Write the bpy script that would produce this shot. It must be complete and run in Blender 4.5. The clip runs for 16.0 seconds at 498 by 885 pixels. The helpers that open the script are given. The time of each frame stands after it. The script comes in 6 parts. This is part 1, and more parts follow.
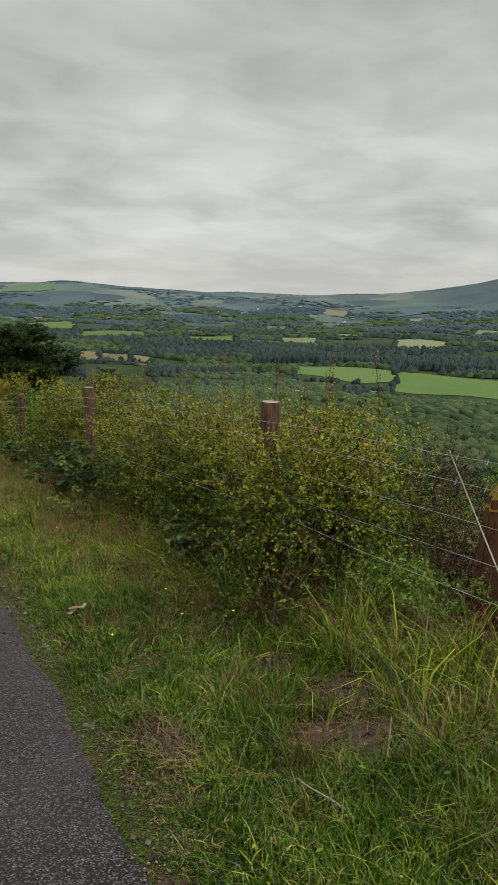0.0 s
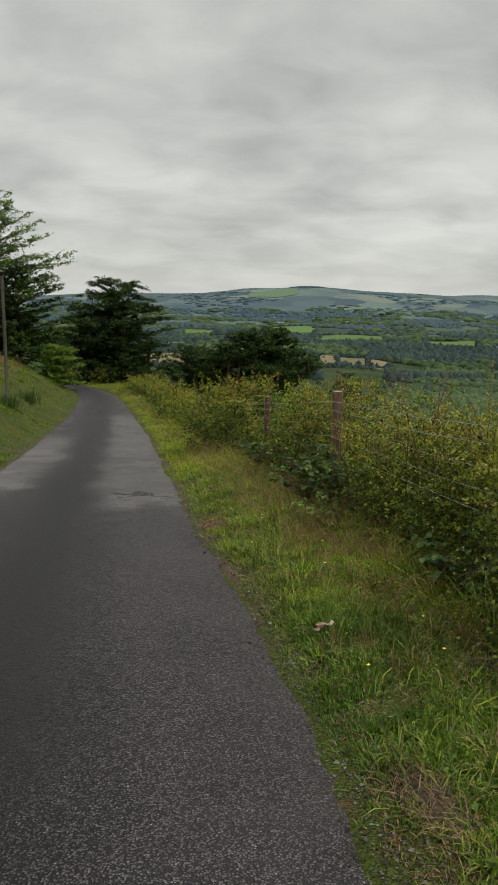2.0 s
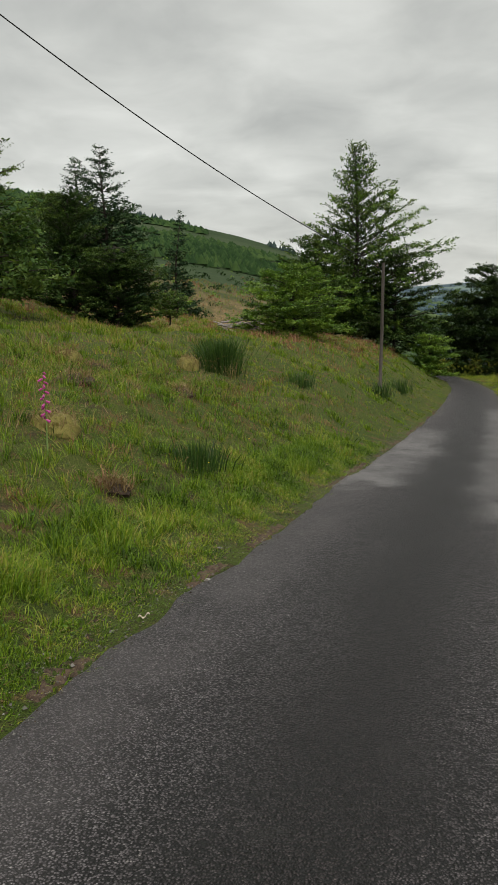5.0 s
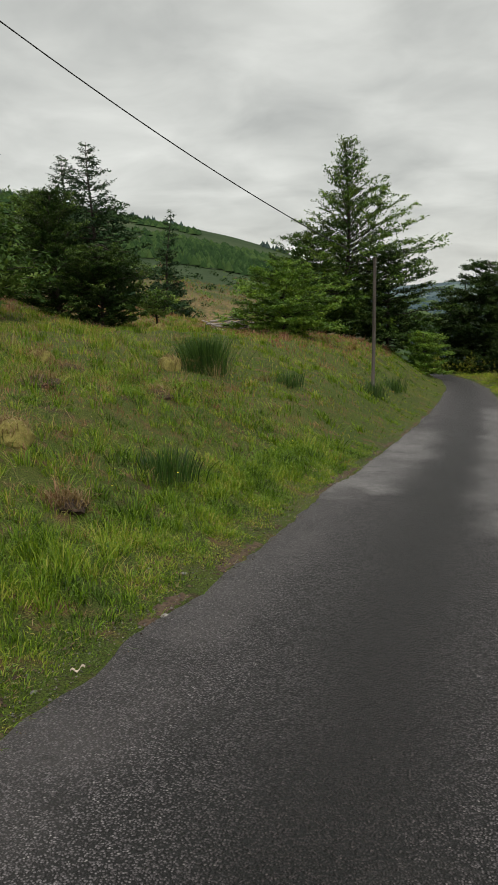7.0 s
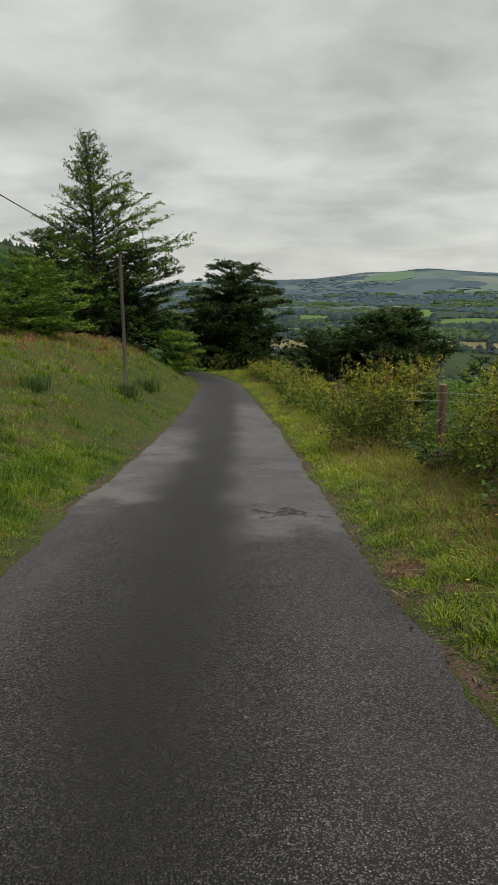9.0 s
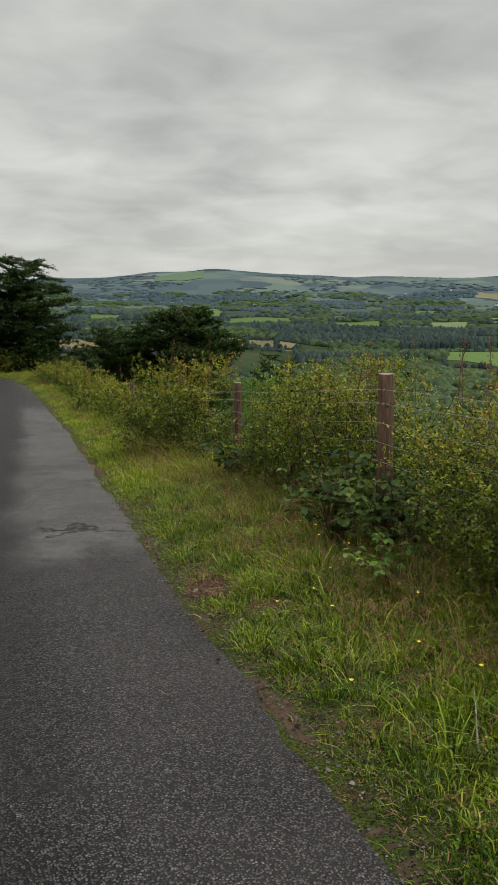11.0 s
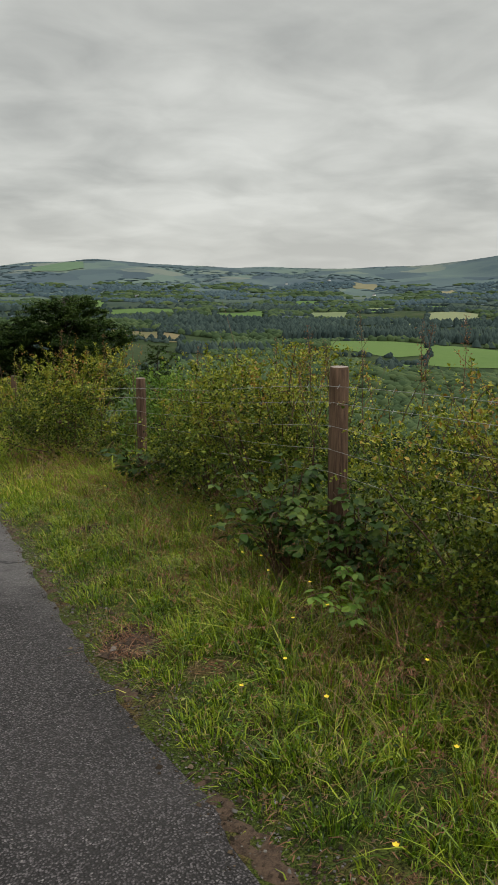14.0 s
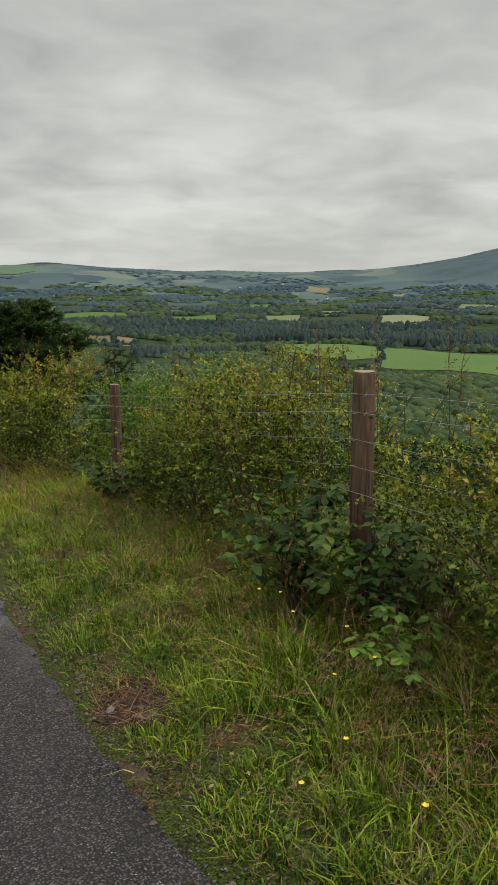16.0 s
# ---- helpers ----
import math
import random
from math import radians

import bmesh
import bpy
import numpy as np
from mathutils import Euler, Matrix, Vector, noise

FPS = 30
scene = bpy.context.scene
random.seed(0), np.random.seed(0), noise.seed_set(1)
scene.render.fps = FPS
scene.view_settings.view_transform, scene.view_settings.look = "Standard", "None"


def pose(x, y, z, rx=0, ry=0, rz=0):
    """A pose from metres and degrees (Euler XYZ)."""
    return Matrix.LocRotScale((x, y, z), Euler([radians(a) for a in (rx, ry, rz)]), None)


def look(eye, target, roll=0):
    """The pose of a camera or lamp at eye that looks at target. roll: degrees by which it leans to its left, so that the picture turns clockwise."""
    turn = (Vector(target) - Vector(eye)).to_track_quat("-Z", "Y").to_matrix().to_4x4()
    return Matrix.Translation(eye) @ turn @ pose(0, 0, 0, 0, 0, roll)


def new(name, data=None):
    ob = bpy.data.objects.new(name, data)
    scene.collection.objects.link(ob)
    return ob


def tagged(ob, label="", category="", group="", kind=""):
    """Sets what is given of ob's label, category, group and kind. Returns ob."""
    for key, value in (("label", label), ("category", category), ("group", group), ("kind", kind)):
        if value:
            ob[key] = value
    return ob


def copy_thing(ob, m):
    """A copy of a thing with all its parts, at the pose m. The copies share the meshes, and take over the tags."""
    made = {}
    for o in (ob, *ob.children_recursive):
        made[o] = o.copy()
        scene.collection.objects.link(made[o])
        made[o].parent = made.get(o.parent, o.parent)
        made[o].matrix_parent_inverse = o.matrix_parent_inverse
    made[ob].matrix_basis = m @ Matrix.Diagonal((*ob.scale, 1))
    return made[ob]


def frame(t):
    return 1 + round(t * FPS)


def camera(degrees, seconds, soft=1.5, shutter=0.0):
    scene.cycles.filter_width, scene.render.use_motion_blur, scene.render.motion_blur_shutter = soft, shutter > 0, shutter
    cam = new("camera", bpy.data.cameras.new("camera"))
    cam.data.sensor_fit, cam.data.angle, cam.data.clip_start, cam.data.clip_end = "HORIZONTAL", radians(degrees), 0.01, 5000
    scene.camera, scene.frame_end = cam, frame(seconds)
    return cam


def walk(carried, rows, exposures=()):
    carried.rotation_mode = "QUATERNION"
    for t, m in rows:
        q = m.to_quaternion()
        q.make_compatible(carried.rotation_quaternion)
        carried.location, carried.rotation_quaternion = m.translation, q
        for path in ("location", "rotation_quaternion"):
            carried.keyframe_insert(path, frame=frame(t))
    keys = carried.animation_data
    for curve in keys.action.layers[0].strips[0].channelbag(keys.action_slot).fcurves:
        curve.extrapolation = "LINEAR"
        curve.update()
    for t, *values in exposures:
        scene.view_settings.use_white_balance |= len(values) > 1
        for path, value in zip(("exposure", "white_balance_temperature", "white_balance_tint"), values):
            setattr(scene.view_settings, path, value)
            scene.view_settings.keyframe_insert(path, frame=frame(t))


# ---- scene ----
cam = camera(35.19, 16.0, 0.8)


def aim(x, y, z, yaw, pitch, roll):
    """Camera pose from place, heading to the right of +y, tilt down and lean."""
    a, b = radians(yaw), radians(pitch)
    eye = Vector((x, y, z))
    return look(eye, eye + Vector((math.sin(a) * math.cos(b), math.cos(a) * math.cos(b), -math.sin(b))), roll)


PATH = [
    (0.00, -0.000, 0.000, 1.550, 29.76, 10.76, 1.28),
    (0.50, 0.046, 0.067, 1.540, 23.55, 10.91, 1.29),
    (1.00, 0.053, 0.145, 1.532, 18.52, 10.96, 1.06),
    (1.50, 0.017, 0.267, 1.519, 15.43, 10.70, 0.99),
    (2.00, -0.011, 0.389, 1.509, 12.55, 10.73, 0.71),
    (2.50, -0.025, 0.537, 1.483, 9.10, 10.95, 0.65),
    (3.00, -0.020, 0.720, 1.476, 5.41, 11.13, 0.09),
    (3.50, -0.039, 0.862, 1.453, 1.32, 10.99, -0.35),
    (4.00, -0.095, 1.023, 1.455, -3.52, 11.00, -0.75),
    (4.50, -0.167, 1.199, 1.420, -8.97, 11.24, -0.45),
    (4.70, -0.184, 1.275, 1.406, -11.15, 11.45, -0.26),
    (5.10, -0.190, 1.445, 1.383, -14.87, 11.47, -0.43),
    (5.50, -0.196, 1.614, 1.361, -17.26, 11.50, -0.59),
    (5.90, -0.202, 1.784, 1.338, -18.24, 11.52, -0.76),
    (6.35, -0.209, 1.975, 1.312, -17.59, 11.54, -0.94),
    (6.80, -0.216, 2.166, 1.286, -14.96, 11.57, -1.13),
    (7.00, -0.202, 2.241, 1.279, -13.71, 11.46, -0.91),
    (7.50, -0.174, 2.406, 1.271, -9.30, 11.55, -0.89),
    (8.00, -0.174, 2.559, 1.250, -4.22, 11.63, -0.66),
    (8.50, -0.179, 2.719, 1.247, 0.25, 11.83, -0.87),
    (9.00, -0.158, 2.867, 1.224, 4.06, 11.73, -0.68),
    (9.50, -0.090, 3.021, 1.215, 7.97, 11.59, -0.20),
    (10.00, -0.049, 3.167, 1.196, 12.32, 11.54, 0.04),
    (10.20, -0.043, 3.226, 1.183, 13.97, 11.42, 0.20),
    (10.70, -0.016, 3.373, 1.167, 17.55, 11.69, 0.07),
    (11.20, 0.012, 3.520, 1.151, 19.96, 11.95, -0.06),
    (11.75, 0.043, 3.682, 1.133, 21.72, 12.24, -0.20),
    (12.30, 0.073, 3.844, 1.115, 23.06, 12.53, -0.34),
    (12.50, 0.076, 3.923, 1.108, 23.65, 12.54, -0.28),
    (13.00, 0.069, 4.146, 1.098, 24.70, 12.31, -0.33),
    (13.50, 0.119, 4.366, 1.066, 25.81, 12.37, 0.08),
    (14.00, 0.166, 4.588, 1.048, 27.55, 12.51, 0.12),
    (14.50, 0.139, 4.824, 1.034, 29.47, 12.76, 0.03),
    (15.00, 0.102, 5.001, 1.011, 30.48, 12.88, -0.03),
    (15.50, 0.155, 5.159, 0.993, 30.44, 12.70, 0.03),
    (16.00, 0.205, 5.287, 0.980, 30.89, 12.26, 0.15),
]
EXPOSURE = [(0.0, 0.0), (3.5, 0.0), (4.5, 0.06), (5.8, 0.12), (7.0, 0.12), (8.0, 0.03), (9.5, 0.03), (11.0, 0.0), (16.0, 0.0)]
walk(cam, [(r[0], aim(*r[1:])) for r in PATH], EXPOSURE)

# ---- overcast daylight ----
SUN_EL, SUN_AZ = 48.0, 150.0
world = bpy.data.worlds.new("overcast_sky")
scene.world = world
world.use_nodes = True
wn, wl = world.node_tree.nodes, world.node_tree.links
wn.clear()


def wnode(kind, **inputs):
    n = wn.new(kind)
    for k, v in inputs.items():
        n.inputs[k].default_value = v
    return n


def wmath(op, a, b=None):
    n = wn.new("ShaderNodeMath")
    n.operation = op
    for i, v in enumerate((a, b)):
        if v is None:
            continue
        if isinstance(v, (int, float)):
            n.inputs[i].default_value = v
        else:
            wl.new(v, n.inputs[i])
    return n.outputs[0]


w_co = wn.new("ShaderNodeTexCoord")
w_sep = wn.new("ShaderNodeSeparateXYZ")
wl.new(w_co.outputs["Generated"], w_sep.inputs[0])
w_up = wmath("MAXIMUM", w_sep.outputs[2], 0.0)
w_den = wmath("ADD", w_up, 0.2)
w_cmb = wn.new("ShaderNodeCombineXYZ")
wl.new(wmath("DIVIDE", w_sep.outputs[0], w_den), w_cmb.inputs[0])
wl.new(wmath("DIVIDE", w_sep.outputs[1], w_den), w_cmb.inputs[1])
w_big = wnode("ShaderNodeTexNoise", Scale=0.95, Detail=3.5, Roughness=0.45, Distortion=0.25)
w_fine = wnode("ShaderNodeTexNoise", Scale=2.8, Detail=5.0, Roughness=0.52, Distortion=0.4)
wl.new(w_cmb.outputs[0], w_big.inputs["Vector"])
wl.new(w_cmb.outputs[0], w_fine.inputs["Vector"])
w_sum = wmath("ADD", wmath("MULTIPLY", w_big.outputs["Fac"], 0.6), wmath("MULTIPLY", w_fine.outputs["Fac"], 0.4))
w_ramp = wn.new("ShaderNodeValToRGB")
cr = w_ramp.color_ramp
cr.elements[0].position, cr.elements[0].color = 0.37, (0.45, 0.46, 0.438, 1)
cr.elements[1].position, cr.elements[1].color = 0.64, (0.765, 0.775, 0.733, 1)
el = cr.elements.new(0.5)
el.color = (0.60, 0.61, 0.576, 1)
wl.new(w_sum, w_ramp.inputs[0])
# a thin pale band where the cloud deck meets the far hills
w_low = wnode("ShaderNodeMapRange", **{"From Min": 0.0, "From Max": 0.09, "To Min": 1.0, "To Max": 0.0})
wl.new(w_up, w_low.inputs["Value"])
w_mix = wn.new("ShaderNodeMix")
w_mix.data_type = "RGBA"
wl.new(wmath("MULTIPLY", w_low.outputs[0], 0.55), w_mix.inputs["Factor"])
wl.new(w_ramp.outputs[0], w_mix.inputs["A"])
w_mix.inputs["B"].default_value = (0.665, 0.67, 0.63, 1)
# the deck is brighter overhead, as under any overcast sky
w_zen = wnode("ShaderNodeMapRange", **{"From Min": 0.35, "From Max": 1.0, "To Min": 1.0, "To Max": 2.6})
wl.new(w_up, w_zen.inputs["Value"])
w_deck = wnode("ShaderNodeBackground")
wl.new(w_mix.outputs["Result"], w_deck.inputs["Color"])
wl.new(w_zen.outputs[0], w_deck.inputs["Strength"])
w_sky = wn.new("ShaderNodeTexSky")
w_sky.sky_type, w_sky.sun_disc = "NISHITA", False
w_sky.sun_elevation, w_sky.sun_rotation = radians(SUN_EL), radians(SUN_AZ)
w_blue = wnode("ShaderNodeBackground", Strength=0.05)
wl.new(w_sky.outputs[0], w_blue.inputs["Color"])
w_all = wn.new("ShaderNodeMixShader")
w_all.inputs[0].default_value = 0.92
wl.new(w_blue.outputs[0], w_all.inputs[1])
wl.new(w_deck.outputs[0], w_all.inputs[2])
w_out = wn.new("ShaderNodeOutputWorld")
wl.new(w_all.outputs[0], w_out.inputs[0])

sun = new("sun", bpy.data.lights.new("sun", "SUN"))
sun.data.energy, sun.data.angle, sun.data.color = 1.9, radians(22), (1.0, 0.96, 0.9)
sa, sb = radians(SUN_AZ), radians(SUN_EL)
sun.matrix_world = look((0, 0, 50), Vector((0, 0, 50)) - Vector((math.sin(sa) * math.cos(sb), math.cos(sa) * math.cos(sb), math.sin(sb))))

# ---- materials ----


class Nodes:
    """A small builder for one material's node tree."""

    def __init__(self, name):
        self.mat = bpy.data.materials.new(name)
        self.mat.use_nodes = True
        self.t = self.mat.node_tree
        self.t.nodes.clear()
        self.out = self.t.nodes.new("ShaderNodeOutputMaterial")

    def node(self, kind, **inputs):
        n = self.t.nodes.new(kind)
        for k, v in inputs.items():
            self.put(n.inputs[k], v)
        return n

    def put(self, socket, v):
        if isinstance(v, bpy.types.NodeSocket):
            self.t.links.new(v, socket)
        elif isinstance(v, (tuple, list)) and len(v) == 3 and socket.type == "RGBA":
            socket.default_value = (*v, 1)
        else:
            socket.default_value = v

    def math(self, op, a, b=0.0, c=0.0):
        n = self.t.nodes.new("ShaderNodeMath")
        n.operation = op
        for i, v in enumerate((a, b, c)):
            self.put(n.inputs[i], v)
        return n.outputs[0]

    def noise(self, scale, detail=4.0, rough=0.55, vec=None, distort=0.0):
        n = self.node("ShaderNodeTexNoise", Scale=scale, Detail=detail, Roughness=rough, Distortion=distort)
        if vec is not None:
            self.t.links.new(vec, n.inputs["Vector"])
        return n.outputs["Fac"]

    def mix(self, fac, a, b, blend="MIX"):
        n = self.t.nodes.new("ShaderNodeMix")
        n.data_type, n.blend_type = "RGBA", blend
        self.put(n.inputs["Factor"], fac)
        self.put(n.inputs["A"], a)
        self.put(n.inputs["B"], b)
        return n.outputs["Result"]

    def step(self, v, lo, hi, a=0.0, b=1.0):
        n = self.t.nodes.new("ShaderNodeMapRange")
        n.interpolation_type = "SMOOTHSTEP"
        for k, x in zip(("Value", "From Min", "From Max", "To Min", "To Max"), (v, lo, hi, a, b)):
            self.put(n.inputs[k], x)
        return n.outputs[0]

    def ramp(self, v, *stops):
        n = self.t.nodes.new("ShaderNodeValToRGB")
        e = n.color_ramp.elements
        while len(e) < len(stops):
            e.new(0.5)
        for s, (pos, col) in zip(e, stops):
            s.position, s.color = pos, (*col, 1)
        self.put(n.inputs[0], v)
        return n.outputs[0]

    def bump(self, height, strength, distance):
        n = self.node("ShaderNodeBump", Strength=strength, Distance=distance, Height=height)
        return n.outputs[0]

    def place(self):
        return self.node("ShaderNodeNewGeometry").outputs["Position"]

    def finish(self, color, rough=0.8, normal=None, spec=0.3, metal=0.0):
        b = self.node("ShaderNodeBsdfPrincipled", Roughness=rough, Metallic=metal)
        self.put(b.inputs["Base Color"], color)
        b.inputs["Specular IOR Level"].default_value = spec
        if normal is not None:
            self.t.links.new(normal, b.inputs["Normal"])
        self.t.links.new(b.outputs[0], self.out.inputs[0])
        return self.mat


def leaf_material(name, stops, rough=0.5, through_light=0.3, patch=0.6, spec=0.35, own=0.62):
    """Leaves or blades: each island takes its own shade, neighbours drift together in patches, light passes through."""
    k = Nodes(name)
    rnd = k.node("ShaderNodeNewGeometry").outputs["Random Per Island"]
    wide = k.noise(patch, 3.0, 0.6, k.place())
    v = k.math("ADD", k.math("MULTIPLY", rnd, own), k.math("MULTIPLY", k.step(wide, 0.32, 0.68), 1 - own))
    col = k.ramp(v, *stops)
    b = k.node("ShaderNodeBsdfPrincipled", Roughness=rough)
    k.put(b.inputs["Base Color"], col)
    b.inputs["Specular IOR Level"].default_value = spec
    tr = k.node("ShaderNodeBsdfTranslucent")
    k.put(tr.inputs["Color"], k.mix(1.0, col, (1.0, 1.0, 0.55), "MULTIPLY"))
    mx = k.node("ShaderNodeMixShader")
    mx.inputs[0].default_value = through_light
    k.t.links.new(b.outputs[0], mx.inputs[1])
    k.t.links.new(tr.outputs[0], mx.inputs[2])
    k.t.links.new(mx.outputs[0], k.out.inputs[0])
    return k.mat


def rough_material(name, a, b, scale=8.0, fine=60.0, rough=0.85, bump=0.3, depth=0.01, stretch=None, spec=0.25):
    """Wood, bark, stone, soil: two scales of colour and relief."""
    k = Nodes(name)
    co = k.node("ShaderNodeTexCoord").outputs["Object"]
    if stretch:
        mp = k.node("ShaderNodeMapping", Vector=co)
        mp.inputs["Scale"].default_value = stretch
        co = mp.outputs[0]
    n1, n2 = k.noise(scale, 5.0, 0.6, co), k.noise(fine, 5.0, 0.65, co)
    v = k.math("ADD", k.math("MULTIPLY", n1, 0.55), k.math("MULTIPLY", n2, 0.45))
    rnd = k.node("ShaderNodeObjectInfo").outputs["Random"]
    v = k.math("ADD", v, k.math("MULTIPLY", k.math("SUBTRACT", rnd, 0.5), 0.12))
    return k.finish(k.mix(k.step(v, 0.32, 0.68), a, b), rough, k.bump(v, bump, depth), spec)


def ground_material():
    k = Nodes("turf_and_soil")
    pos = k.place()
    n1, n2, n3 = k.noise(0.35, 5.0, 0.6, pos), k.noise(3.2, 6.0, 0.65, pos), k.noise(95.0, 6.0, 0.75, pos)
    green = k.mix(k.step(n3, 0.38, 0.62), (0.013, 0.018, 0.005), k.mix(k.step(n1, 0.35, 0.65), (0.066, 0.098, 0.017), (0.105, 0.125, 0.026)))
    dry = k.mix(k.step(n3, 0.38, 0.62), (0.022, 0.015, 0.008), (0.16, 0.10, 0.048))
    soil = k.mix(k.step(n3, 0.36, 0.64), (0.012, 0.009, 0.006), (0.085, 0.058, 0.036))
    col = k.mix(k.step(n2, 0.5, 0.68), green, dry)
    col = k.mix(k.step(k.noise(1.3, 6.0, 0.7, pos), 0.58, 0.68), col, soil)
    # beyond the near slopes: rough hill and valley grazing in broad patches
    sep = k.node("ShaderNodeSeparateXYZ", Vector=pos)
    far = k.step(k.math("SQRT", k.math("ADD", k.math("POWER", sep.outputs[0], 2.0), k.math("POWER", sep.outputs[1], 2.0))), 80.0, 190.0)
    f1, f2 = k.noise(0.006, 4.0, 0.6, pos), k.noise(0.035, 5.0, 0.65, pos)
    wild = k.ramp(k.math("ADD", k.math("MULTIPLY", k.math("ADD", f1, f2), 0.32), k.math("MULTIPLY", k.noise(0.45, 6.0, 0.72, pos), 0.36)),
                  (0.34, (0.013, 0.026, 0.010)), (0.48, (0.024, 0.042, 0.014)), (0.56, (0.046, 0.062, 0.027)), (0.66, (0.080, 0.074, 0.040)))
    col = k.mix(far, col, wild)
    # tawny bracken and cut brash on the open ground above the bank
    dist0 = k.math("SQRT", k.math("ADD", k.math("POWER", sep.outputs[0], 2.0), k.math("POWER", sep.outputs[1], 2.0)))
    brash = k.math("MULTIPLY", k.math("MULTIPLY", k.step(sep.outputs[0], -12.0, -5.0, 1.0, 0.0), k.step(dist0, 26.0, 40.0)), k.step(dist0, 110.0, 190.0, 1.0, 0.0))
    brash = k.math("MULTIPLY", brash, k.step(k.noise(0.12, 5.0, 0.65, pos), 0.36, 0.56))
    col = k.mix(brash, col, k.mix(k.step(k.noise(1.6, 5.0, 0.7, pos), 0.35, 0.65), (0.075, 0.058, 0.026), (0.21, 0.145, 0.075)))
    # heathland on the farthest hills, its colour blued with painted distance haze
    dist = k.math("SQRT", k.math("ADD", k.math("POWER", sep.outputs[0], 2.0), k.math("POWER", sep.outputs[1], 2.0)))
    hazed_heath = k.ramp(k.noise(0.004, 5.0, 0.6, pos), (0.35, (0.052, 0.078, 0.098)), (0.5, (0.070, 0.100, 0.116)), (0.65, (0.095, 0.130, 0.130)))
    # small enclosed pastures and woods, each of its own tone, all tinted with haze
    warp = k.node("ShaderNodeTexNoise", Scale=0.006, Detail=3.0)
    k.put(warp.inputs["Vector"], pos)
    bent = k.node("ShaderNodeVectorMath")
    bent.operation = "MULTIPLY_ADD"
    k.put(bent.inputs[0], warp.outputs["Color"])
    bent.inputs[1].default_value = (150.0, 150.0, 0.0)
    k.put(bent.inputs[2], pos)
    cells = k.node("ShaderNodeTexVoronoi", Scale=0.0056)
    cells.voronoi_dimensions = "2D"
    k.put(cells.inputs["Vector"], bent.outputs[0])
    pick = k.node("ShaderNodeSeparateColor", Color=cells.outputs["Color"]).outputs[0]
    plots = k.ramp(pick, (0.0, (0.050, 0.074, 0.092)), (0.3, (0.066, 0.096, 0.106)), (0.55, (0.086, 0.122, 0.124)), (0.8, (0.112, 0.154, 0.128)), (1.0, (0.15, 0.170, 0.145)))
    hazed_heath = k.mix(k.step(k.noise(0.0022, 4.0, 0.6, pos), 0.36, 0.5), hazed_heath, plots)
    # heather moorland over the mountain at the valley's end, haze blue put into its colour
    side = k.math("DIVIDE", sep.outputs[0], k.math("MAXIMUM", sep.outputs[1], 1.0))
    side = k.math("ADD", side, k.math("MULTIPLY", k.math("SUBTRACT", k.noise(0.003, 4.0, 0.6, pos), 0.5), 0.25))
    hazed_moor = k.math("MULTIPLY", k.step(side, 0.80, 1.0), k.step(dist, 3350.0, 3750.0))
    hazed_heath = k.mix(hazed_moor, hazed_heath, k.mix(k.step(k.noise(0.012, 5.0, 0.6, pos), 0.35, 0.65), (0.056, 0.084, 0.096), (0.074, 0.104, 0.108)))
    # the haze tint takes over between 1800 and 3300 m
    col = k.mix(k.step(dist, 1800.0, 3300.0), col, hazed_heath)
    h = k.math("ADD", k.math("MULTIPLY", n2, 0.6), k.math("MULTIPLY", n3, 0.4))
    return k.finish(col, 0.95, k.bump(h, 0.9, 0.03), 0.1)


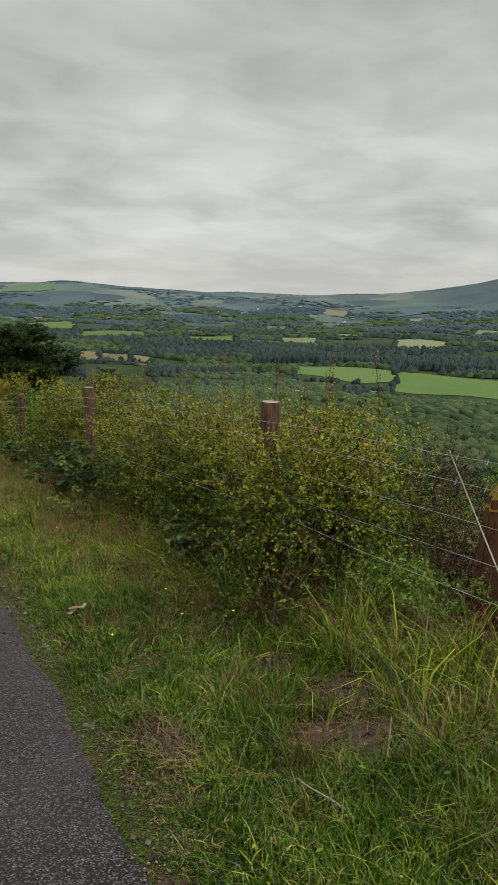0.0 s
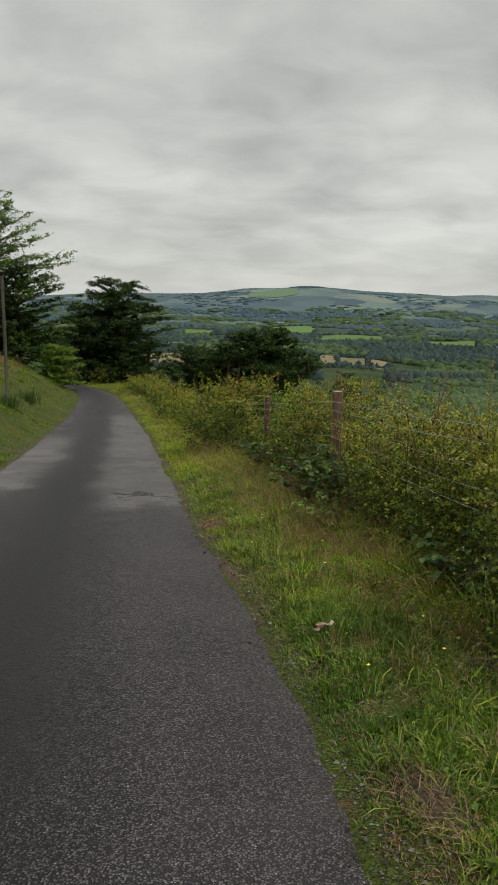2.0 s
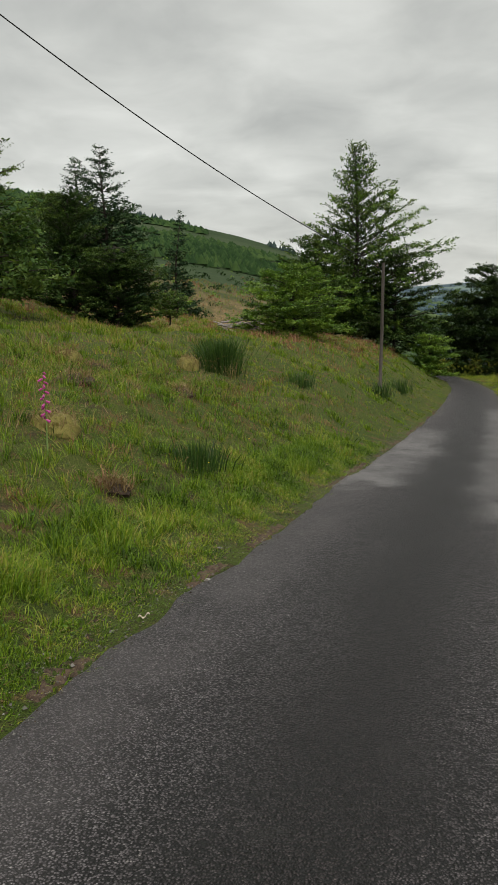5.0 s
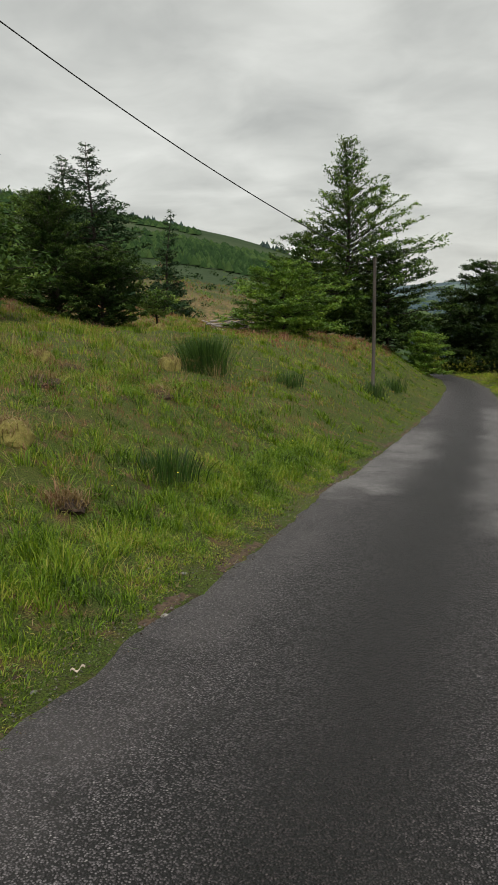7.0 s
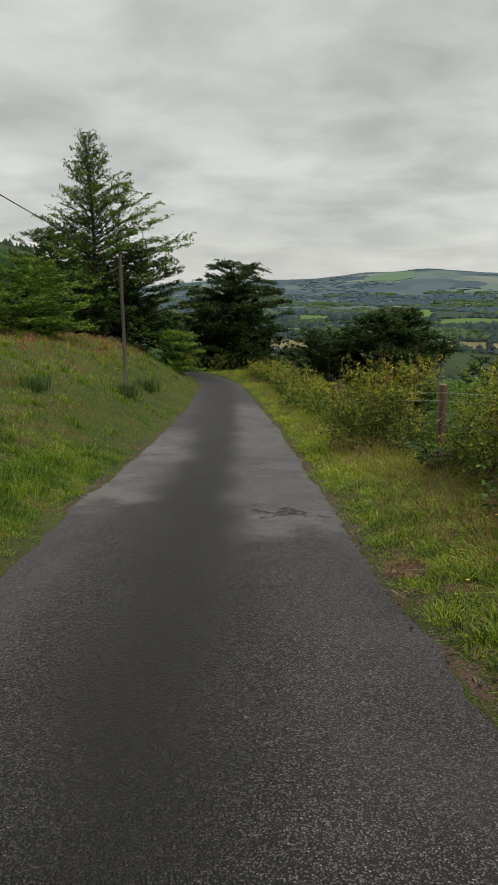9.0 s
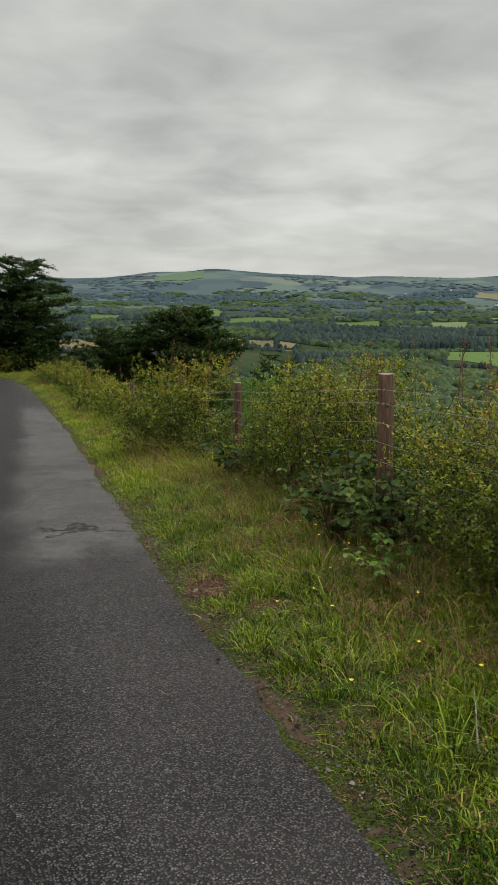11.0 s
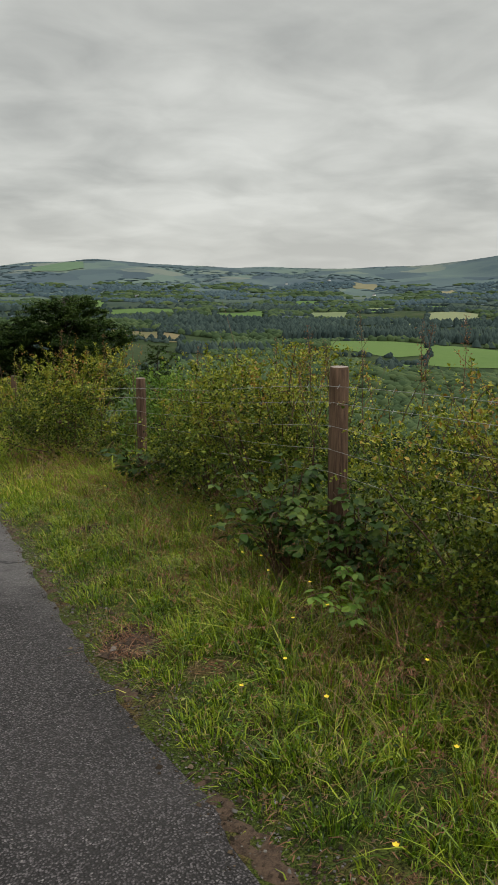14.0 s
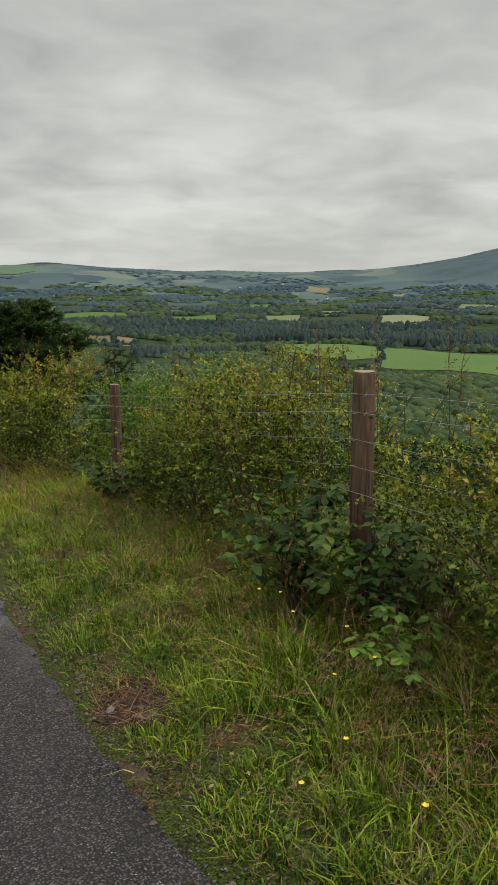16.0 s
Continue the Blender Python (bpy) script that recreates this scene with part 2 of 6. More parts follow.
def road_material():
    k = Nodes("worn_chip_asphalt")
    uv = k.node("ShaderNodeUVMap").outputs[0]
    sep = k.node("ShaderNodeSeparateXYZ", Vector=uv)
    u, v = sep.outputs[0], sep.outputs[1]
    wob = k.noise(0.55, 4.0, 0.6, uv)
    uw = k.math("ADD", u, k.math("MULTIPLY", k.math("SUBTRACT", wob, 0.5), 0.7))
    big, mid, fine = k.noise(0.8, 5.0, 0.6, uv), k.noise(7.0, 5.0, 0.65, uv), k.noise(70.0, 4.0, 0.7, uv)
    chips = k.node("ShaderNodeTexVoronoi", Scale=104.0)
    k.put(chips.inputs["Vector"], uv)
    tone = k.node("ShaderNodeSeparateColor", Color=chips.outputs["Color"]).outputs[0]
    grade = k.node("ShaderNodeTexVoronoi", Scale=43.0)
    k.put(grade.inputs["Vector"], uv)
    coarse = k.node("ShaderNodeSeparateColor", Color=grade.outputs["Color"]).outputs[1]
    shade = k.math("ADD", k.math("MULTIPLY", tone, 0.75), k.math("MULTIPLY", coarse, 0.25))
    stone = k.ramp(shade, (0.05, (0.020, 0.018, 0.018)), (0.35, (0.070, 0.061, 0.064)), (0.62, (0.128, 0.113, 0.118)), (0.9, (0.185, 0.166, 0.171)), (0.98, (0.38, 0.35, 0.34)))
    tar = (0.006, 0.0053, 0.0053)
    col = k.mix(k.step(chips.outputs["Distance"], 0.34, 0.58), stone, tar)
    # tar bled along the crown darkens the chippings, paler dusty wheel tracks on both sides
    # the crown pales downhill: grazing sky sheen put into the colour
    crown = k.math("MULTIPLY", k.step(k.math("ABSOLUTE", k.math("ADD", uw, 0.10)), 0.06, 0.82, 1.0, 0.0), k.step(v, 11.0, 26.0, 1.0, 0.55))
    col = k.mix(crown, col, k.mix(1.0, col, (0.26, 0.23, 0.23), "MULTIPLY"))
    dust = k.math("MULTIPLY", k.step(k.math("ABSOLUTE", k.math("ADD", uw, 0.16)), 0.55, 1.0), k.math("MULTIPLY", k.step(big, 0.3, 0.7, 0.03, 0.22), k.step(uw, -0.75, -0.3, 2.0, 1.0)))
    col = k.mix(dust, col, k.mix(mid, (0.095, 0.084, 0.084), (0.165, 0.148, 0.147)))
    # smoother relaid patches further down the hill, paled further to paint in grazing sky sheen
    along = k.math("ADD", v, k.math("MULTIPLY", k.math("SUBTRACT", k.noise(1.6, 4.0, 0.6, uv), 0.5), 3.0))
    pl = k.math("MULTIPLY", k.step(along, 10.6, 11.8), k.step(along, 19.0, 21.5, 1.0, 0.0))
    pl = k.math("MULTIPLY", k.math("MULTIPLY", pl, 0.62), k.step(uw, -0.85, -0.3, 1.0, 0.0))
    pr = k.math("MULTIPLY", k.step(along, 9.0, 10.0), k.step(along, 27.0, 31.0, 1.0, 0.0))
    pr = k.math("MULTIPLY", k.math("MULTIPLY", pr, 0.5), k.step(uw, 0.1, 0.55))
    patch = k.math("MAXIMUM", pl, pr)
    col = k.mix(k.math("MULTIPLY", patch, k.step(big, 0.3, 0.65, 0.35, 0.85)), col, k.mix(k.step(mid, 0.3, 0.7), (0.145, 0.136, 0.134), (0.225, 0.214, 0.210)))
    mark = k.step(k.noise(1.9, 5.0, 0.6, uv, 0.8), 0.6, 0.66)
    col = k.mix(k.math("MULTIPLY", mark, 0.45), col, (0.017, 0.015, 0.0145))
    # a tarred seam where the old surface has torn
    seam = k.math("ADD", along, k.math("MULTIPLY", k.math("SUBTRACT", k.noise(2.6, 3.0, 0.6, uv), 0.5), 1.6))
    seam = k.math("MULTIPLY", k.math("MULTIPLY", k.step(seam, 10.42, 10.5), k.step(seam, 10.58, 10.68, 1.0, 0.0)), k.step(uw, 0.45, 0.6))
    col = k.mix(k.math("MULTIPLY", seam, 0.9), col, (0.012, 0.0108, 0.0105))
    h = k.math("SUBTRACT", k.math("ADD", k.math("MULTIPLY", fine, 0.3), k.math("MULTIPLY", mid, 0.35)), k.math("MULTIPLY", chips.outputs["Distance"], k.step(patch, 0.0, 1.0, 0.9, 0.3)))
    rough = k.step(k.math("ADD", tone, crown), 0.3, 1.4, 0.72, 0.56)
    return k.finish(col, rough, k.bump(h, 1.0, 0.018), 0.34)


M_GROUND = ground_material()
M_ROAD = road_material()

# ---- the land ----
EDGE_Y = [-40.0, 2.0, 3.2, 5.5, 8.2, 10.3, 13.6, 21.0, 28.0, 31.0, 38.0, 40.4, 44.2, 48.0]
EDGE_R = [0.38, 0.92, 1.06, 1.20, 1.25, 1.38, 1.55, 1.93, 2.10, 2.14, 2.13, 2.08, 1.6, 0.5]
EDGE_L = [-2.5, -2.0, -1.96, -1.88, -1.66, -1.61, -1.37, -0.85, -0.40, -0.26, 0.05, 0.05, -0.15, -1.1]


def edge_r(y):
    return np.interp(y, EDGE_Y, EDGE_R) - np.maximum(y - 48.0, 0) * 1.4


def edge_l(y):
    return np.interp(y, EDGE_Y, EDGE_L) - np.maximum(y - 48.0, 0) * 2.0


def road_z(x, y):
    y1 = np.clip(y, -60.0, 14.0)
    s = np.clip(y - 14.0, 0, 32.0)
    z = -0.014 - 0.105 * y1 - 0.105 * s + 0.5 * (0.06 / 32.0) * s * s - 0.042 * np.clip(y - 46.0, 0, 60)
    return z - 0.036 * np.clip(x, -2.0, 2.0)


def smooth(v, a, b):
    t = np.clip((v - a) / (b - a), 0, 1)
    return t * t * (3 - 2 * t)


def lumps(x, y, size, seed):
    """Cheap smooth relief: a few crossed sine waves, about -1 to 1."""
    rng = np.random.RandomState(seed)
    v = np.zeros_like(np.asarray(x, float))
    for _ in range(6):
        a, ph, k = rng.uniform(0, 6.28), rng.uniform(0, 6.28), rng.uniform(0.6, 1.7) * 6.28 / size
        v = v + np.sin((x * math.cos(a) + y * math.sin(a)) * k + ph)
    return v / 3.2


SKY_AZ = [-60.0, -4.0, 5.0, 9.0, 12.0, 16.0, 17.5, 19.0, 23.0, 26.0, 33.0, 39.0, 42.5, 45.0, 49.0, 56.0, 70.0]
SKY_EL = [0.2, 0.02, -0.08, 0.0, 0.32, 0.56, 0.52, 0.44, 0.16, 0.08, -0.02, 0.15, 0.5, 1.0, 1.75, 2.2, 1.0]


def land_z(x, y):
    x, y = np.asarray(x, float), np.asarray(y, float)
    # close by: the lane, its bank on the uphill side, the verge and the drop on the other
    rz = road_z(x, y)
    dl, dr = edge_l(y) - x, x - edge_r(y)
    bank = np.interp(dl, [0.0, 0.25, 0.9, 1.5, 2.5, 3.5, 5.0, 8.0, 15.0, 25.0, 60.0, 140.0], [0.0, 0.05, 0.24, 0.52, 0.9, 1.15, 1.42, 1.95, 3.3, 5.4, 12.0, 30.0])
    bank = bank * (1 + 0.5 * smooth(y, 13.0, 26.0) * (1 - smooth(dl, 4.0, 11.0)))
    drop = np.interp(dr, [0.0, 0.25, 1.0, 1.7, 2.6, 4.0, 8.0, 15.0, 40.0, 120.0], [0.0, 0.05, 0.06, 0.02, -0.3, -1.0, -3.0, -5.6, -13.0, -36.0])
    rough = lumps(x, y, 1.6, 3) * 0.035 + lumps(x, y, 5.0, 4) * 0.09
    off = np.maximum(dl, dr)
    near = rz + np.where(dl > 0, bank, 0) + np.where(dr > 0, drop, 0) + rough * smooth(off, 0.1, 1.2) - 0.035 * (1 - smooth(off, -0.3, 0.02))
    # far off: the valley floor, the hills beyond it, and the wooded hill on the uphill side
    r = np.hypot(x, y - 2.0)
    az = np.degrees(np.arctan2(x, y - 2.0))
    lr = np.log(np.maximum(r, 1.0))
    vr, vz = [40, 60, 150, 400, 850, 1500, 2600, 3300], [-8.0, -13.0, -34.0, -72.0, -104.0, -108.0, -98.0, -84.0]
    valley = np.interp(lr, np.log(vr), vz) + lumps(x, y, 420.0, 7) * 4.0 * smooth(r, 300, 900)
    top = 1.3 + 4350.0 * np.tan(np.radians(np.interp(az, SKY_AZ, SKY_EL)))
    shape = smooth(r, 2900, 4450) - 0.35 * smooth(r, 4450, 4800)
    valley = valley + (top + 84.0) * shape + lumps(x, y, 700.0, 8) * 6.0 * smooth(r, 3000, 3500) * (1 - smooth(r, 3900, 4350))
    hel = np.interp(az, [-75.0, -45.0, -31.5, -27.0, -19.2, -14.7, -11.8, -7.0, -2.0], [7.5, 7.2, 6.3, 5.5, 4.2, 3.2, 2.35, 0.6, -2.0])
    crest = 1.3 + 720.0 * np.tan(np.radians(hel))
    hr = np.clip((r - 60.0) / 660.0, 0, 1.02)
    base = np.interp(az, [-90.0, -35.0, -20.0, -8.0, -2.0], [12.0, 4.5, 0.5, -6.0, -10.0])
    hill = base + (crest - base) * hr ** 1.7 - (crest + 60.0) * smooth(r, 760.0, 2400.0) * 0.9
    left = 1 - smooth(az, -9.0, 3.0)
    left = np.where(az < -120, 1 - smooth(-az, 120, 175), left)
    far = valley * (1 - left) + hill * left
    w = smooth(lr, math.log(58.0), math.log(150.0))
    return near * (1 - w) + far * w


def mesh_object(name, verts, faces, material=None, smooth_shade=False):
    """Verts as an (n, 3) array; faces as one or several arrays of equal-sided polygons."""
    me = bpy.data.meshes.new(name)
    groups = [np.asarray(f, np.int32) for f in (faces if isinstance(faces, list) else [faces])]
    groups = [g for g in groups if len(g)]
    verts = np.asarray(verts, np.float32)
    me.vertices.add(len(verts))
    me.vertices.foreach_set("co", verts.ravel())
    loops = np.concatenate([g.ravel() for g in groups])
    sizes = np.concatenate([np.full(len(g), g.shape[1], np.int32) for g in groups])
    me.loops.add(len(loops))
    me.loops.foreach_set("vertex_index", loops)
    me.polygons.add(len(sizes))
    me.polygons.foreach_set("loop_start", np.concatenate([[0], np.cumsum(sizes)[:-1]]).astype(np.int32))
    if smooth_shade:
        me.polygons.foreach_set("use_smooth", np.ones(len(sizes), bool))
    me.update(calc_edges=True)
    if material:
        me.materials.append(material)
    return new(name, me)


def grid_faces(rows, cols, wrap=False):
    i, j = np.meshgrid(np.arange(rows - 1), np.arange(cols if wrap else cols - 1), indexing="ij")
    j2 = (j + 1) % cols
    return np.stack([i * cols + j, i * cols + j2, (i + 1) * cols + j2, (i + 1) * cols + j], -1).reshape(-1, 4)


def build_ground():
    az = np.radians(np.concatenate([np.arange(-42, 56, 0.56), np.arange(56, 318, 4.0)]))
    r = np.concatenate([[0.02], np.geomspace(0.5, 1000.0, 240), np.geomspace(1012.0, 4750.0, 130)])
    rr, aa = np.meshgrid(r, az, indexing="ij")
    x, y = rr * np.sin(aa), 2.0 + rr * np.cos(aa)
    v = np.stack([x, y, land_z(x, y)], -1).reshape(-1, 3)
    f = grid_faces(len(r), len(az), True)[:, ::-1]
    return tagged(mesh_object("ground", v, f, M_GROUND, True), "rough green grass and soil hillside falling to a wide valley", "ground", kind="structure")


def build_road():
    rng = np.random.RandomState(5)
    y = np.concatenate([np.arange(-30, 0, 0.5), np.arange(0, 16, 0.05), np.arange(16, 48.01, 0.2)])
    n = len(y)
    left, right = edge_l(y), edge_r(y)
    # the asphalt crumbles at its edges
    def ragged(seed):
        g = np.random.RandomState(seed)
        a = np.interp(y, np.arange(-31, 49, 0.13), g.uniform(-1, 1, len(np.arange(-31, 49, 0.13))))
        b = np.interp(y, np.arange(-31, 49, 0.7), g.uniform(-1, 1, len(np.arange(-31, 49, 0.7))))
        return a * 0.03 + b * 0.05
    left, right = left + ragged(1), right + ragged(2)
    # the bend to the uphill side past the straight
    turn = np.radians(np.linspace(0, 95, 40)[1:])
    cx, cy = (left[-1] + right[-1]) / 2, y[-1]
    head0, half, s = math.atan2(-1.0, 3.2), (right[-1] - left[-1]) / 2, 0.0
    pts_l, pts_r = [], []
    for k, a in enumerate(turn):
        h = head0 - a
        cx, cy = cx + 0.45 * math.sin(h), cy + 0.45 * math.cos(h)
        pts_l.append((cx - half * math.cos(h), cy + half * math.sin(h)))
        pts_r.append((cx + half * math.cos(h), cy - half * math.sin(h)))
    lp = np.concatenate([np.stack([left, y], -1), pts_l])
    rp = np.concatenate([np.stack([right, y], -1), pts_r])
    k = 25
    t = np.linspace(0, 1, k)
    p = lp[:, None] * (1 - t)[None, :, None] + rp[:, None] * t[None, :, None]
    x2, y2 = p[..., 0], p[..., 1]
    lift = 0.018 * (1 - np.abs(2 * t - 1) ** 6)[None] + 0.03 * (1 - (2 * t - 1) ** 2)[None]
    z = road_z(x2, y2) + lift - 0.012
    z[:, 0] -= 0.04
    z[:, -1] -= 0.04
    ob = mesh_object("road", np.stack([x2, y2, z], -1).reshape(-1, 3), grid_faces(len(lp), k), M_ROAD, True)
    uv = ob.data.uv_layers.new(name="UVMap")
    mid = (lp + rp) / 2
    dist = np.concatenate([[0], np.cumsum(np.hypot(*np.diff(mid, axis=0).T))]) + y[0]
    wide = np.hypot(*(rp - lp).T)
    uu = (t[None] - 0.5) * wide[:, None]
    vv = np.repeat(dist[:, None], k, 1)
    idx = np.empty(len(ob.data.loops), np.int32)
    ob.data.loops.foreach_get("vertex_index", idx)
    uv.data.foreach_set("uv", np.stack([uu.ravel()[idx], vv.ravel()[idx]], -1).astype(np.float32).ravel())
    return tagged(ob, "narrow worn grey asphalt lane with a dark tarred crown", "road", kind="structure")


build_ground()
build_road()

# ---- kit for plants and small things ----


class Soup:
    """Gathers tubes, leaves and blades into one mesh."""

    def __init__(self):
        self.v, self.f3, self.f4, self.n = [], [], [], 0

    def add(self, verts, tris=None, quads=None):
        verts = np.asarray(verts, np.float32).reshape(-1, 3)
        if tris is not None and len(tris):
            self.f3.append(np.asarray(tris, np.int64).reshape(-1, 3) + self.n)
        if quads is not None and len(quads):
            self.f4.append(np.asarray(quads, np.int64).reshape(-1, 4) + self.n)
        self.v.append(verts)
        self.n += len(verts)

    def tube(self, pts, radii, sides=6, cap=True):
        pts = np.asarray(pts, float)
        radii = np.broadcast_to(np.asarray(radii, float), (len(pts),))
        d = np.gradient(pts, axis=0)
        d /= np.linalg.norm(d, axis=1, keepdims=True) + 1e-9
        ref = np.array([0.0, 0.0, 1.0]) if abs(d[0][2]) < 0.8 else np.array([1.0, 0.0, 0.0])
        a = np.cross(d, ref)
        a /= np.linalg.norm(a, axis=1, keepdims=True) + 1e-9
        b = np.cross(d, a)
        th = np.arange(sides) * 2 * math.pi / sides
        ring = pts[:, None] + radii[:, None, None] * (np.cos(th)[None, :, None] * a[:, None] + np.sin(th)[None, :, None] * b[:, None])
        q = grid_faces(len(pts), sides, True)
        if cap:
            tip = np.array([pts[0], pts[-1]])
            base = len(pts) * sides
            j = np.arange(sides)
            t0 = np.stack([np.full(sides, base), j, (j + 1) % sides], -1)
            t1 = np.stack([np.full(sides, base + 1), base - sides + (j + 1) % sides, base - sides + j], -1)
            self.add(np.concatenate([ring.reshape(-1, 3), tip]), np.concatenate([t0, t1]), q)
        else:
            self.add(ring, None, q)

    def leaves(self, c, d, n, length, width, fold=0.25):
        """Folded leaves: centres, directions, rough normals, and sizes for each."""
        k = len(c)
        d = d / (np.linalg.norm(d, axis=1, keepdims=True) + 1e-9)
        s = np.cross(d, n)
        s /= np.linalg.norm(s, axis=1, keepdims=True) + 1e-9
        up = np.cross(s, d)
        L, W = np.broadcast_to(length, k)[:, None], np.broadcast_to(width, k)[:, None]
        v = np.stack([c - d * L * 0.5, c + s * W * 0.5 + up * W * fold - d * L * 0.06, c + d * L * 0.5, c - s * W * 0.5 + up * W * fold - d * L * 0.06], 1)
        i = np.arange(k)[:, None] * 4
        self.add(v, np.concatenate([i + [0, 1, 2], i + [0, 2, 3]]))

    def blades(self, p, h, w, lean, bend, fine=True):
        """Grass blades: roots, heights, widths, lean vectors (x, y) and how far the tip hangs over."""
        k = len(p)
        yaw = np.random.uniform(0, 6.283, k)
        side = np.stack([np.cos(yaw), np.sin(yaw), np.zeros(k)], -1)
        lean3 = np.concatenate([lean, np.zeros((k, 1))], 1)
        up = np.array([0, 0, 1.0])
        rows = []
        ts = (0.0, 0.4, 0.75, 1.0) if fine else (0.0, 0.55, 1.0)
        for t in ts:
            c = p + up * (h * (t - bend * t ** 3 * 0.55))[:, None] + lean3 * (h * (0.25 * t + (0.75 + bend) * t * t))[:, None]
            if t < 1:
                ww = (w * (1.0 - 0.45 * t) * 0.5)[:, None]
                rows += [c - side * ww, c + side * ww]
            else:
                rows += [c]
        v = np.stack(rows, 1)
        m = v.shape[1]
        i = np.arange(k)[:, None] * m
        quads = [i + [2 * j, 2 * j + 1, 2 * j + 3, 2 * j + 2] for j in range(len(ts) - 2)]
        e = 2 * (len(ts) - 2)
        self.add(v, i + [e, e + 1, e + 2], np.concatenate(quads))

    def make(self, name, material, parent=None, smooth_shade=False, label=""):
        faces = []
        if self.f3:
            faces.append(np.concatenate(self.f3))
        if self.f4:
            faces.append(np.concatenate(self.f4))
        ob = mesh_object(name, np.concatenate(self.v), faces, material, smooth_shade)
        if parent:
            ob.parent = parent
        if label:
            tagged(ob, label)
        return ob


def part(name, bm, material, parent, label=""):
    me = bpy.data.meshes.new(name)
    bm.to_mesh(me)
    bm.free()
    me.materials.append(material)
    ob = new(name, me)
    ob.parent = parent
    return tagged(ob, label) if label else ob


def root(name, x, y, z, label, category, group="", turn=0.0):
    ob = new(name)
    ob.empty_display_size = 0.2
    ob.matrix_basis = pose(x, y, z, 0, 0, turn)
    return tagged(ob, label, category, group)


def rnd_dirs(n):
    v = np.random.normal(size=(n, 3))
    return v / np.linalg.norm(v, axis=1, keepdims=True)


def gz(x, y):
    return float(land_z(np.array([x]), np.array([y]))[0])


# shades run from deep to light
M_GRASS = leaf_material("green_grass", [(0.06, (0.010, 0.020, 0.002)), (0.34, (0.065, 0.125, 0.006)), (0.62, (0.190, 0.280, 0.015)), (0.86, (0.345, 0.385, 0.040)), (0.98, (0.46, 0.40, 0.13))], 0.36, 0.25, 2.4, 0.28, 0.78)
M_VERGE = leaf_material("verge_grass_green", [(0.06, (0.007, 0.016, 0.002)), (0.34, (0.034, 0.082, 0.005)), (0.62, (0.090, 0.175, 0.010)), (0.86, (0.175, 0.245, 0.024)), (0.98, (0.38, 0.32, 0.11))], 0.36, 0.25, 2.6, 0.28, 0.78)
M_MEADOW = leaf_material("meadow_grass", [(0.03, (0.040, 0.067, 0.006)), (0.35, (0.170, 0.260, 0.017)), (0.62, (0.265, 0.345, 0.028)), (0.82, (0.42, 0.385, 0.08)), (0.97, (0.50, 0.33, 0.13))], 0.5, 0.3, 0.45, 0.22, 0.7)
M_BANK = leaf_material("bank_grass_green", [(0.03, (0.024, 0.045, 0.005)), (0.35, (0.090, 0.160, 0.009)), (0.65, (0.175, 0.240, 0.020)), (0.85, (0.27, 0.235, 0.055)), (0.97, (0.38, 0.22, 0.10))], 0.5, 0.28, 1.2, 0.18, 0.5)
M_LEY = leaf_material("bank_sward", [(0.10, (0.012, 0.028, 0.002)), (0.34, (0.058, 0.118, 0.006)), (0.6, (0.138, 0.228, 0.013)), (0.84, (0.235, 0.285, 0.028)), (0.98, (0.40, 0.32, 0.11))], 0.45, 0.28, 1.6, 0.2, 0.62)
M_STRAW = leaf_material("dry_straw", [(0.05, (0.105, 0.060, 0.026)), (0.5, (0.194, 0.127, 0.057)), (0.95, (0.314, 0.239, 0.127))], 0.6, 0.3, 1.5)
M_RUSSET = leaf_material("russet_seed_heads", [(0.05, (0.133, 0.055, 0.033)), (0.5, (0.243, 0.111, 0.066)), (0.95, (0.354, 0.210, 0.122))], 0.7, 0.3, 1.5)
M_HEDGE = leaf_material("hawthorn_leaves", [(0.1, (0.010, 0.022, 0.004)), (0.42, (0.058, 0.096, 0.011)), (0.72, (0.152, 0.198, 0.023)), (0.96, (0.280, 0.300, 0.044))], 0.5, 0.28, 2.2, 0.22, 0.75)
M_TIP = leaf_material("yellow_green_shoot_leaves", [(0.1, (0.085, 0.120, 0.010)), (0.5, (0.225, 0.255, 0.024)), (0.95, (0.40, 0.36, 0.055))], 0.5, 0.34, 2.2, 0.25, 0.6)
M_GORSE = leaf_material("browned_gorse", [(0.1, (0.022, 0.018, 0.010)), (0.5, (0.065, 0.040, 0.024)), (0.95, (0.150, 0.080, 0.045))], 0.7, 0.1, 2.0, 0.15)
M_BRAMBLE = leaf_material("bramble_leaves", [(0.05, (0.010, 0.028, 0.005)), (0.5, (0.032, 0.070, 0.010)), (0.9, (0.105, 0.150, 0.026))], 0.48, 0.22, 3.0, 0.22, 0.6)
M_RED = leaf_material("red_young_leaves", [(0.05, (0.14, 0.07, 0.02)), (0.5, (0.30, 0.16, 0.035)), (0.95, (0.42, 0.30, 0.06))], 0.5, 0.35, 2.0)
M_TREE = leaf_material("dark_broad_leaves", [(0.05, (0.011, 0.025, 0.008)), (0.5, (0.028, 0.055, 0.013)), (0.95, (0.074, 0.110, 0.028))], 0.7, 0.28, 1.2, 0.14, 0.42)
M_BEECH = leaf_material("mid_green_leaves", [(0.05, (0.022, 0.050, 0.014)), (0.5, (0.059, 0.108, 0.025)), (0.95, (0.153, 0.209, 0.049))], 0.7, 0.32, 1.1, 0.14, 0.42)
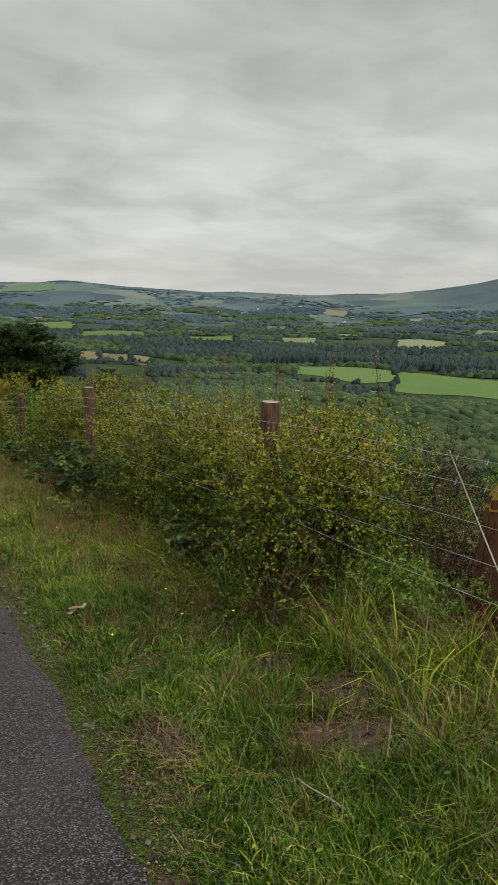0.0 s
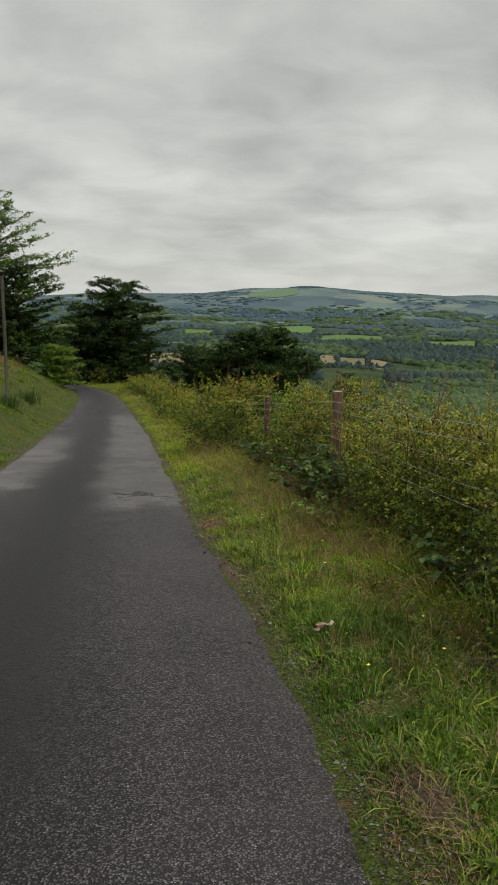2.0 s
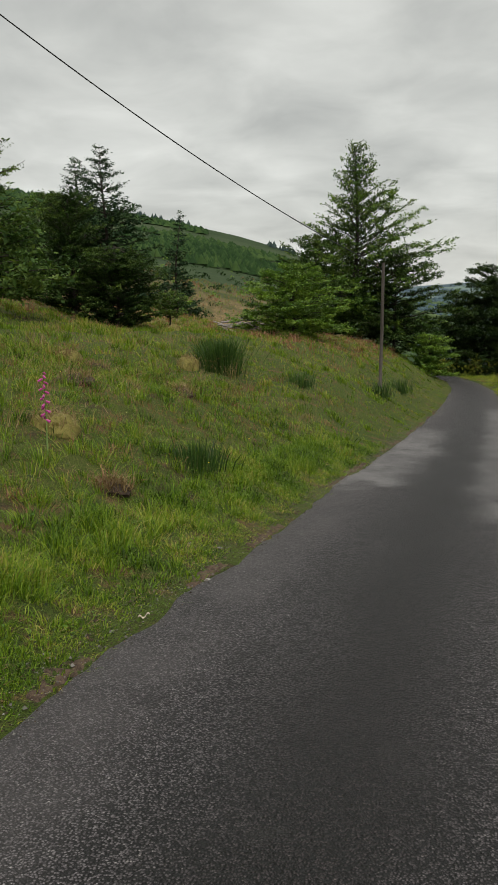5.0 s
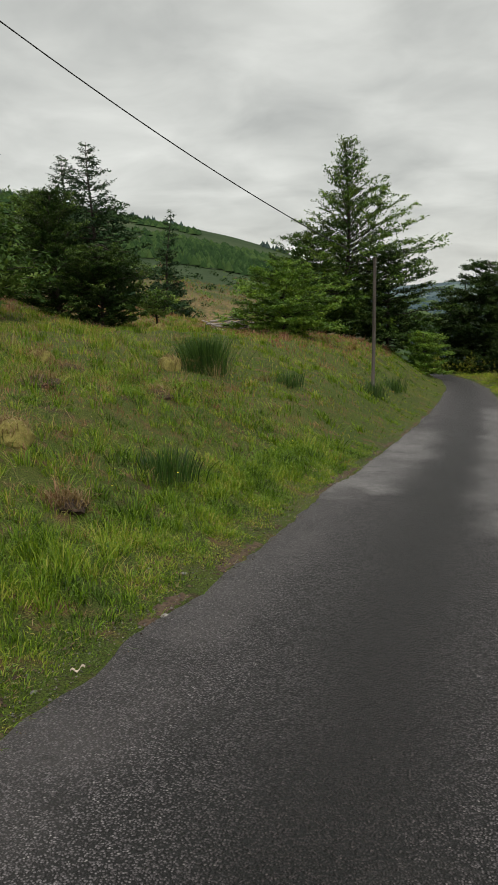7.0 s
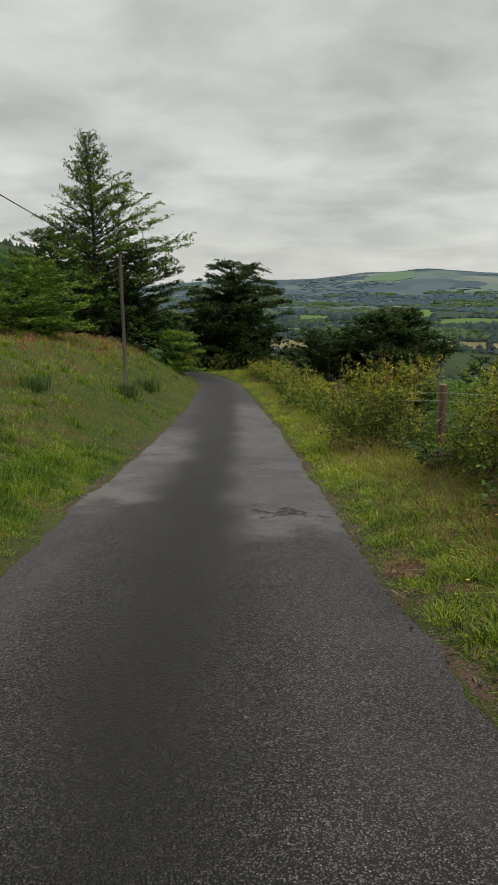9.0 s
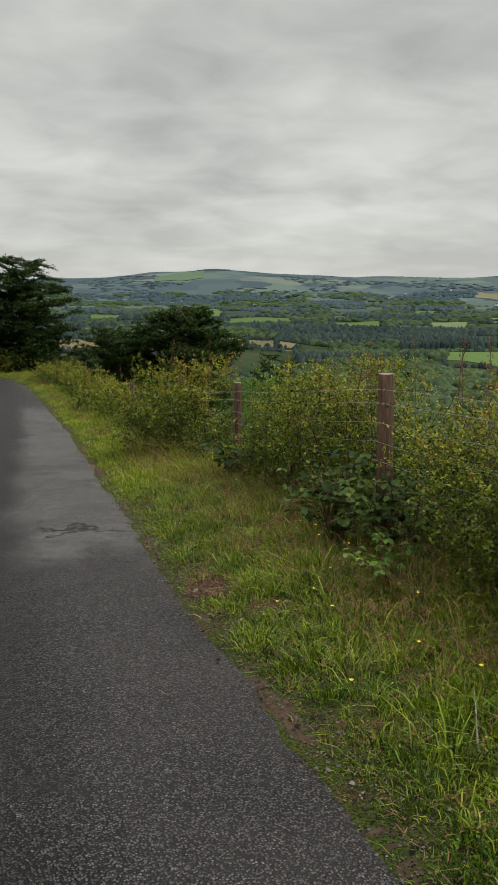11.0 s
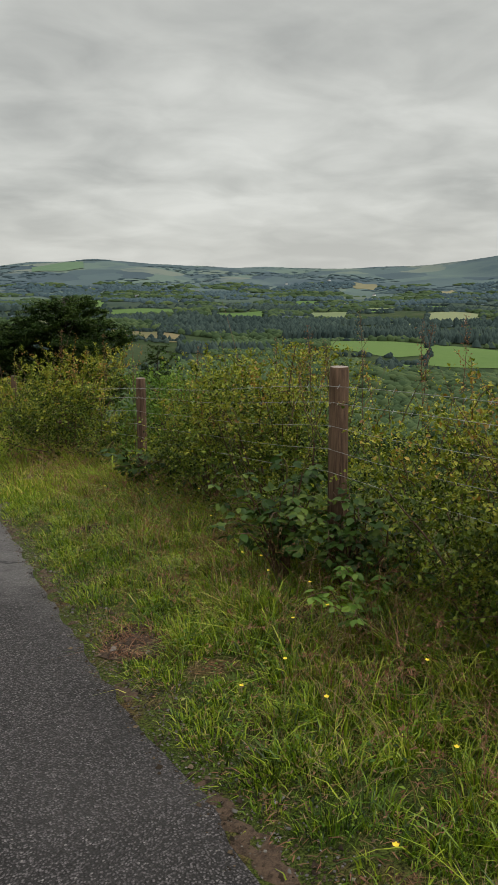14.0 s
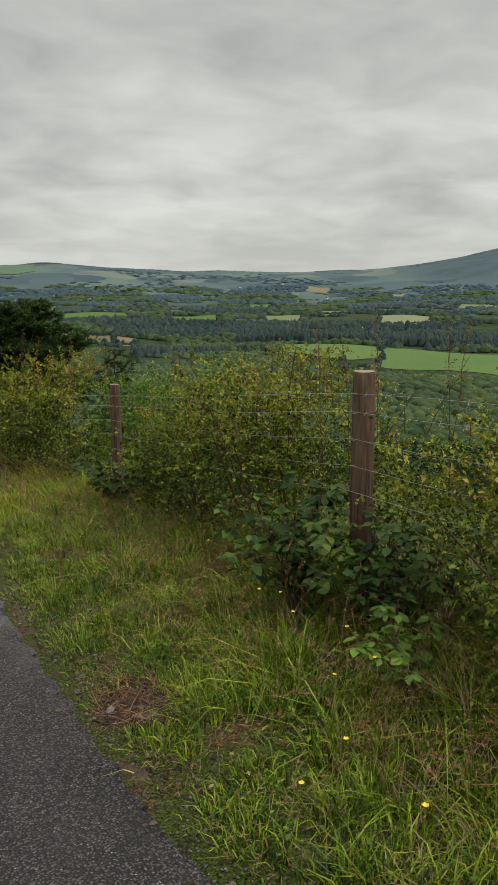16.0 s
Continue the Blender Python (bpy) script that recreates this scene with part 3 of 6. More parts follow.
M_SHRUB = leaf_material("light_green_leaves", [(0.05, (0.036, 0.088, 0.011)), (0.5, (0.110, 0.200, 0.024)), (0.95, (0.230, 0.330, 0.045))], 0.5, 0.35, 1.4, 0.35, 0.42)
M_SPRUCE = leaf_material("spruce_needles", [(0.05, (0.010, 0.026, 0.012)), (0.5, (0.026, 0.056, 0.022)), (0.95, (0.066, 0.105, 0.040))], 0.7, 0.15, 1.1, 0.14, 0.42)
M_BARK = rough_material("grey_bark", (0.022, 0.018, 0.014), (0.065, 0.055, 0.044), 6, 40, 0.9, 0.6, 0.02, (1, 1, 0.25))
M_TWIG = rough_material("brown_twigs", (0.05, 0.03, 0.02), (0.14, 0.085, 0.055), 15, 80, 0.8, 0.3, 0.004)

# ---- the valley: fields, woods, hedgerows, farmsteads ----
def field_material(name, a, b):
    k = Nodes(name)
    pos = k.place()
    n1, n2 = k.noise(0.012, 4.0, 0.6, pos), k.noise(0.11, 5.0, 0.65, pos)
    rnd = k.node("ShaderNodeObjectInfo").outputs["Random"]
    v = k.math("ADD", k.math("MULTIPLY", k.math("ADD", n1, n2), 0.35), k.math("MULTIPLY", rnd, 0.3))
    return k.finish(k.mix(k.step(v, 0.28, 0.72), a, b), 0.95, None, 0.1)


# upland and hill grazing are dulled and blued: distance haze in the colour
M_FIELD = {
    "green": field_material("pasture", (0.078, 0.135, 0.038), (0.108, 0.168, 0.050)),
    "pale": field_material("hay_meadow", (0.14, 0.175, 0.085), (0.20, 0.22, 0.12)),
    "tan": field_material("cut_hay", (0.165, 0.155, 0.092), (0.22, 0.20, 0.12)),
    "upland": field_material("hazed_upland_pasture", (0.095, 0.150, 0.092), (0.125, 0.182, 0.108)),
    "heathy": field_material("heathy_slope", (0.105, 0.105, 0.05), (0.21, 0.165, 0.09)),
    "hazed_moor": field_material("hazed_hill_grazing", (0.052, 0.072, 0.090), (0.070, 0.096, 0.112)),
}
FIELD_LABEL = {"green": "bright green pasture on the valley floor", "pale": "pale green hay meadow between dark woods",
               "tan": "straw-coloured cut hay field between hedges", "upland": "soft green upland pasture on the far hills", "heathy": "rough tawny grazing on the lower slope", "hazed_moor": "hill grazing behind hedges, dulled to a haze blue"}
# conifer green greyed towards blue, with some distance haze in the colour
M_FARWOOD = leaf_material("hazed_conifer_wood", [(0.05, (0.018, 0.030, 0.028)), (0.5, (0.032, 0.049, 0.045)), (0.95, (0.052, 0.074, 0.062))], 0.9, 0.0, 0.004, 0.05)
# copy of the wood colour, paler and bluer to hold distance haze
M_HAZEDWOOD = leaf_material("haze_blue_wood", [(0.05, (0.040, 0.064, 0.078)), (0.5, (0.050, 0.078, 0.090)), (0.95, (0.064, 0.094, 0.100))], 0.9, 0.0, 0.003, 0.05)
M_HILLWOOD = leaf_material("hill_conifers", [(0.05, (0.011, 0.026, 0.009)), (0.5, (0.022, 0.046, 0.014)), (0.95, (0.046, 0.076, 0.022))], 0.9, 0.0, 0.012, 0.05)
M_YOUNG = leaf_material("young_plantation", [(0.05, (0.032, 0.056, 0.028)), (0.5, (0.055, 0.085, 0.040)), (0.95, (0.085, 0.118, 0.055))], 0.9, 0.0, 0.006, 0.05)
M_HAZEL = leaf_material("far_broadleaf_wood", [(0.05, (0.024, 0.042, 0.020)), (0.5, (0.046, 0.072, 0.032)), (0.95, (0.08, 0.108, 0.045))], 0.9, 0.0, 0.01, 0.05)
FIELDS = []
LIFT = [0.5]


def field(az0, az1, r0, r1, kind, skew=0.0):
    """A field as one draped sheet between two headings and two distances."""
    LIFT[0] += 0.02
    n, m = max(13, int((az1 - az0) / 0.45)), max(8, int((r1 - r0) / 45))
    a, t = np.meshgrid(np.radians(np.linspace(az0, az1, n)), np.linspace(0, 1, m), indexing="ij")
    ph = az0 * 3.7 + r0 * 0.13
    mid = (a - a.mean()) / (a.max() - a.min() + 1e-9)
    shape = 1.0 - 0.22 * np.abs(mid * 2) ** 3
    rc = (r0 + r1) / 2 + skew * mid * (r1 - r0) + (t - 0.5) * (r1 - r0) * shape * (1 + 0.18 * np.sin(mid * 7 + ph))
    x, y = rc * np.sin(a), 2.0 + rc * np.cos(a)
    v = np.stack([x, y, land_z(x, y) + LIFT[0] + (0.0 if r0 < 2500 else 0.6)], -1).reshape(-1, 3)
    ob = mesh_object("field", v, grid_faces(n, m)[:, ::-1], M_FIELD[kind], True)
    tagged(ob, FIELD_LABEL[kind], "field", "valley fields", "structure")
    FIELDS.append((az0, az1, min(rc.min(), r0), max(rc.max(), r1)))


field(33.0, 40.4, 1000, 1185, "green", -0.3)
field(40.2, 54.0, 880, 1120, "green", -0.25)
field(36.9, 39.5, 880, 920, "green")
field(4.6, 8.8, 1240, 1480, "heathy", 0.2)
field(17.4, 22.6, 1190, 1330, "heathy", -0.3)
FIELDS += [(4.9, 8.6, 900, 1240), (17.7, 22.4, 860, 1190)]
for az0, az1, r0, r1, kind in [
        (25.3, 29.0, 1660, 1850, "green"), (32.1, 35.0, 1620, 1880, "pale"), (17.8, 22.6, 1750, 1980, "green"), (35.2, 36.9, 3000, 3300, "tan"),
        (37.6, 41.0, 1430, 1560, "pale"), (40.4, 44.2, 1640, 1830, "pale"), (41.2, 42.3, 2700, 2950, "tan"), (43.0, 44.6, 2450, 2700, "tan"),
        (45.8, 49.5, 2300, 2500, "pale"), (44.6, 49.5, 1240, 1330, "tan"), (19.2, 21.4, 1150, 1240, "heathy"), (34.4, 36.0, 2100, 2250, "tan"),
        (31.0, 33.0, 2150, 2300, "green"), (36.0, 38.5, 1950, 2050, "pale"), (46.5, 50.0, 1650, 1740, "green"), (8.0, 10.5, 1900, 2150, "green"),
        (14.0, 17.5, 2050, 2350, "green"), (12.0, 15.0, 1500, 1600, "pale"), (9.5, 12.0, 820, 900, "heathy"), (22.5, 25.0, 2300, 2420, "pale")]:
    field(az0 - 0.3, az1 - 0.3, r0 * 1.05, r1 * 1.05, kind, random.uniform(-0.5, 0.5))
rf = np.random.RandomState(21)
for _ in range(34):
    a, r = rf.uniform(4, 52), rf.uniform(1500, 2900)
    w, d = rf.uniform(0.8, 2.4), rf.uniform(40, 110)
    field(a, a + w, r, r + d, ["green", "pale", "hazed_moor", "tan"][rf.choice(4, p=[0.35, 0.25, 0.3, 0.1])], rf.uniform(-0.6, 0.6))
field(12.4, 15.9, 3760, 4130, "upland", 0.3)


def in_fields(az, r):
    hit = np.zeros(len(az), bool)
    for a0, a1, r0, r1 in FIELDS:
        hit |= (az > a0 + 0.05) & (az < a1 - 0.05) & (r > r0 + 8) & (r < r1 - 8)
    return hit


def far_trees(name, az, r, h, w, material, label, cone=0.5):
    """A wood of small crowns: each a lumpy tapered body of its own."""
    n = len(az)
    a = np.radians(az)
    x, y = r * np.sin(a), 2.0 + r * np.cos(a)
    z = land_z(x, y)
    th = np.arange(6) * math.pi / 3
    jit = np.random.uniform(0.75, 1.25, (n, 2, 6))
    turn = np.random.uniform(0, 6.28, n)[:, None] + th
    lowr = jit[:, 0] * w[:, None] * 0.5
    midr = jit[:, 1] * w[:, None] * 0.5 * (1 - cone) * 1.1
    base = np.stack([x[:, None] + lowr * np.cos(turn), y[:, None] + lowr * np.sin(turn), np.repeat((z + h * 0.12)[:, None], 6, 1)], -1)
    mid = np.stack([x[:, None] + midr * np.cos(turn), y[:, None] + midr * np.sin(turn), (z + h * 0.62)[:, None] * np.ones(6) + np.random.uniform(-0.06, 0.06, (n, 6)) * h[:, None]], -1)
    top = np.stack([x, y, z + h], -1)[:, None]
    v = np.concatenate([base, mid, top], 1)
    i = np.arange(n)[:, None] * 13
    s = Soup()
    quads = [i + [j, (j + 1) % 6, 6 + (j + 1) % 6, 6 + j] for j in range(6)]
    tris = [i + [6 + j, 6 + (j + 1) % 6, 12] for j in range(6)]
    s.add(v, np.concatenate(tris), np.concatenate(quads))
    return tagged(s.make(name, material), label, "wood", kind="stuff")


def build_woods():
    g = np.random.RandomState(31)
    np.random.seed(31)
    # valley floor: broad conifer blocks and mixed wood between the fields
    n = 27000
    az, r = g.uniform(-7, 54, n), np.exp(g.uniform(math.log(760), math.log(3350), n))
    x, y = r * np.sin(np.radians(az)), r * np.cos(np.radians(az))
    ok = ~in_fields(az, r) & (lumps(x, y, 520, 40) + 0.5 * lumps(x, y, 170, 41) > -0.28)
    az, r, x, y = az[ok], r[ok], x[ok], y[ok]
    kind = lumps(x, y, 600, 42) + 0.4 * lumps(x, y, 240, 43) + g.uniform(-0.25, 0.25, len(x))
    grow = np.clip(r / 1300, 0.8, 2.4)
    con = kind > -0.05
    con &= ~((r < 1050) & (az > 17) & (kind < 0.75))
    yng = (~con) & ((kind < -0.55) | ((r < 1050) & (az > 17)))
    mix = ~con & ~yng
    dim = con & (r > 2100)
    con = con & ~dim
    far_trees("distant_wood", az[dim], r[dim], g.uniform(8, 12, dim.sum()), g.uniform(7, 11, dim.sum()) * grow[dim], M_HAZEDWOOD, "woods at the far end of the valley, tinted haze blue", 0.4)
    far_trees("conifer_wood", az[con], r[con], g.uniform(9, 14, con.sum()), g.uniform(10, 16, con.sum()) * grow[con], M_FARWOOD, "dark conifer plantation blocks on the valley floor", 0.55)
    far_trees("mixed_wood", az[mix], r[mix], g.uniform(6, 11, mix.sum()), g.uniform(11, 19, mix.sum()) * grow[mix], M_HAZEL, "mixed green woodland between the valley fields", 0.2)
    far_trees("young_wood", az[yng], r[yng], g.uniform(3, 6, yng.sum()), g.uniform(7, 12, yng.sum()) * grow[yng], M_YOUNG, "lighter green young plantation in the valley", 0.3)
    # the dark tree belt behind the bright pasture
    n = 1500
    az = g.uniform(30, 54, n)
    r = np.interp(az, [30, 41, 54], [1215, 1205, 1150]) + g.uniform(5, 170, n)
    far_trees("tree_belt", az, r, g.uniform(13, 18, n), g.uniform(8, 12, n), M_FARWOOD, "tall dark conifer belt behind the bright pasture", 0.5)
    # young plantation and scrub on the slope below the lane
    n = 6800
    az, r = g.uniform(-4, 56, n), np.exp(g.uniform(math.log(110), math.log(880), n))
    ok = ~in_fields(az, r)
    az, r = az[ok], r[ok]
    grow = np.clip(r / 420, 0.45, 1.5)
    k1 = (az < 34) & (az > 12) & (r > 480)
    far_trees("slope_plantation", az[k1], r[k1], g.uniform(4, 7, k1.sum()), g.uniform(5, 8, k1.sum()) * grow[k1], M_YOUNG, "young green conifers planted on the lower slope", 0.6)
    near = ~k1 & (r < 240) & (az > 4)
    k1 = ~k1 & ~near
    far_trees("slope_scrub", az[k1], r[k1], g.uniform(3.5, 7, k1.sum()) * np.clip(grow[k1], 0.6, 1), g.uniform(6, 10, k1.sum()) * grow[k1], M_HAZEL, "dense green broadleaf scrub on the slope", 0.15)
    # closer thickets show their leaf clumps
    m, k = near.sum(), 34
    a, h, w = np.radians(az[near]), g.uniform(2.5, 5.0, m), g.uniform(3.0, 5.0, m)
    x, y = r[near] * np.sin(a), 2.0 + r[near] * np.cos(a)
    c = np.stack([x, y, land_z(x, y) + 0.45 * h], -1)
    d = rnd_dirs(m * k) * (g.uniform(0.2, 1, m * k) ** 0.4)[:, None]
    p = np.repeat(c, k, 0) + d * np.repeat(np.stack([w * 0.5, w * 0.5, h * 0.55], -1), k, 0)
    s = Soup()
    L = g.uniform(0.5, 1.1, m * k) * np.repeat(r[near] / 170, k)
    s.leaves(p, rnd_dirs(m * k), d + [0, 0, 0.5] + rnd_dirs(m * k) * 0.5, L, L * 0.65)
    tagged(s.make("slope_thicket", M_HAZEL), "leafy green thicket on the slope below the lane", "scrub", kind="stuff")
    # hedgerows on the far hills
    aa, rr = [], []
    for a0, a1, r0, r1 in FIELDS:
        if r0 > 2850:
            continue
        for k in range(4):
            m = 11
            t = g.uniform(0, 1, m)
            aa.append(a0 + (a1 - a0) * (t if k < 2 else np.full(m, float(k == 3))))
            rr.append(r0 + (r1 - r0) * (t if k >= 2 else np.full(m, float(k == 1))))
    az, r = np.concatenate(aa) + g.normal(0, 0.03, sum(map(len, aa))), np.concatenate(rr) + g.normal(0, 5, sum(map(len, aa)))
    # past 2700 m hedge trees take the haze-tinted colour
    for lo, hi, tone, size in ((0, 2700, M_FARWOOD, 1.0), (2700, 4150, M_HAZEDWOOD, 0.35)):
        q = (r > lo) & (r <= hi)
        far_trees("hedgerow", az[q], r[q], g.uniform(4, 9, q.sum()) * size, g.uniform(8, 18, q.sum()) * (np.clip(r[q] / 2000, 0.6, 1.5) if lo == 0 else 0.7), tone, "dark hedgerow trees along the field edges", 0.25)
    n = 3000
    az, r = g.uniform(-4, 54, n), g.uniform(3000, 4120, n)
    x, y = r * np.sin(np.radians(az)), r * np.cos(np.radians(az))
    ok = ~in_fields(az, r) & (lumps(x, y, 620, 45) > 0.1) & ((az < 38) | (r < 3500))
    far_trees("hill_wood", az[ok], r[ok], g.uniform(2, 4, ok.sum()), g.uniform(20, 36, ok.sum()), M_HAZEDWOOD, "dark woods scattered over the far hills", 0.3)
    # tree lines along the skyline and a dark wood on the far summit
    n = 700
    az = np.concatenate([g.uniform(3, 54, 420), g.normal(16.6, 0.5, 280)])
    far_trees("skyline_trees", az, g.uniform(4180, 4440, n), g.uniform(0.4, 1.6, n) * np.where(np.arange(n) < 420, 1.0, 2.4), g.uniform(10, 26, n), M_HAZEDWOOD, "thin line of trees along the far skyline", 0.3)
    # conifer plantation over the hill on the uphill side
    n = 8500
    az, r = g.uniform(-48, -7, n), g.uniform(290, 735, n)
    x, y = r * np.sin(np.radians(az)), r * np.cos(np.radians(az))
    m = lumps(x, y, 210, 46)
    ok = ((m > -0.15) & (r < 560)) | ((r > 640) & (az < -17) & (r < 700)) | (m > 0.55)
    az, r = az[ok], r[ok]
    far_trees("hill_plantation", az, r, g.uniform(2, 4.5, len(az)), g.uniform(3.2, 6, len(az)) * np.clip(r / 380, 0.6, 1.4), M_HILLWOOD, "green young conifer plantation on the hill", 0.65)
    n = 90
    az = np.concatenate([g.uniform(-31, -18, 66), g.uniform(-12.6, -10.8, 24)])
    r = g.uniform(700, 722, n)
    far_trees("crest_trees", az, r, g.uniform(2.5, 6, n), g.uniform(3, 6, n), M_FARWOOD, "dark conifers along the crest of the hill", 0.7)


build_woods()


def hillside_scrub():
    """Bracken, bramble and saplings scattered over the open hillside above the trees."""
    g = np.random.RandomState(61)
    np.random.seed(61)
    n = 1500
    az, r = g.uniform(-44, -7, n), np.exp(g.uniform(math.log(52), math.log(300), n))
    x, y = r * np.sin(np.radians(az)), 2 + r * np.cos(np.radians(az))
    for lo, hi, tone, name, label in ((0.0, 0.45, M_HILLWOOD, "hillside_scrub", "dark green bracken and saplings on the hillside"), (0.45, 0.75, M_SHRUB, "hillside_scrub", "light green saplings on the hillside"), (0.75, 1.0, M_RUSSET, "dead_bracken", "brown dead bracken on the hillside")):
        q = (g.permutation(n) >= lo * n)[:n] & (np.arange(n) >= lo * n) & (np.arange(n) < hi * n)
        k = 34
        size = g.uniform(0.5, 1.5, q.sum()) * np.clip(r[q] / 130, 0.7, 1.6)
        c = np.stack([x[q], y[q], land_z(x[q], y[q])], -1)
        d = rnd_dirs(q.sum() * k) * (g.uniform(0.3, 1, q.sum() * k) ** 0.5)[:, None]
        d[:, 2] = np.abs(d[:, 2])
        p = np.repeat(c, k, 0) + d * np.repeat(size, k)[:, None] * [0.7, 0.7, 0.75]
        s = Soup()
        L = np.repeat(size, k) * g.uniform(0.16, 0.34, len(p))
        s.leaves(p, rnd_dirs(len(p)), rnd_dirs(len(p)) + [0, 0, 0.8], L, L * 0.6)
        tagged(s.make(name, tone), label, "scrub", kind="stuff")


hillside_scrub()


def far_house(az, r, turn, long, material_wall, material_roof):
    a = radians(az)
    x, y = r * math.sin(a), 2.0 + r * math.cos(a)
    h = root("farmhouse", x, y, gz(x, y), "small white-walled farmhouse with a slate roof far off", "house", "valley houses", turn)
    w, d, e, top = long / 2, 4.0, 5.0, 8.5
    bm = bmesh.new()
    bmesh.ops.create_cube(bm, size=1.0)
    bmesh.ops.scale(bm, vec=(long, 2 * d, e + 3), verts=bm.verts)
    bmesh.ops.translate(bm, vec=(0, 0, (e + 3) / 2 - 3), verts=bm.verts)
    wall = part("wall", bm, material_wall, h)
    for wx in (-0.3, 0.0, 0.3):
        bm = bmesh.new()
        bmesh.ops.create_cube(bm, size=1.0)
        bmesh.ops.scale(bm, vec=(1.1, 0.12, 1.4), verts=bm.verts)
        bmesh.ops.translate(bm, vec=(wx * long, -d - 0.03, 2.4), verts=bm.verts)
        part("window", bm, material_roof, wall, "dark window pane")
    bm = bmesh.new()
    vs = [bm.verts.new(c) for c in ((-w - .4, -d - .4, e), (w + .4, -d - .4, e), (w + .4, d + .4, e), (-w - .4, d + .4, e), (-w - .4, 0, top), (w + .4, 0, top))]
    for f in ((0, 1, 5, 4), (2, 3, 4, 5), (1, 2, 5), (3, 0, 4), (3, 2, 1, 0)):
        bm.faces.new([vs[i] for i in f])
    roof = part("roof", bm, material_roof, h)
    bm = bmesh.new()
    bmesh.ops.create_cube(bm, size=1.0)
    bmesh.ops.scale(bm, vec=(1.0, 0.8, 1.8), verts=bm.verts)
    bmesh.ops.translate(bm, vec=(w - 0.6, 0, top + 0.4), verts=bm.verts)
    part("chimney", bm, material_wall, roof, "pale chimney stack")


M_WALL = rough_material("white_render", (0.62, 0.61, 0.58), (0.78, 0.77, 0.74), 0.5, 4, 0.9, 0.1, 0.01)
M_SLATE = rough_material("blue_slate", (0.06, 0.065, 0.075), (0.12, 0.125, 0.135), 1, 8, 0.7, 0.2, 0.02)
for az, r, turn, long in [(27.3, 3150, 20, 13), (12.2, 2450, 70, 14), (11.6, 2500, 10, 16), (13.0, 2550, 40, 12), (19.5, 2700, 15, 14), (30.2, 3400, 60, 14),
                          (42.6, 1650, 20, 12), (43.4, 1700, 80, 14), (36.4, 2900, 35, 13), (23.8, 3000, 0, 15), (16.3, 3100, 50, 15), (33.2, 3500, 25, 16)]:
    far_house(az, r, turn, long, M_WALL, M_SLATE)

# ---- trees and shrubs along the lane ----
def limb(s, p0, d, length, r0, up=0.0, steps=6, wob=0.12):
    """A tapering crooked limb; returns its points."""
    pts, d = [np.array(p0, float)], np.array(d, float) / np.linalg.norm(d)
    for _ in range(steps):
        d = d + np.random.normal(0, wob, 3) + np.array([0, 0, up])
        d /= np.linalg.norm(d)
        pts.append(pts[-1] + d * length / steps)
    pts = np.array(pts)
    s.tube(pts, np.linspace(r0, r0 * 0.25, len(pts)), 5, False)
    return pts


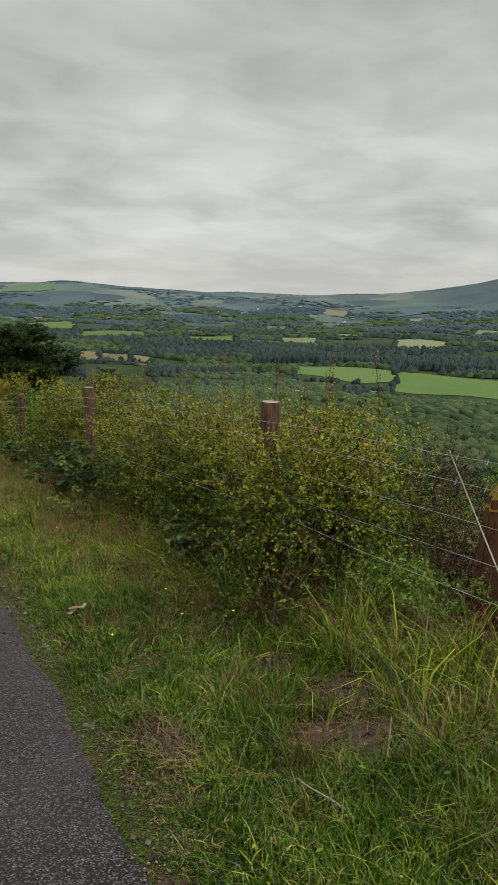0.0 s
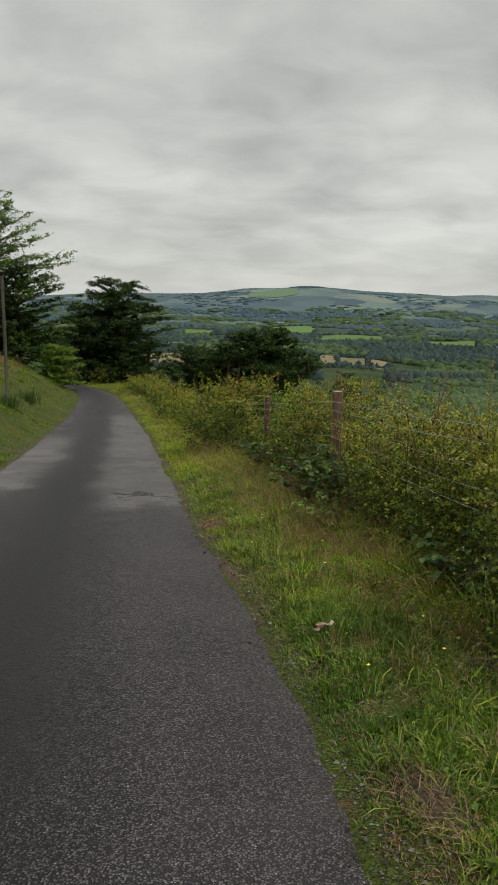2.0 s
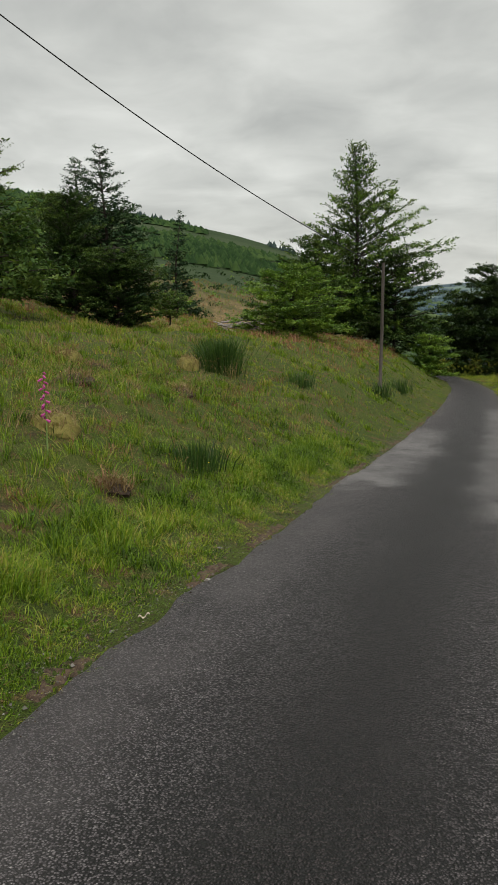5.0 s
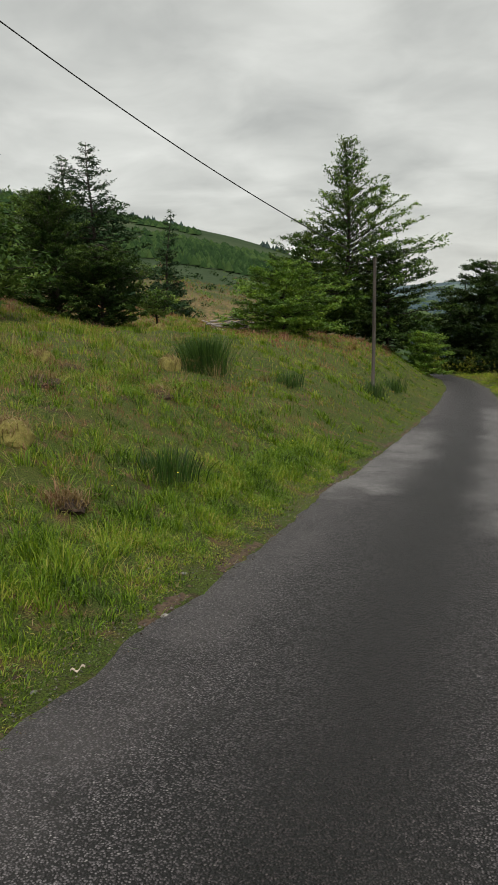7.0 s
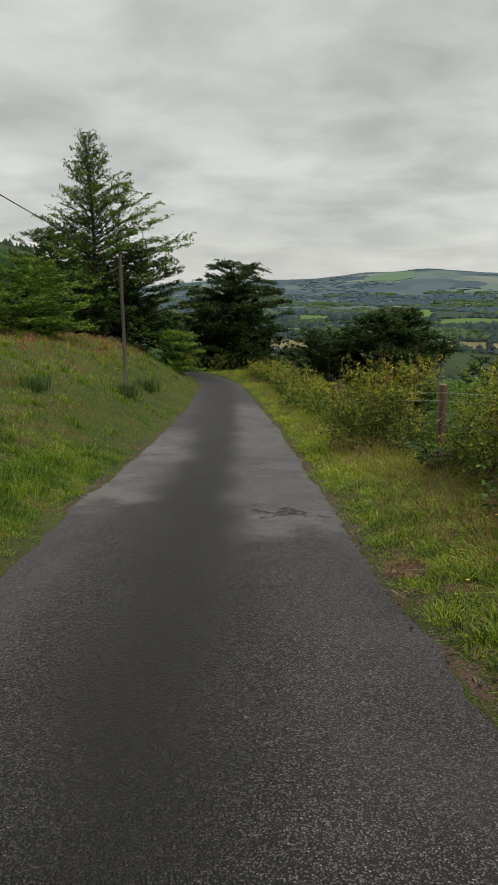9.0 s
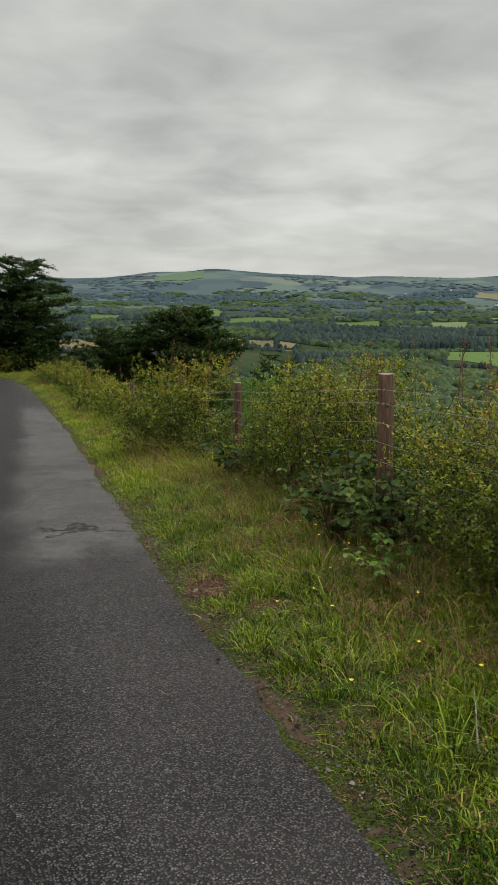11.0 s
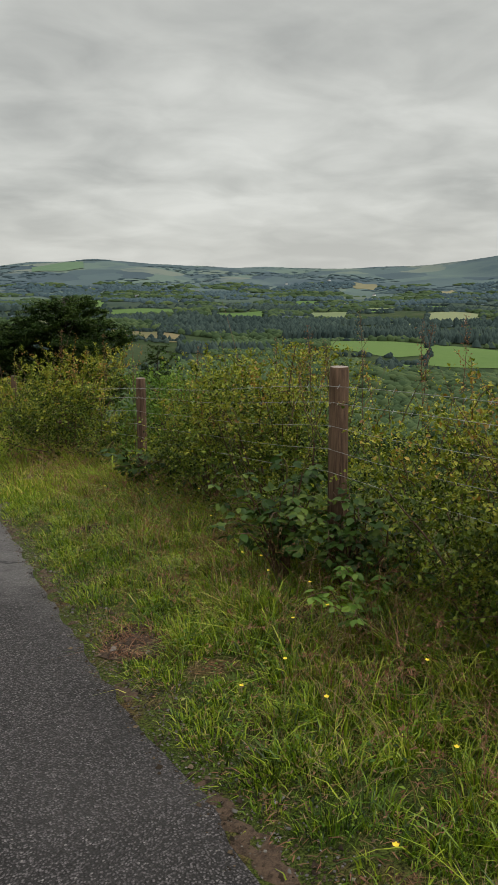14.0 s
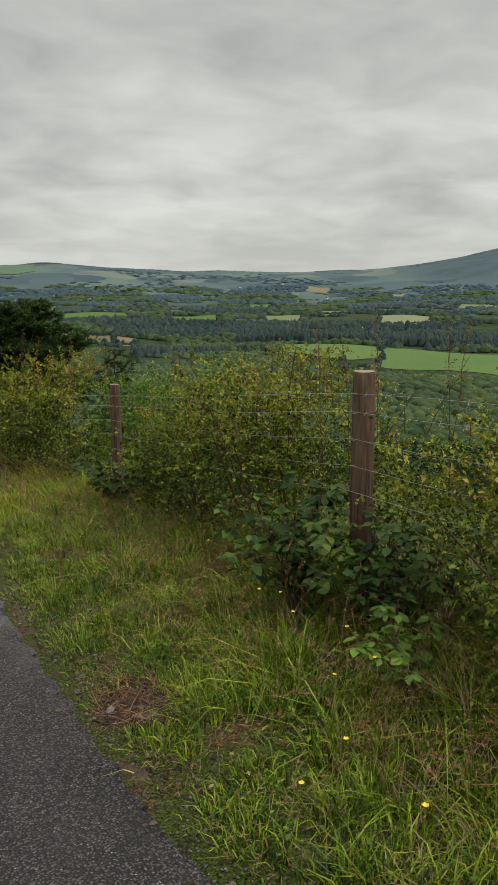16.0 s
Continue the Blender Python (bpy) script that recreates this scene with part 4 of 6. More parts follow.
def conifer(name, x, y, h, w, whorls, leaves, label, seed, droop=-0.25, spray=0.16, rise=0.0, low=0.08, sprays=20, leaders=1, group="", taper=0.85):
    """A whorled tree: straight trunk, tiers of branches, each clothed with sprays that hang at its sides."""
    np.random.seed(seed)
    t = root(name, x, y, gz(x, y) - 0.1, label, "tree", group)
    trunk, arms, crown = Soup(), Soup(), Soup()
    cs, ds, ns, ls = [], [], [], []
    for ld in range(leaders):
        off = np.array([0.0, 0.0, 0.0]) if ld == 0 else np.array([np.random.uniform(-0.12, 0.12) * w, np.random.uniform(-0.12, 0.12) * w, 0])
        hh = h * (1.0 - 0.09 * ld)
        z0 = 0.0 if ld == 0 else h * 0.35
        zs = np.linspace(z0, hh, 12)
        bend = np.stack([np.sin(zs * 0.5 + ld) * 0.02 * h * (zs / h) + off[0] * (zs - z0) / hh * 2, np.cos(zs * 0.4) * 0.015 * h * (zs / h) + off[1] * (zs - z0) / hh * 2, zs], -1)
        trunk.tube(bend, np.linspace(h * 0.016 + 0.02, 0.01, 12) * (1 if ld == 0 else 0.5), 7, False)
        for k in range(whorls if ld == 0 else whorls // 2):
            f = low + (1 - low) * ((k + np.random.uniform(0, 0.8)) / (whorls if ld == 0 else whorls // 2))
            if ld:
                f = 0.5 + 0.5 * f
            z = min(f * hh, hh * 0.985)
            c0 = np.array([np.interp(z, zs, bend[:, 0]), np.interp(z, zs, bend[:, 1]), z])
            for b in range(np.random.randint(6, 9)):
                a = np.random.uniform(0, 6.283)
                reach = w * 0.5 * ((1 - f) ** taper + 0.03) * np.random.uniform(0.6, 1.12) * (1.0 if f > 0.2 else 0.8 + f)
                m = 7
                tt = np.linspace(0, 1, m)
                out = np.array([math.cos(a), math.sin(a), 0])
                lift = droop * (1 - f) + rise * f
                pts = c0 + out * (tt * reach)[:, None] + np.array([0, 0, 1.0]) * ((lift * tt + 0.22 * tt * tt) * reach)[:, None] + np.random.normal(0, 0.02 * reach, (m, 3))
                arms.tube(pts, np.linspace(0.012 + reach * 0.008, 0.004, m), 4, False)
                q = int(sprays * (0.35 + reach / (w * 0.5)) * (1.65 - 1.42 * f))
                u = np.random.uniform(0.12, 1.0, q) ** 0.75
                p = np.stack([np.interp(u, tt, pts[:, i]) for i in range(3)], -1)
                sd = np.cross(out, [0, 0, 1.0])
                sgn = np.random.choice([-1, 1], q)[:, None] * np.random.uniform(0.2, 1.0, (q, 1))
                dd = out[None] * np.random.uniform(0.5, 1.0, (q, 1)) + sd[None] * sgn + np.array([0, 0, 1.0]) * np.random.uniform(-0.5, 0.3, (q, 1))
                L = spray * np.random.uniform(0.7, 1.7, q) * (1.4 - 0.8 * f)
                dn = dd / np.linalg.norm(dd, axis=1, keepdims=True)
                for back in (0.15, 0.65, 1.2):
                    cs.append(p + dn * (L * back)[:, None] + np.random.normal(0, 0.25, (q, 3)) * L[:, None])
                    ds.append(dd + np.random.normal(0, 0.45, (q, 3)))
                    ns.append(np.random.normal(0, 0.6, (q, 3)) + [0, 0, 1.0])
                    ls.append(L * np.random.uniform(0.75, 1.2, q))
    c, d, nn, L = np.concatenate(cs), np.concatenate(ds), np.concatenate(ns), np.concatenate(ls)
    crown.leaves(c, d, nn, L, L * np.random.uniform(0.28, 0.5, len(L)), 0.2)
    trunk.make("trunk", M_BARK, t, True)
    tagged(arms.make("branchwork", M_BARK, t, True), kind="stuff")
    crown.make("crown", leaves, t, label="tiers of small sprays on sweeping branches")
    return t


def plume_tree(name, x, y, h, w, profile, leaves, label, seed, branches=110, leaf=0.13, low=0.04, rise=(0.2, 1.2), wind=0.0, dense=1.0, young=None, group="", category="tree", thin=12):
    """A tree of sweeping branches: each carries side twigs in a flat plume, and every twig its own row of leaves."""
    np.random.seed(seed)
    t = root(name, x, y, gz(x, y) - 0.1, label, category, group)
    trunk, arms, crown, fresh = Soup(), Soup(), Soup(), Soup()
    zs = np.linspace(0, h * 0.97, 14)
    line = np.stack([np.sin(zs * 0.55 + seed) * 0.012 * h + wind * 0.02 * h * (zs / h) ** 2 - np.sin(seed) * 0.012 * h, np.cos(zs * 0.4 + seed) * 0.012 * h, zs], -1)
    trunk.tube(line, np.linspace(h * 0.015 + 0.02, 0.012, 14), 8, False)
    up = np.array([0, 0, 1.0])
    for k in range(branches):
        f = low + (0.97 - low) * (k + np.random.uniform(0, 1)) / branches
        c0 = np.array([np.interp(f * h, zs, line[:, i]) for i in range(3)])
        a = k * 2.4 + np.random.uniform(-0.5, 0.5)
        out = np.array([math.cos(a) + wind * (0.3 + 0.7 * f), math.sin(a), 0.0])
        reach = w * 0.5 * np.interp(f, *profile) * np.random.uniform(0.4, 1.1)
        lift = (rise[0] + (rise[1] - rise[0]) * f ** 1.6) * np.random.uniform(0.7, 1.3)
        lift = min(lift, max((h * (1.0 - 0.32 * (2 * reach / w) ** 2) - c0[2]) / max(reach, 0.05), -0.25))
        tt = np.linspace(0, 1, 8)
        pts = c0 + out * (tt * reach)[:, None] + up * (lift * reach * (1.25 * tt - 0.25 * tt * tt))[:, None] + np.random.normal(0, 0.018 * reach, (8, 3))
        arms.tube(pts, np.linspace(0.01 + reach * 0.009, 0.004, 8), 4, False)
        m = int(5 + reach * 3.4 * dense)
        u = np.random.uniform(0.04, 1.0, m) ** 0.85
        p = np.stack([np.interp(u, tt, pts[:, i]) for i in range(3)], -1)
        along = out + up * lift * 0.9
        along /= np.linalg.norm(along)
        side = np.cross(along, up)
        side /= np.linalg.norm(side) + 1e-6
        sd = along * np.random.uniform(0.5, 1.0, (m, 1)) + side * (np.random.choice([-1, 1], m) * np.random.uniform(0.25, 0.95, m))[:, None] + up * np.random.uniform(-0.22, 0.28, (m, 1))
        sl = np.clip((0.16 + 0.30 * (1 - u)) * reach, 0.3, 1.3) * np.random.uniform(0.7, 1.25, m)
        for j in range(0, m, 2):
            arms.tube(np.stack([p[j], p[j] + sd[j] * sl[j] * 0.55, p[j] + sd[j] * sl[j]]), [0.008, 0.006, 0.003], 3, False)
        q = max(4, int((28 - thin * f) * dense))
        v = np.random.uniform(0.0, 1.05, (m, q))
        c = (p[:, None] + sd[:, None] * (sl[:, None] * v)[..., None] + np.random.normal(0, leaf * 0.42, (m, q, 3)) * [1, 1, 0.65]).reshape(-1, 3)
        dl = np.repeat(sd, q, 0) + np.random.normal(0, 0.55, (m * q, 3))
        nn = up + np.random.normal(0, 0.38, (m * q, 3))
        L = leaf * (1.08 - 0.4 * f) * np.random.uniform(0.7, 1.35, m * q)
        new_leaf = (np.repeat(u, q) > 0.62) & (v.ravel() > 0.35) & (np.random.uniform(0, 1, m * q) < 0.7) if young else np.zeros(m * q, bool)
        for soup, g in ((crown, ~new_leaf), (fresh, new_leaf)):
            if g.any():
                soup.leaves(c[g], dl[g], nn[g], L[g], L[g] * np.random.uniform(0.4, 0.62, g.sum()), 0.18)
    trunk.make("trunk", M_BARK, t, True)
    tagged(arms.make("branchwork", M_BARK, t, True), kind="stuff")
    crown.make("crown", leaves, t, label="small leaves in flat sprays on sweeping branches")
    if fresh.n:
        fresh.make("outer_foliage", young, t, label="lighter green leaves at the branch ends")
    return t


FEATHER = ([0, 0.1, 0.3, 0.45, 0.6, 0.75, 0.9, 1.0], [0.80, 0.95, 1.0, 0.84, 0.54, 0.31, 0.14, 0.04])
DOME = ([0, 0.15, 0.4, 0.6, 0.8, 0.92, 1.0], [0.72, 0.95, 1.0, 1.0, 0.88, 0.66, 0.42])
TUFT = ([0, 0.15, 0.4, 0.7, 0.9, 1.0], [0.85, 1.0, 0.95, 0.7, 0.4, 0.2])


def up_to(top, x, y):
    """The height of a plant that reaches a given level."""
    return top - gz(x, y) + 0.1


# beyond the pole on the uphill side
plume_tree("feathery_tree", -5.55, 47.0, up_to(8.9, -5.55, 47.0), 8.6, FEATHER, M_BEECH, "tall feathery green tree with upswept tiered branches by the lane", 11, 190, 0.165, 0.02, (0.05, 1.6), 0.36, 1.15, M_SHRUB, thin=25)
plume_tree("feathery_tree", -7.6, 46.4, up_to(4.0, -7.6, 46.4), 7.6, TUFT, M_BEECH, "shorter green companion tree with dense lower branches", 12, 100, 0.15, 0.02, (0.1, 0.8), 0.1, 1.1)
plume_tree("feathery_tree", -3.0, 45.8, up_to(3.0, -3.0, 45.8), 6.6, TUFT, M_TREE, "low dark green tree leaning over the lane bend", 13, 100, 0.15, 0.02, (0.0, 0.7), 0.25, 1.1, M_BEECH)
plume_tree("roadside_shrub", -1.0, 43.5, up_to(-1.3, -1.0, 43.5), 3.0, TUFT, M_SHRUB, "light green shrub at the bend of the lane", 14, 60, 0.12, 0.03, (0.1, 0.7), 0.0, 1.3, None, "", "shrub")
plume_tree("roadside_shrub", -6.4, 34.0, up_to(2.1, -6.4, 34.0), 5.0, TUFT, M_SHRUB, "spreading light green shrub with tiered branches on the bank", 15, 95, 0.11, 0.03, (0.05, 0.75), 0.1, 1.4, M_SHRUB, "", "shrub")
plume_tree("round_tree", 2.5, 53.5, up_to(2.7, 2.5, 53.5), 7.2, DOME, M_TREE, "dark rounded broadleaf tree below the bend", 16, 180, 0.17, 0.03, (0.0, 0.8), 0.0, 1.6)
plume_tree("round_tree", 0.2, 54.5, up_to(0.6, 0.2, 54.5), 4.4, DOME, M_TREE, "dark smaller broadleaf tree behind the bend", 17, 90, 0.17, 0.03, (0.5, 1.1), 0.0, 1.0)
plume_tree("round_tree", 5.0, 55.5, up_to(-1.2, 5.0, 55.5), 3.6, DOME, M_TREE, "dark low tree beside the round one", 31, 80, 0.17, 0.03, (0.5, 1.1), 0.0, 1.0)
# below the lane
plume_tree("slope_tree", 10.2, 44.0, up_to(-0.2, 10.2, 44.0), 6.8, DOME, M_TREE, "dark spreading tree on the slope below the hedge", 18, 150, 0.17, 0.05, (0.5, 1.2), 0.0, 1.5)
plume_tree("slope_tree", 6.4, 45.0, up_to(-1.3, 6.4, 45.0), 3.8, DOME, M_TREE, "small dark tree among the slope scrub", 19, 80, 0.14, 0.05, (0.5, 1.1), 0.0, 1.0)
plume_tree("slope_tree", 8.0, 46.5, up_to(-1.7, 8.0, 46.5), 3.8, DOME, M_BEECH, "small green tree among the slope scrub", 20, 80, 0.14, 0.05, (0.5, 1.1), 0.0, 1.0)
plume_tree("slope_tree", 18.0, 51.0, up_to(-3.4, 18.0, 51.0), 4.0, DOME, M_TREE, "dark tree half hidden down the slope", 21, 80, 0.15, 0.05, (0.5, 1.1), 0.0, 1.0)
# up the bank
conifer("spruce", -21.7, 49.8, up_to(10.0, -21.7, 49.8), 9.4, 36, M_SPRUCE, "tall dark spruce with a pointed top on the bank", 22, -0.3, 0.19, 0.3, 0.03, 38, 1, "bank spruces", 0.95)
conifer("spruce", -23.9, 50.8, up_to(9.5, -23.9, 50.8), 8.4, 34, M_SPRUCE, "dark spruce beside a taller one on the bank", 23, -0.3, 0.19, 0.3, 0.03, 36, 1, "bank spruces", 0.95)
conifer("spruce", -26.1, 76.5, up_to(8.4, -26.1, 76.5), 6.0, 34, M_SPRUCE, "slim dark spruce standing alone on the hillside", 24, -0.3, 0.26, 0.25, 0.03, 30, 1, "bank spruces")
conifer("spruce", -13.1, 21.8, 5.2, 5.6, 22, M_BEECH, "young green spruce with drooping branches near the lane", 25, -0.35, 0.13, 0.3, 0.12, 26, 1, "bank spruces", 0.7)
plume_tree("bank_tree", -11.5, 27.6, up_to(2.75, -11.5, 27.6), 3.2, DOME, M_TREE, "dense dark green bush on the grassy bank", 26, 120, 0.09, 0.02, (0.2, 0.9), 0.0, 1.6, M_BEECH)
plume_tree("bank_tree", -13.6, 28.6, up_to(4.6, -13.6, 28.6), 3.4, TUFT, M_TREE, "upright dark green tree on the grassy bank", 27, 130, 0.095, 0.02, (0.3, 1.2), 0.0, 1.4, M_BEECH)
plume_tree("bank_tree", -17.2, 30.5, up_to(4.0, -17.2, 30.5), 4.2, DOME, M_TREE, "dark green bush behind the others on the bank", 28, 110, 0.11, 0.03, (0.2, 1.0), 0.0, 1.3, M_BEECH)
plume_tree("bank_tree", -10.4, 30.0, up_to(1.0, -10.4, 30.0), 1.7, TUFT, M_BEECH, "small thin light green sapling on the bank", 29, 26, 0.09, 0.3, (0.3, 0.8), 0.25, 1.2, M_SHRUB)
plume_tree("bank_tree", -18.5, 36.0, up_to(5.6, -18.5, 36.0), 4.2, TUFT, M_BEECH, "light green tree behind the bushes on the bank", 30, 90, 0.13, 0.04, (0.2, 1.0), 0.0, 1.1, M_SHRUB)

# ---- fence and hedge ----
M_POST = rough_material("weathered_red_brown_post", (0.026, 0.014, 0.009), (0.185, 0.116, 0.076), 16, 70, 0.85, 0.8, 0.012, (1, 1, 0.07))
M_POSTTOP = rough_material("bleached_end_grain", (0.16, 0.12, 0.10), (0.34, 0.29, 0.25), 12, 70, 0.9, 0.5, 0.006)
M_WIRE = rough_material("galvanised_wire", (0.14, 0.14, 0.135), (0.34, 0.34, 0.33), 30, 200, 0.45, 0.1, 0.001, None, 0.6)
POSTS = [(1.9, -0.55, 0.0), (2.37, 3.9, 0.93), (2.74, 8.39, 0.49), (2.97, 12.45, -0.09), (3.12, 16.6, -0.65), (3.27, 20.9, -1.1)]
POSTS[0] = (1.9, -0.55, gz(1.9, -0.55) + 1.3)


WIRE_DROP = [0.11, 0.21, 0.35, 0.485, 0.615]


def fence_post(x, y, top, radius, lean, seed):
    np.random.seed(seed)
    z = gz(x, y)
    p = root("fence_post", x, y, z - 0.15, "weathered red-brown round wooden fence post in long grass", "fence post", "fence posts")
    h = top - z + 0.15
    # the lean moves the foot; the head stays in its place
    fx, fy = h * math.sin(radians(lean[1])), -h * math.sin(radians(lean[0]))
    p.matrix_basis = pose(x - fx, y - fy, z - 0.15, lean[0], lean[1], 0)
    sides, s = 16, Soup()
    zs = np.array([0, 0.3, 0.55, 0.8, 0.95, 0.985, 1.0]) * h
    rr = np.array([1.03, 1.01, 1.0, 0.98, 0.97, 0.95, 0.88]) * radius
    th = np.arange(sides) * 2 * math.pi / sides
    wav = 1 + 0.035 * np.sin(th * 3 + seed) + np.random.normal(0, 0.012, sides)
    ring = np.stack([rr[:, None] * wav * np.cos(th), rr[:, None] * wav * np.sin(th), np.repeat(zs[:, None], sides, 1)], -1)
    s.add(ring, None, grid_faces(len(zs), sides, True))
    s.make("shaft", M_POST, p, True)
    c = Soup()
    tip = np.concatenate([ring[-1], [[0, 0, h + 0.004]]])
    j = np.arange(sides)
    c.add(tip, np.stack([j, (j + 1) % sides, np.full(sides, sides)], -1))
    c.make("top", M_POSTTOP, p, label="bleached cracked end grain")
    for k in range(4):
        st = Soup()
        zk = h - WIRE_DROP[k]
        st.tube([(-radius * 1.0, -0.012, zk), (-radius * 1.12, 0, zk), (-radius * 1.0, 0.012, zk)], 0.003, 4)
        st.make("staple", M_WIRE, p)


for i, (x, y, top) in enumerate(POSTS):
    fence_post(x, y, top, 0.060 if i != 3 else 0.052, (random.uniform(-1, 1), random.uniform(-1, 1)), i + 1)


def fence_wire(k):
    """One strand along the whole fence, sagging a little from post to post."""
    s, pts = Soup(), []
    for (x0, y0, t0), (x1, y1, t1) in zip(POSTS[:-1], POSTS[1:]):
        for t in np.linspace(0, 1, 9)[:-1]:
            sag = 0.012 * 4 * t * (1 - t) * (1 + 0.3 * k)
            pts.append((x0 + (x1 - x0) * t - 0.066, y0 + (y1 - y0) * t, t0 + (t1 - t0) * t - WIRE_DROP[k] - sag + 0.008 * math.sin(9 * t + k)))
    s.tube(np.array(pts), 0.0014, 4)
    for q in range(0, len(pts) - 1):
        a, b = np.array(pts[q]), np.array(pts[q + 1])
        for t in (0.2, 0.5, 0.8):
            if a[1] < 14 and k in (0, 1):
                c = a + (b - a) * t
                s.tube([c + [-0.012, -0.006, -0.01], c, c + [0.012, 0.006, 0.012]], 0.0016, 3)
    tagged(s.make("fence_wire", M_WIRE), "thin grey galvanised wire strand stapled to fence posts", "wire", "fence wires")


for k in range(5):
    fence_wire(k)

ROD = Soup()
ROD.tube([(2.233, 2.288, 0.95), (2.235, 1.96, 0.50), (2.20, 1.64, 0.02), (2.19, 1.53, gz(2.19, 1.53) - 0.03)], 0.003, 6)
M_ROD = rough_material("pale_rod", (0.40, 0.38, 0.34), (0.6, 0.58, 0.52), 8, 60, 0.6, 0.2, 0.002)
tagged(ROD.make("fence_rod", M_ROD), "thin pale rod leaning against the fence wires", "rod")


def bush(name, x, y, rx, ry, top, n, size, leaves, label, seed, red=0.0, sprigs=14, base=None, group="hedge bushes"):
    """A hedge bush: stems from the root, lobes of arching leafy shoots with paler tips, and long whips that stand out of it."""
    np.random.seed(seed)
    size = size * 0.62
    z = gz(x, y) if base is None else base
    b = root(name, x, y, z, label, "bush", group)
    h = top - z
    stems, body, young, reds = Soup(), Soup(), Soup(), Soup()
    lob = []
    for _ in range(16):
        a, q = np.random.uniform(0, 6.283), np.random.uniform(0.1, 0.95)
        lob.append((rx * q * math.cos(a), ry * q * math.sin(a), np.random.uniform(0.18, 0.8) * h, np.random.uniform(0.22, 0.42)))
        lx, ly, lz, _r = lob[-1]
        limb(stems, (lx * 0.25, ly * 0.25, 0), (lx, ly, lz * 1.3), math.sqrt(lx * lx + ly * ly + lz * lz) * 1.1, 0.012, 0.05, 6, 0.15)
    lob = np.array(lob)
    # leafy shoots spring from the lobes, outwards and up
    k, m = int(n / 12), 18
    pick = np.random.choice(len(lob), k)
    u = rnd_dirs(k)
    rad = lob[pick, 3][:, None] * [rx * 1.1, ry * 1.0, h * 0.6]
    o = lob[pick, :3] + u * rad * np.random.uniform(0.2, 0.95, (k, 1))
    d = u * 0.8 + [0, 0, 0.5] + np.random.normal(0, 0.45, (k, 3))
    d /= np.linalg.norm(d, axis=1, keepdims=True)
    ln = np.random.gamma(4.0, 0.25, k) * min(h, 1.3) * 0.22
    t = np.random.uniform(0.03, 1, (k, m)) ** 0.8
    arc = np.random.uniform(0.1, 0.5, k)
    c = o[:, None] + d[:, None] * (ln[:, None] * t)[..., None]
    c[..., 2] -= (ln * arc)[:, None] * t ** 2
    c = (c + np.random.normal(0, size * 0.42, c.shape)).reshape(-1, 3)
    over = c[:, 2] > h
    c[over, 2] = h - np.random.exponential(0.07, over.sum())
    c[:, 2] = np.maximum(c[:, 2], 0.03)
    dl = np.repeat(d, m, 0) * 0.6 + rnd_dirs(k * m) * 0.8
    nn = np.repeat(u, m, 0) * 0.5 + rnd_dirs(k * m) * 0.55 + [0, 0, 0.7]
    L = np.random.uniform(0.6, 1.4, k * m) * size
    W = L * np.random.uniform(0.5, 0.8, k * m)
    # high, upward shoots turn paler: new growth, with top light painted in
    high = np.repeat(o[:, 2] / h + 0.35 * u[:, 2] + np.random.normal(0, 0.22, k), m)
    tip = (t.ravel() > 0.35) & (high > 0.68) & (leaves is M_HEDGE)
    isred = (np.random.uniform(0, 1, k * m) < red * 0.75 * smooth(c[:, 2], h * 0.5, h)) & (lumps(c[:, 0], c[:, 1], 0.7, seed + 5) > 0.1)
    for soup, q in ((reds, isred), (young, tip & ~isred), (body, ~tip & ~isred)):
        if q.any():
            soup.leaves(c[q], dl[q], nn[q], L[q], W[q])
    for j in range(0, k, 6):
        tt = np.linspace(0, 1, 4)[:, None]
        stems.tube(o[j] + d[j] * ln[j] * tt - np.array([0, 0, 1.0]) * ln[j] * arc[j] * tt ** 2, np.linspace(0.0035, 0.0012, 4), 3, False)
    # long bare-tipped whips above the body
    for _ in range(sprigs):
        a, q = np.random.uniform(0, 6.283), np.random.uniform(0.1, 0.95)
        p0 = (rx * q * math.cos(a), ry * q * math.sin(a), h * np.random.uniform(0.6, 0.8))
        pts = limb(stems, p0, (np.random.normal(0, 0.4), np.random.normal(0, 0.4), 1), min(h, 1.4) * np.random.uniform(0.15, 0.42), 0.0035, 0.0, 7, 0.09)
        g = 30
        t = np.random.uniform(0.05, 0.95, g)
        c2 = np.stack([np.interp(t, np.linspace(0, 1, len(pts)), pts[:, i]) for i in range(3)], -1) + np.random.normal(0, size * 0.45, (g, 3))
        soup = reds if reds.n and np.random.uniform() < 0.3 else (young if young.n else body)
        soup.leaves(c2, rnd_dirs(g) + [0, 0, 0.3], rnd_dirs(g), size * np.random.uniform(0.5, 0.9, g), size * np.random.uniform(0.3, 0.5, g))
    tagged(stems.make("stemwork", M_TWIG, b, True), kind="stuff")
    tagged(body.make("foliage", leaves, b), kind="stuff")
    if young.n:
        tagged(young.make("young_foliage", M_TIP, b, label="yellow-green leaves on the new shoots"), kind="stuff")
    if reds.n:
        tagged(reds.make("young_foliage", M_RED, b, label="reddish young leaves at the shoot tips"), kind="stuff")
    return b


